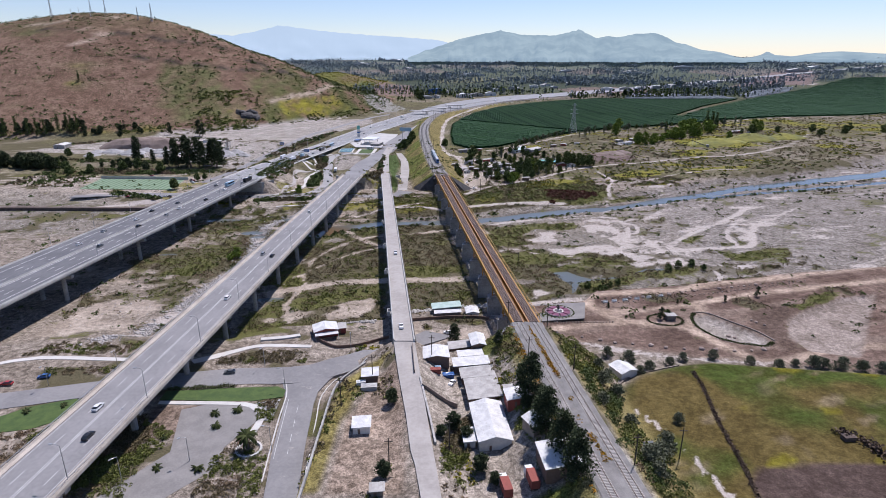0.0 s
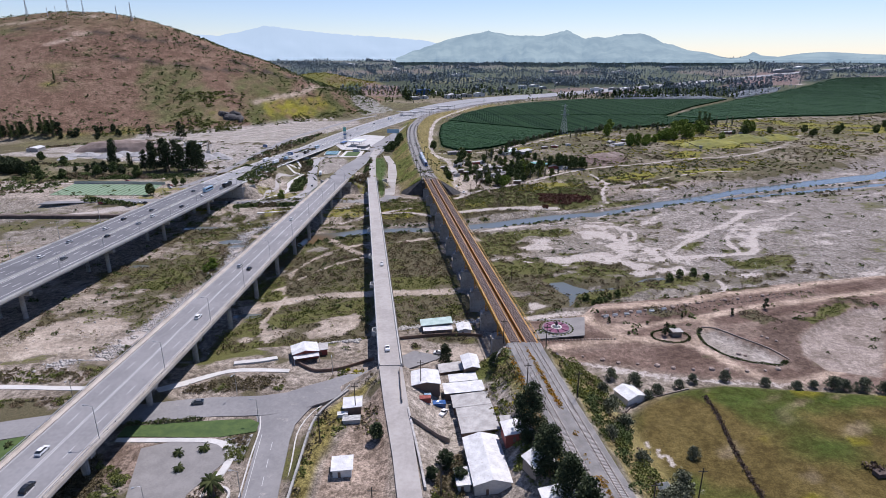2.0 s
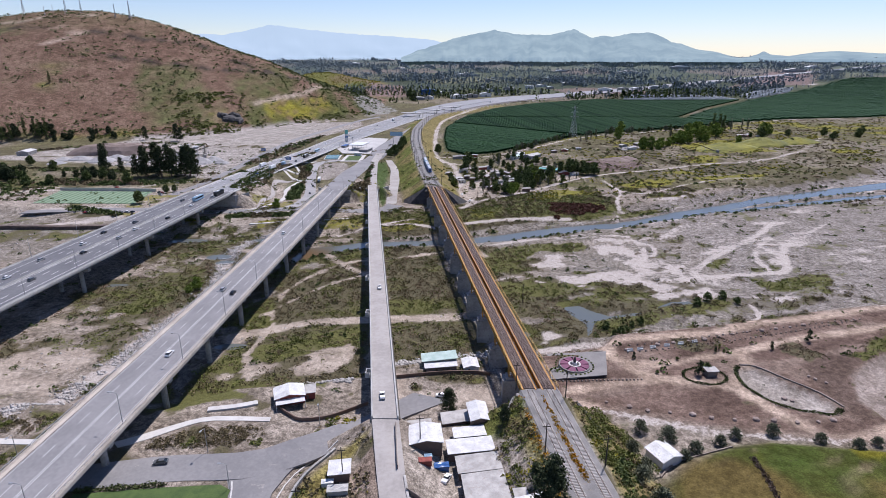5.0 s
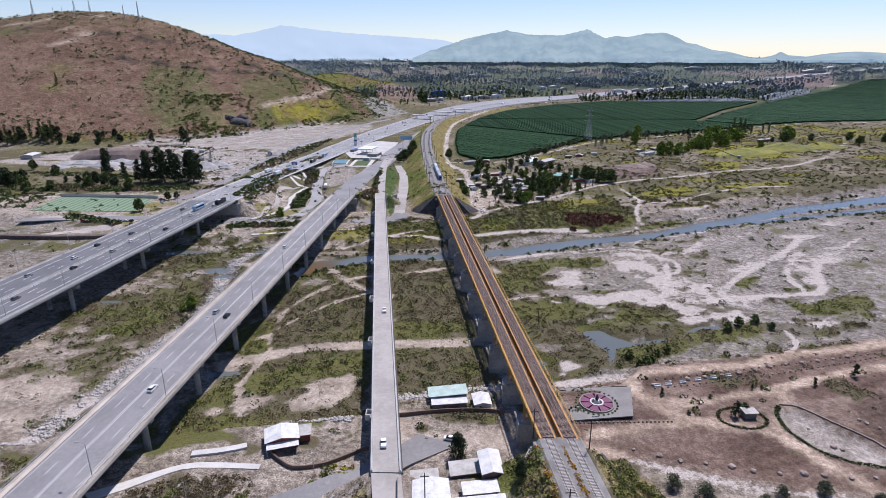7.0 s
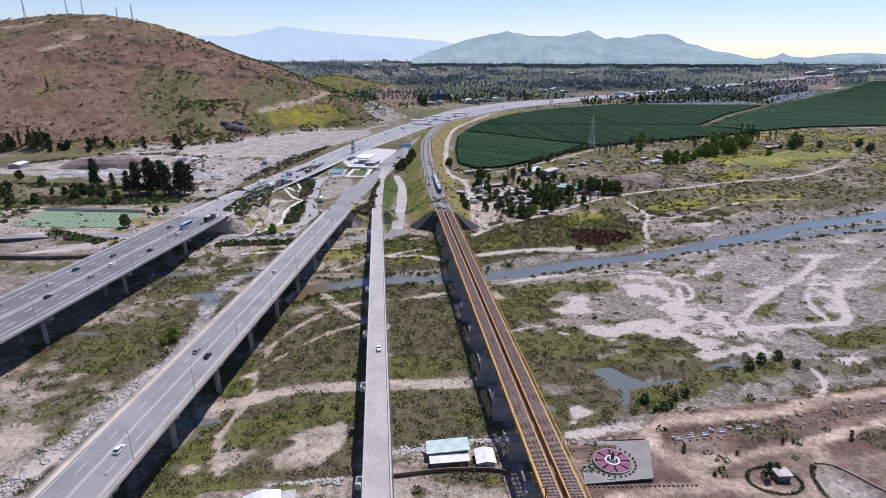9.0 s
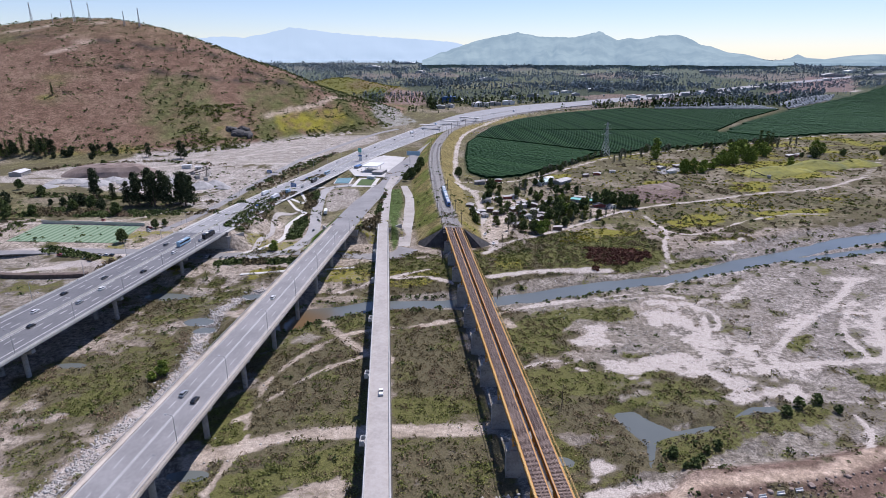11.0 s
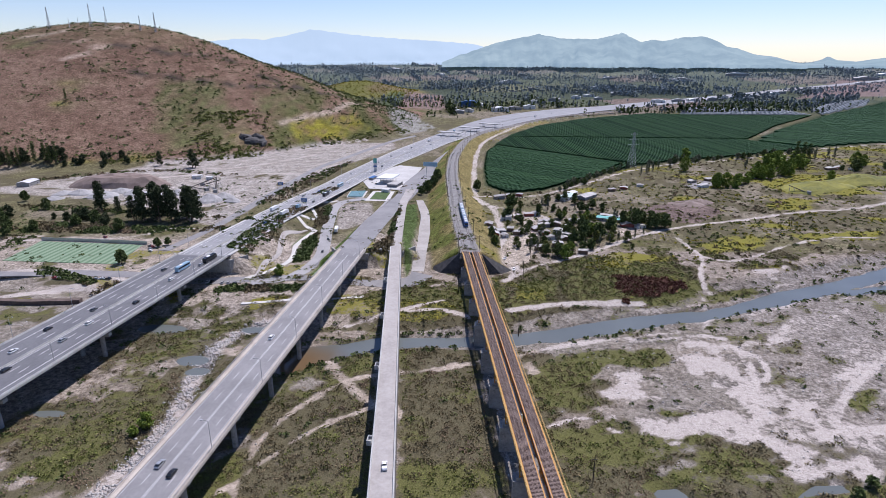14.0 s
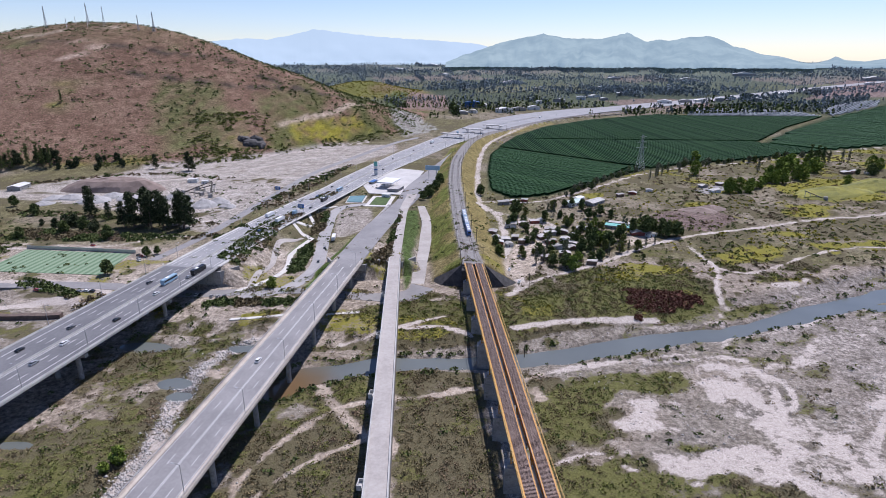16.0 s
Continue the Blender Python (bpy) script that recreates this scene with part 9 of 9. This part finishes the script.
for i, (x, y, w, l) in enumerate(HAMLET):
    rf = (M["roof_grey"], M["roof_old"], M["roof_grey"], M["roof_old"])[i % 4]
    wl = (M["wall_white"], M["wall_brown"], M["wall_grey"], M["wall_brown"], M["wall_red"])[i % 5]
    lb = ("weathered hamlet house with a pale sheet roof", "low brown hamlet shack with a grey roof", "grey-walled hamlet house with a rusty roof", "huddled brown house with an old roof", "reddish hamlet house under patched sheets")[i % 5]
    house(x, y, hr.uniform(-25, 25), w, l, hr.uniform(2.3, 3.0), rf, wl, lb, pitch=hr.uniform(0.08, 0.3), kind="gable" if i % 3 else "lean", windows=1)
house(60, 563, -40, 8, 17, 3.2, M["roof_green"], M["wall_white"], "long pale farm shed behind the hamlet", pitch=0.25)
house(76, 566, -40, 8, 17, 3.2, M["roof_grey"], M["wall_grey"], "long dark farm shed behind the hamlet", pitch=0.25)
house(66, 577, -40, 6, 8, 3.0, M["roof_white"], M["wall_white"], "short white farm shed", pitch=0.2)
house(82, 503, 70, 6, 17, 2.8, M["roof_teal"], M["wall_grey"], "long teal-roofed greenhouse shed", pitch=0.12, windows=2)
house(84, 510, 70, 4, 14, 2.6, M["roof_grey"], M["wall_brown"], "long grey stock shed", pitch=0.12, windows=2)
patch("pavement", ((172, 606), (200, 628), (192, 640), (168, 622)), 0.3, M["paving"], "grey walled yard of a farm", "pavement")


# ---- far plain: woods and buildings ----
def far_woods():
    rng = np.random.default_rng(171)
    xs, ys, hs = [], [], []

    def take(x, y, h):
        ok = (hill_z(x, y) < 2.0) & (np.hypot(x, y) < 3180) & (inside(x, y, VINEYARD) < -4) & (inside(x, y, VINE_EAST) < -6)
        l, r = np.array(AN_L, float), np.array(AN_R, float)
        ok &= (x < np.interp(y, l[:, 1], l[:, 0]) - 8) | (x > np.interp(y, r[:, 1], r[:, 0]) + 14) | (y < 380)
        d, _ = line_distance(x, y, RAIL_FINE)
        ok &= d > 14
        xs.append(x[ok]), ys.append(y[ok]), hs.append(h[ok])
    n = 20000
    rr = np.sqrt(rng.uniform(1150 ** 2, 3170 ** 2, n))
    aa = rng.uniform(radians(-42), radians(44), n)
    x, y = rr * np.sin(aa), rr * np.cos(aa)
    keep = rng.uniform(0, 1, n) < smooth(vnoise(x, y * 1.5, 260, 172), 0.42, 0.56) * 0.8 + 0.07
    take(x[keep], y[keep], rng.uniform(4, 11, n)[keep])
    for k in range(230):
        r0, a0 = math.sqrt(rng.uniform(1150 ** 2, 3100 ** 2)), rng.uniform(radians(-40), radians(42))
        ln = rng.uniform(80, 380)
        th = rng.choice((0.3, 1.87)) + rng.normal(0, 0.12)
        m = int(ln / 5)
        t = np.linspace(0, ln, m)
        h0 = rng.uniform(6, 17)
        take(r0 * math.sin(a0) + np.cos(th) * t + rng.normal(0, 1.5, m), r0 * math.cos(a0) + np.sin(th) * t + rng.normal(0, 1.5, m), h0 * rng.uniform(0.7, 1.2, m))
    x, y, h = np.concatenate(xs), np.concatenate(ys), np.concatenate(hs)
    # pick grows with distance, so the far trees take the haze-coloured leaves
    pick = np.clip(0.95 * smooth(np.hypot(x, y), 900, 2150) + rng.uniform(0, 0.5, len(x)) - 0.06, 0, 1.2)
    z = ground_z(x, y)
    for lo, hi, mt, lb in ((0, 0.30, M["tree_dark"], "dark distant woods and windbreaks"), (0.30, 0.6, M["tree_mid"], "green distant trees and hedgerows"), (0.6, 0.86, M["haze_leaf"], "distant trees with haze in their leaf colour"), (0.86, 1.3, M["far_haze_leaf"], "woods at the horizon with blue haze in their leaf colour")):
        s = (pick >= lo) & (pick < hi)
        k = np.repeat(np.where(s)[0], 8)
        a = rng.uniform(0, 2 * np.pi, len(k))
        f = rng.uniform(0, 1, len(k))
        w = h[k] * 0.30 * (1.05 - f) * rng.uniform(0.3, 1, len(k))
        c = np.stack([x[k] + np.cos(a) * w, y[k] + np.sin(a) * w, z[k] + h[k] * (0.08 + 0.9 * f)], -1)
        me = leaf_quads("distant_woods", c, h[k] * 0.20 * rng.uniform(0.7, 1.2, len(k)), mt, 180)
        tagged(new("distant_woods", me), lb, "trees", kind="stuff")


far_woods()


def warehouse(x, y, rz, w, l, h, roof, wall, label):
    root = tagged(empty("warehouse", x, y, gz(x, y), rz), label, "building")
    bm = bmesh.new()
    bm_prism(bm, ((-w / 2, -l / 2), (w / 2, -l / 2), (w / 2, l / 2), (-w / 2, l / 2)), -3, h)
    part("wall", bm, wall, root)
    bm = bmesh.new()
    sweep(bm, ((0, -l / 2 - 0.5, h), (0, l / 2 + 0.5, h)), ((-w / 2 - 0.5, 0.0), (w / 2 + 0.5, 0.0), (w / 2 + 0.5, 0.3), (0, w * 0.09 + 0.3), (-w / 2 - 0.5, 0.3)))
    part("roof", bm, roof, root)
    for k in range(max(1, int(w // 12))):
        bm = bmesh.new()
        u = -w / 2 + w * (k + 0.5) / max(1, int(w // 12))
        bm_box(bm, u - 2.0, -l / 2 - 0.1, 0, u + 2.0, -l / 2 + 0.05, min(4.0, h - 0.5))
        part("door", bm, M["wall_grey"], root)
    return root


warehouse(-45, 1392, -8, 34, 16, 10, M["c_blue"], M["c_blue"], "big blue industrial building")
warehouse(-22, 1385, -8, 12, 14, 7, M["roof_white"], M["wall_white"], "white wing of the industrial building")
wr = random.Random(23)
spots = [(x, y, wr.uniform(14, 40), wr.uniform(9, 20)) for x, y in ((20, 1290), (48, 1320), (80, 1345), (-60, 1240), (-40, 1270), (-75, 1290), (100, 1480), (150, 1530), (210, 1600), (260, 1580), (250, 1660), (330, 1720), (380, 1500), (430, 1520), (470, 1545), (520, 1560), (560, 1600), (600, 1560), (640, 1620), (690, 1640), (720, 1700), (760, 1740), (820, 1760), (880, 1800), (300, 1900), (120, 1880), (60, 2100), (420, 2300), (640, 2200), (900, 2400), (1100, 2000), (1200, 2150), (1350, 2300), (1500, 2400), (-200, 2500), (-420, 2700), (-100, 3000), (200, 2900), (760, 2900), (1200, 3000), (1700, 2700), (1900, 2900), (2200, 2600), (-700, 3100), (500, 2800), (1000, 2750), (1500, 2650), (-300, 3000), (120, 3100))]
for i, (x, y, w, l) in enumerate(spots):
    far = y > 2000
    warehouse(x, y, wr.uniform(-35, 35), w * (2.2 if far else 0.8), l * (1.6 if far else 0.9), wr.uniform(4, 7), (M["roof_white"], M["roof_grey"], M["roof_white"])[i % 3], (M["wall_white"], M["wall_grey"])[i % 2],
              ("distant white-roofed warehouse on the plain", "distant grey-roofed farm building on the plain", "distant pale shed among trees")[i % 3])


# ---- rows of stumps and stones on the river terrace ----
bm = bmesh.new()
bm_tube(bm, ((0, 0, -0.15), (0, 0, 0.25), (0.03, 0, 0.42)), (0.3, 0.27, 0.2), 7)
stump = tagged(part("stump", bm, M["timber"], None), "short dark timber stump in a row on the terrace", "stump", "stumps along the terrace")
places = [(57 + 2.0 * k, 203.3 + 0.40 * k + 0.0035 * k * k) for k in range(46)] + [(59 + 2.6 * k, 208.0 + 0.62 * k) for k in range(34)] + [(31 + 1.1 * k, 186.0 + 0.06 * k) for k in range(24)]
for i, (x, y) in enumerate(places):
    m = pose(x, y, gz(x, y), 0, 0, 31 * i)
    t = stump if i == 0 else copy_thing(stump, m)
    t.matrix_basis = m


# ---- more trees and thickets ----
rng6 = np.random.default_rng(606)
belt = [(-505 + 5.2 * k + rng6.normal(0, 3), 628 + 2.6 * k + rng6.normal(0, 5), rng6.uniform(0.6, 1.05)) for k in range(16)]
belt += [(-520 - 9 * k + rng6.normal(0, 3), 622 - 4 * k + rng6.normal(0, 5), rng6.uniform(0.6, 1.0)) for k in range(10)]
plant(tree("tree", "dark crowded tree in the belt below the hill", 13, 4.2, 1.5, M["tree_dark"], 451, "tall", 46, 26, 0.24), belt, 9)
mass = [(-385 + 58 * rng6.uniform(), 462 + 16 * rng6.uniform(), rng6.uniform(0.7, 1.1)) for k in range(22)]
mass += [(-300 + 48 * rng6.uniform(), 466 + 12 * rng6.uniform(), rng6.uniform(0.35, 0.7)) for k in range(12)]
mass += [(-420 + 60 * rng6.uniform(), 650 + 30 * rng6.uniform(), rng6.uniform(0.4, 0.7)) for k in range(12)]
plant(tree("tree", "dark rounded tree in a dense grove", 11, 4.4, 1.2, M["tree_dark"], 453, "round", 50, 26, 0.24), mass, 10)
green = [(-1 + 62 * rng6.uniform(), 438 + 74 * rng6.uniform(), rng6.uniform(0.5, 1.0)) for k in range(44)]
green += [(60 + 60 * rng6.uniform(), 470 + 60 * rng6.uniform(), rng6.uniform(0.4, 0.9)) for k in range(16)]
green = [g for g in green if abs(g[0] - 6 + 0.12 * (g[1] - 480)) > 6]
plant(tree("tree", "leafy mid-green tree in the hamlet gardens", 6.5, 2.4, 1.0, M["tree_mid"], 455, "round", 36, 24, 0.3), green[:30], 11)
plant(tree("tree", "fresh green tree in the hamlet gardens", 6.0, 2.2, 0.8, M["tree_bright"], 457, "round", 34, 24, 0.3), green[30:42], 12)
plant(tree("tree", "thin greyish tree in the hamlet gardens", 7.0, 1.6, 1.0, M["tree_grey"], 459, "tall", 36, 18, 0.3), green[42:], 13)
edge = [(60 + 3.1 * k + rng6.normal(0, 1), 596 + 3.1 * k * 1.35 + rng6.normal(0, 3), rng6.uniform(0.5, 1.0)) for k in range(26)]
edge += [(165 + 7.0 * k + rng6.normal(0, 3), 712 + 3.4 * k + rng6.normal(0, 4), rng6.uniform(0.6, 1.3)) for k in range(30)]
plant(tree("tree", "dusty tree along the orchard track", 6.0, 2.4, 0.6, M["tree_grey"], 461, "round", 32, 22, 0.3), edge[::2], 14)
plant(tree("tree", "dark hedge tree along the orchard track", 5.5, 2.3, 0.6, M["tree_mid"], 463, "round", 32, 22, 0.3), edge[1::2], 15)
pop = [(274, 665, 1.5), (270, 668, 1.3), (251, 651, 1.3), (247, 655, 1.1), (199, 613, 1.2), (192, 613, 1.2), (187, 683, 1.3), (300, 644, 0.9), (367, 726, 1.3), (372, 722, 1.1), (209, 618, 1.0), (243, 648, 1.0)]
plant(tree("tree", "tall fresh-green tree by the farm track", 10, 3.6, 1.2, M["tree_bright"], 471, "round", 46, 26, 0.24), pop, 16)
ham = [(35, 514, 1.0), (23, 528, 0.9), (14, 505, 1.1), (48, 508, 0.9), (61, 472, 1.2), (65, 456, 1.0), (88, 492, 1.2), (84, 458, 0.9), (105, 488, 1.3), (112, 488, 1.3), (64, 547, 1.0), (44, 545, 1.1), (58, 556, 0.9)]
ham += [(-2 + 100 * rng6.uniform(), 436 + 90 * rng6.uniform(), rng6.uniform(0.4, 0.9)) for k in range(40)]
ham = [h for h in ham if abs(h[0] - 6 + 0.12 * (h[1] - 480)) > 6]
plant(tree("tree", "leafy green tree among the hamlet roofs", 8, 2.7, 1.0, M["tree_mid"], 473, "tall", 40, 24, 0.28), ham[::2], 17)
plant(tree("tree", "soft green tree among the hamlet roofs", 7, 2.5, 0.8, M["green_scrub"], 475, "round", 38, 24, 0.28), ham[1::2], 18)
strays = [(330 + 420 * rng6.uniform(), 640 + 60 * rng6.uniform(), rng6.uniform(0.6, 1.4)) for k in range(26)]
strays = [(x, y + 0.42 * (x - 330) * rng6.uniform(0.3, 0.95), q) for x, y, q in strays]
strays = [t for t in strays if float(inside(np.array([t[0]]), np.array([t[1]]), VINE_EAST)[0]) < -5]
plant(tree("tree", "dusty green tree on the river plain", 7.5, 3.0, 0.8, M["tree_mid"], 481, "round", 40, 26, 0.26), strays, 19)
# eroded dark bank on the west shore
wall_line(((-300, 349), (-270, 350.5), (-244, 348.5), (-215, 347.5), (-190, 352)), 2.0, 3.0, M["soil"], "dark eroded earth bank above the shore", "bank", "earth_bank")


def hamlet_brush():
    rng = np.random.default_rng(607)
    x, y = scatter(34000, (-4, 800, 405, 960), lambda a, b: 0.22 + 0.5 * smooth(vnoise(a, b, 30, 93), 0.48, 0.62), 608)
    d, _ = line_distance(x, y, RAIL_FINE, 60)
    s, p, yl, c, g, cm = cover(x, y)
    ok = (p < 0.2) & (d > 19) & (inside(x, y, VINEYARD) < -3) & (inside(x, y, VINE_EAST) < -3) & (water_depth(x, y) < -3)
    x, y = x[ok], y[ok]
    pick = vnoise(x, y, 22, 94)
    for sel, mt, lb in ((pick < 0.48, M["scrub"], "olive brush over the far bank"), ((pick >= 0.48) & (pick < 0.6), M["green_scrub"], "green brush over the far bank"), (pick >= 0.6, M["yellow_scrub"], "yellow brush over the far bank")):
        n = int(sel.sum())
        rad = rng.uniform(0.5, 1.6, n)
        bushes("far_brush", lb, x[sel], y[sel], rad, rad * 0.8, 12, mt, 620 + n)


hamlet_brush()


# ---- growth along the railway bank near the village ----
def bank_growth():
    rng = np.random.default_rng(701)
    y = rng.uniform(60, 165, 340)
    x = 45.5 - 0.1365 * y + rng.uniform(9, 22, 340) * (0.6 + 0.4 * rng.uniform(0, 1, 340))
    keep = (inside(x, y, FIELD) < 3) & (vnoise(x, y, 9, 95) > 0.42)
    x, y = x[keep], y[keep]
    rad = 0.5 + 1.7 * rng.uniform(0, 1, len(x)) ** 2
    pick = vnoise(x, y, 11, 98)
    for sel, mt, lb in ((pick < 0.5, M["tree_mid"], "dense dark bushes on the slope below the railway"), (pick >= 0.5, M["green_scrub"], "olive bushes on the slope below the railway")):
        bushes("bank_bushes", lb, x[sel], y[sel], rad[sel], rad[sel] * 1.1, 190, mt, 702, size=0.12)
    y = rng.uniform(95, 164, 900)
    x = 45.5 - 0.1365 * y - rng.uniform(5.5, 13, 900)
    keep = vnoise(x, y, 6, 96) > 0.45
    x, y = x[keep], y[keep]
    rad = rng.uniform(0.25, 0.7, len(x))
    bushes("bank_weeds", "green weeds on the slope above the village", x, y, rad, rad * 0.9, 16, M["green_scrub"], 703, size=0.34)
    y = np.concatenate([rng.uniform(100, 165, 420), rng.uniform(120, 165, 260)])
    x = 45.5 - 0.1365 * y + np.concatenate([rng.normal(0, 0.45, 420), rng.normal(-6.4, 0.6, 260)])
    keep = vnoise(x, y, 8, 97) > 0.44
    x, y = x[keep], y[keep]
    rad = rng.uniform(0.15, 0.4, len(x))
    bushes("poppies", "orange poppies between and beside the tracks", x, y, rad, rad * 0.8, 14, M["orange_flower"], 704, size=0.36, lift=0.15)


bank_growth()
# dark outcrop on the hill foot
for i, (dx, dy, s) in enumerate(((0, 0, 9), (8, 3, 7), (-7, 4, 7), (3, 8, 8), (-3, -5, 5), (12, -2, 5), (-13, 1, 5))):
    x, y = -268 + dx, 758 + dy
    m = pose(x, y, gz(x, y) - 0.5, 12 * i, 8, 51 * i)
    if i == 0:
        crag = tagged(part("crag", boulder(41, 0.9), M["dark_stone"], None), "dark bare rock crag on the hill foot", "rock", "crags on the hill foot")
        t = crag
    else:
        t = copy_thing(crag, m)
    t.matrix_basis = m
    t.scale = (s, s, s)

# ---- bring the plan to metres ----
for ob in list(scene.objects):
    if ob.parent is None and ob.type in ("MESH", "EMPTY"):
        ob.matrix_basis = Matrix.Diagonal((PLAN, PLAN, PLAN, 1)) @ ob.matrix_basis
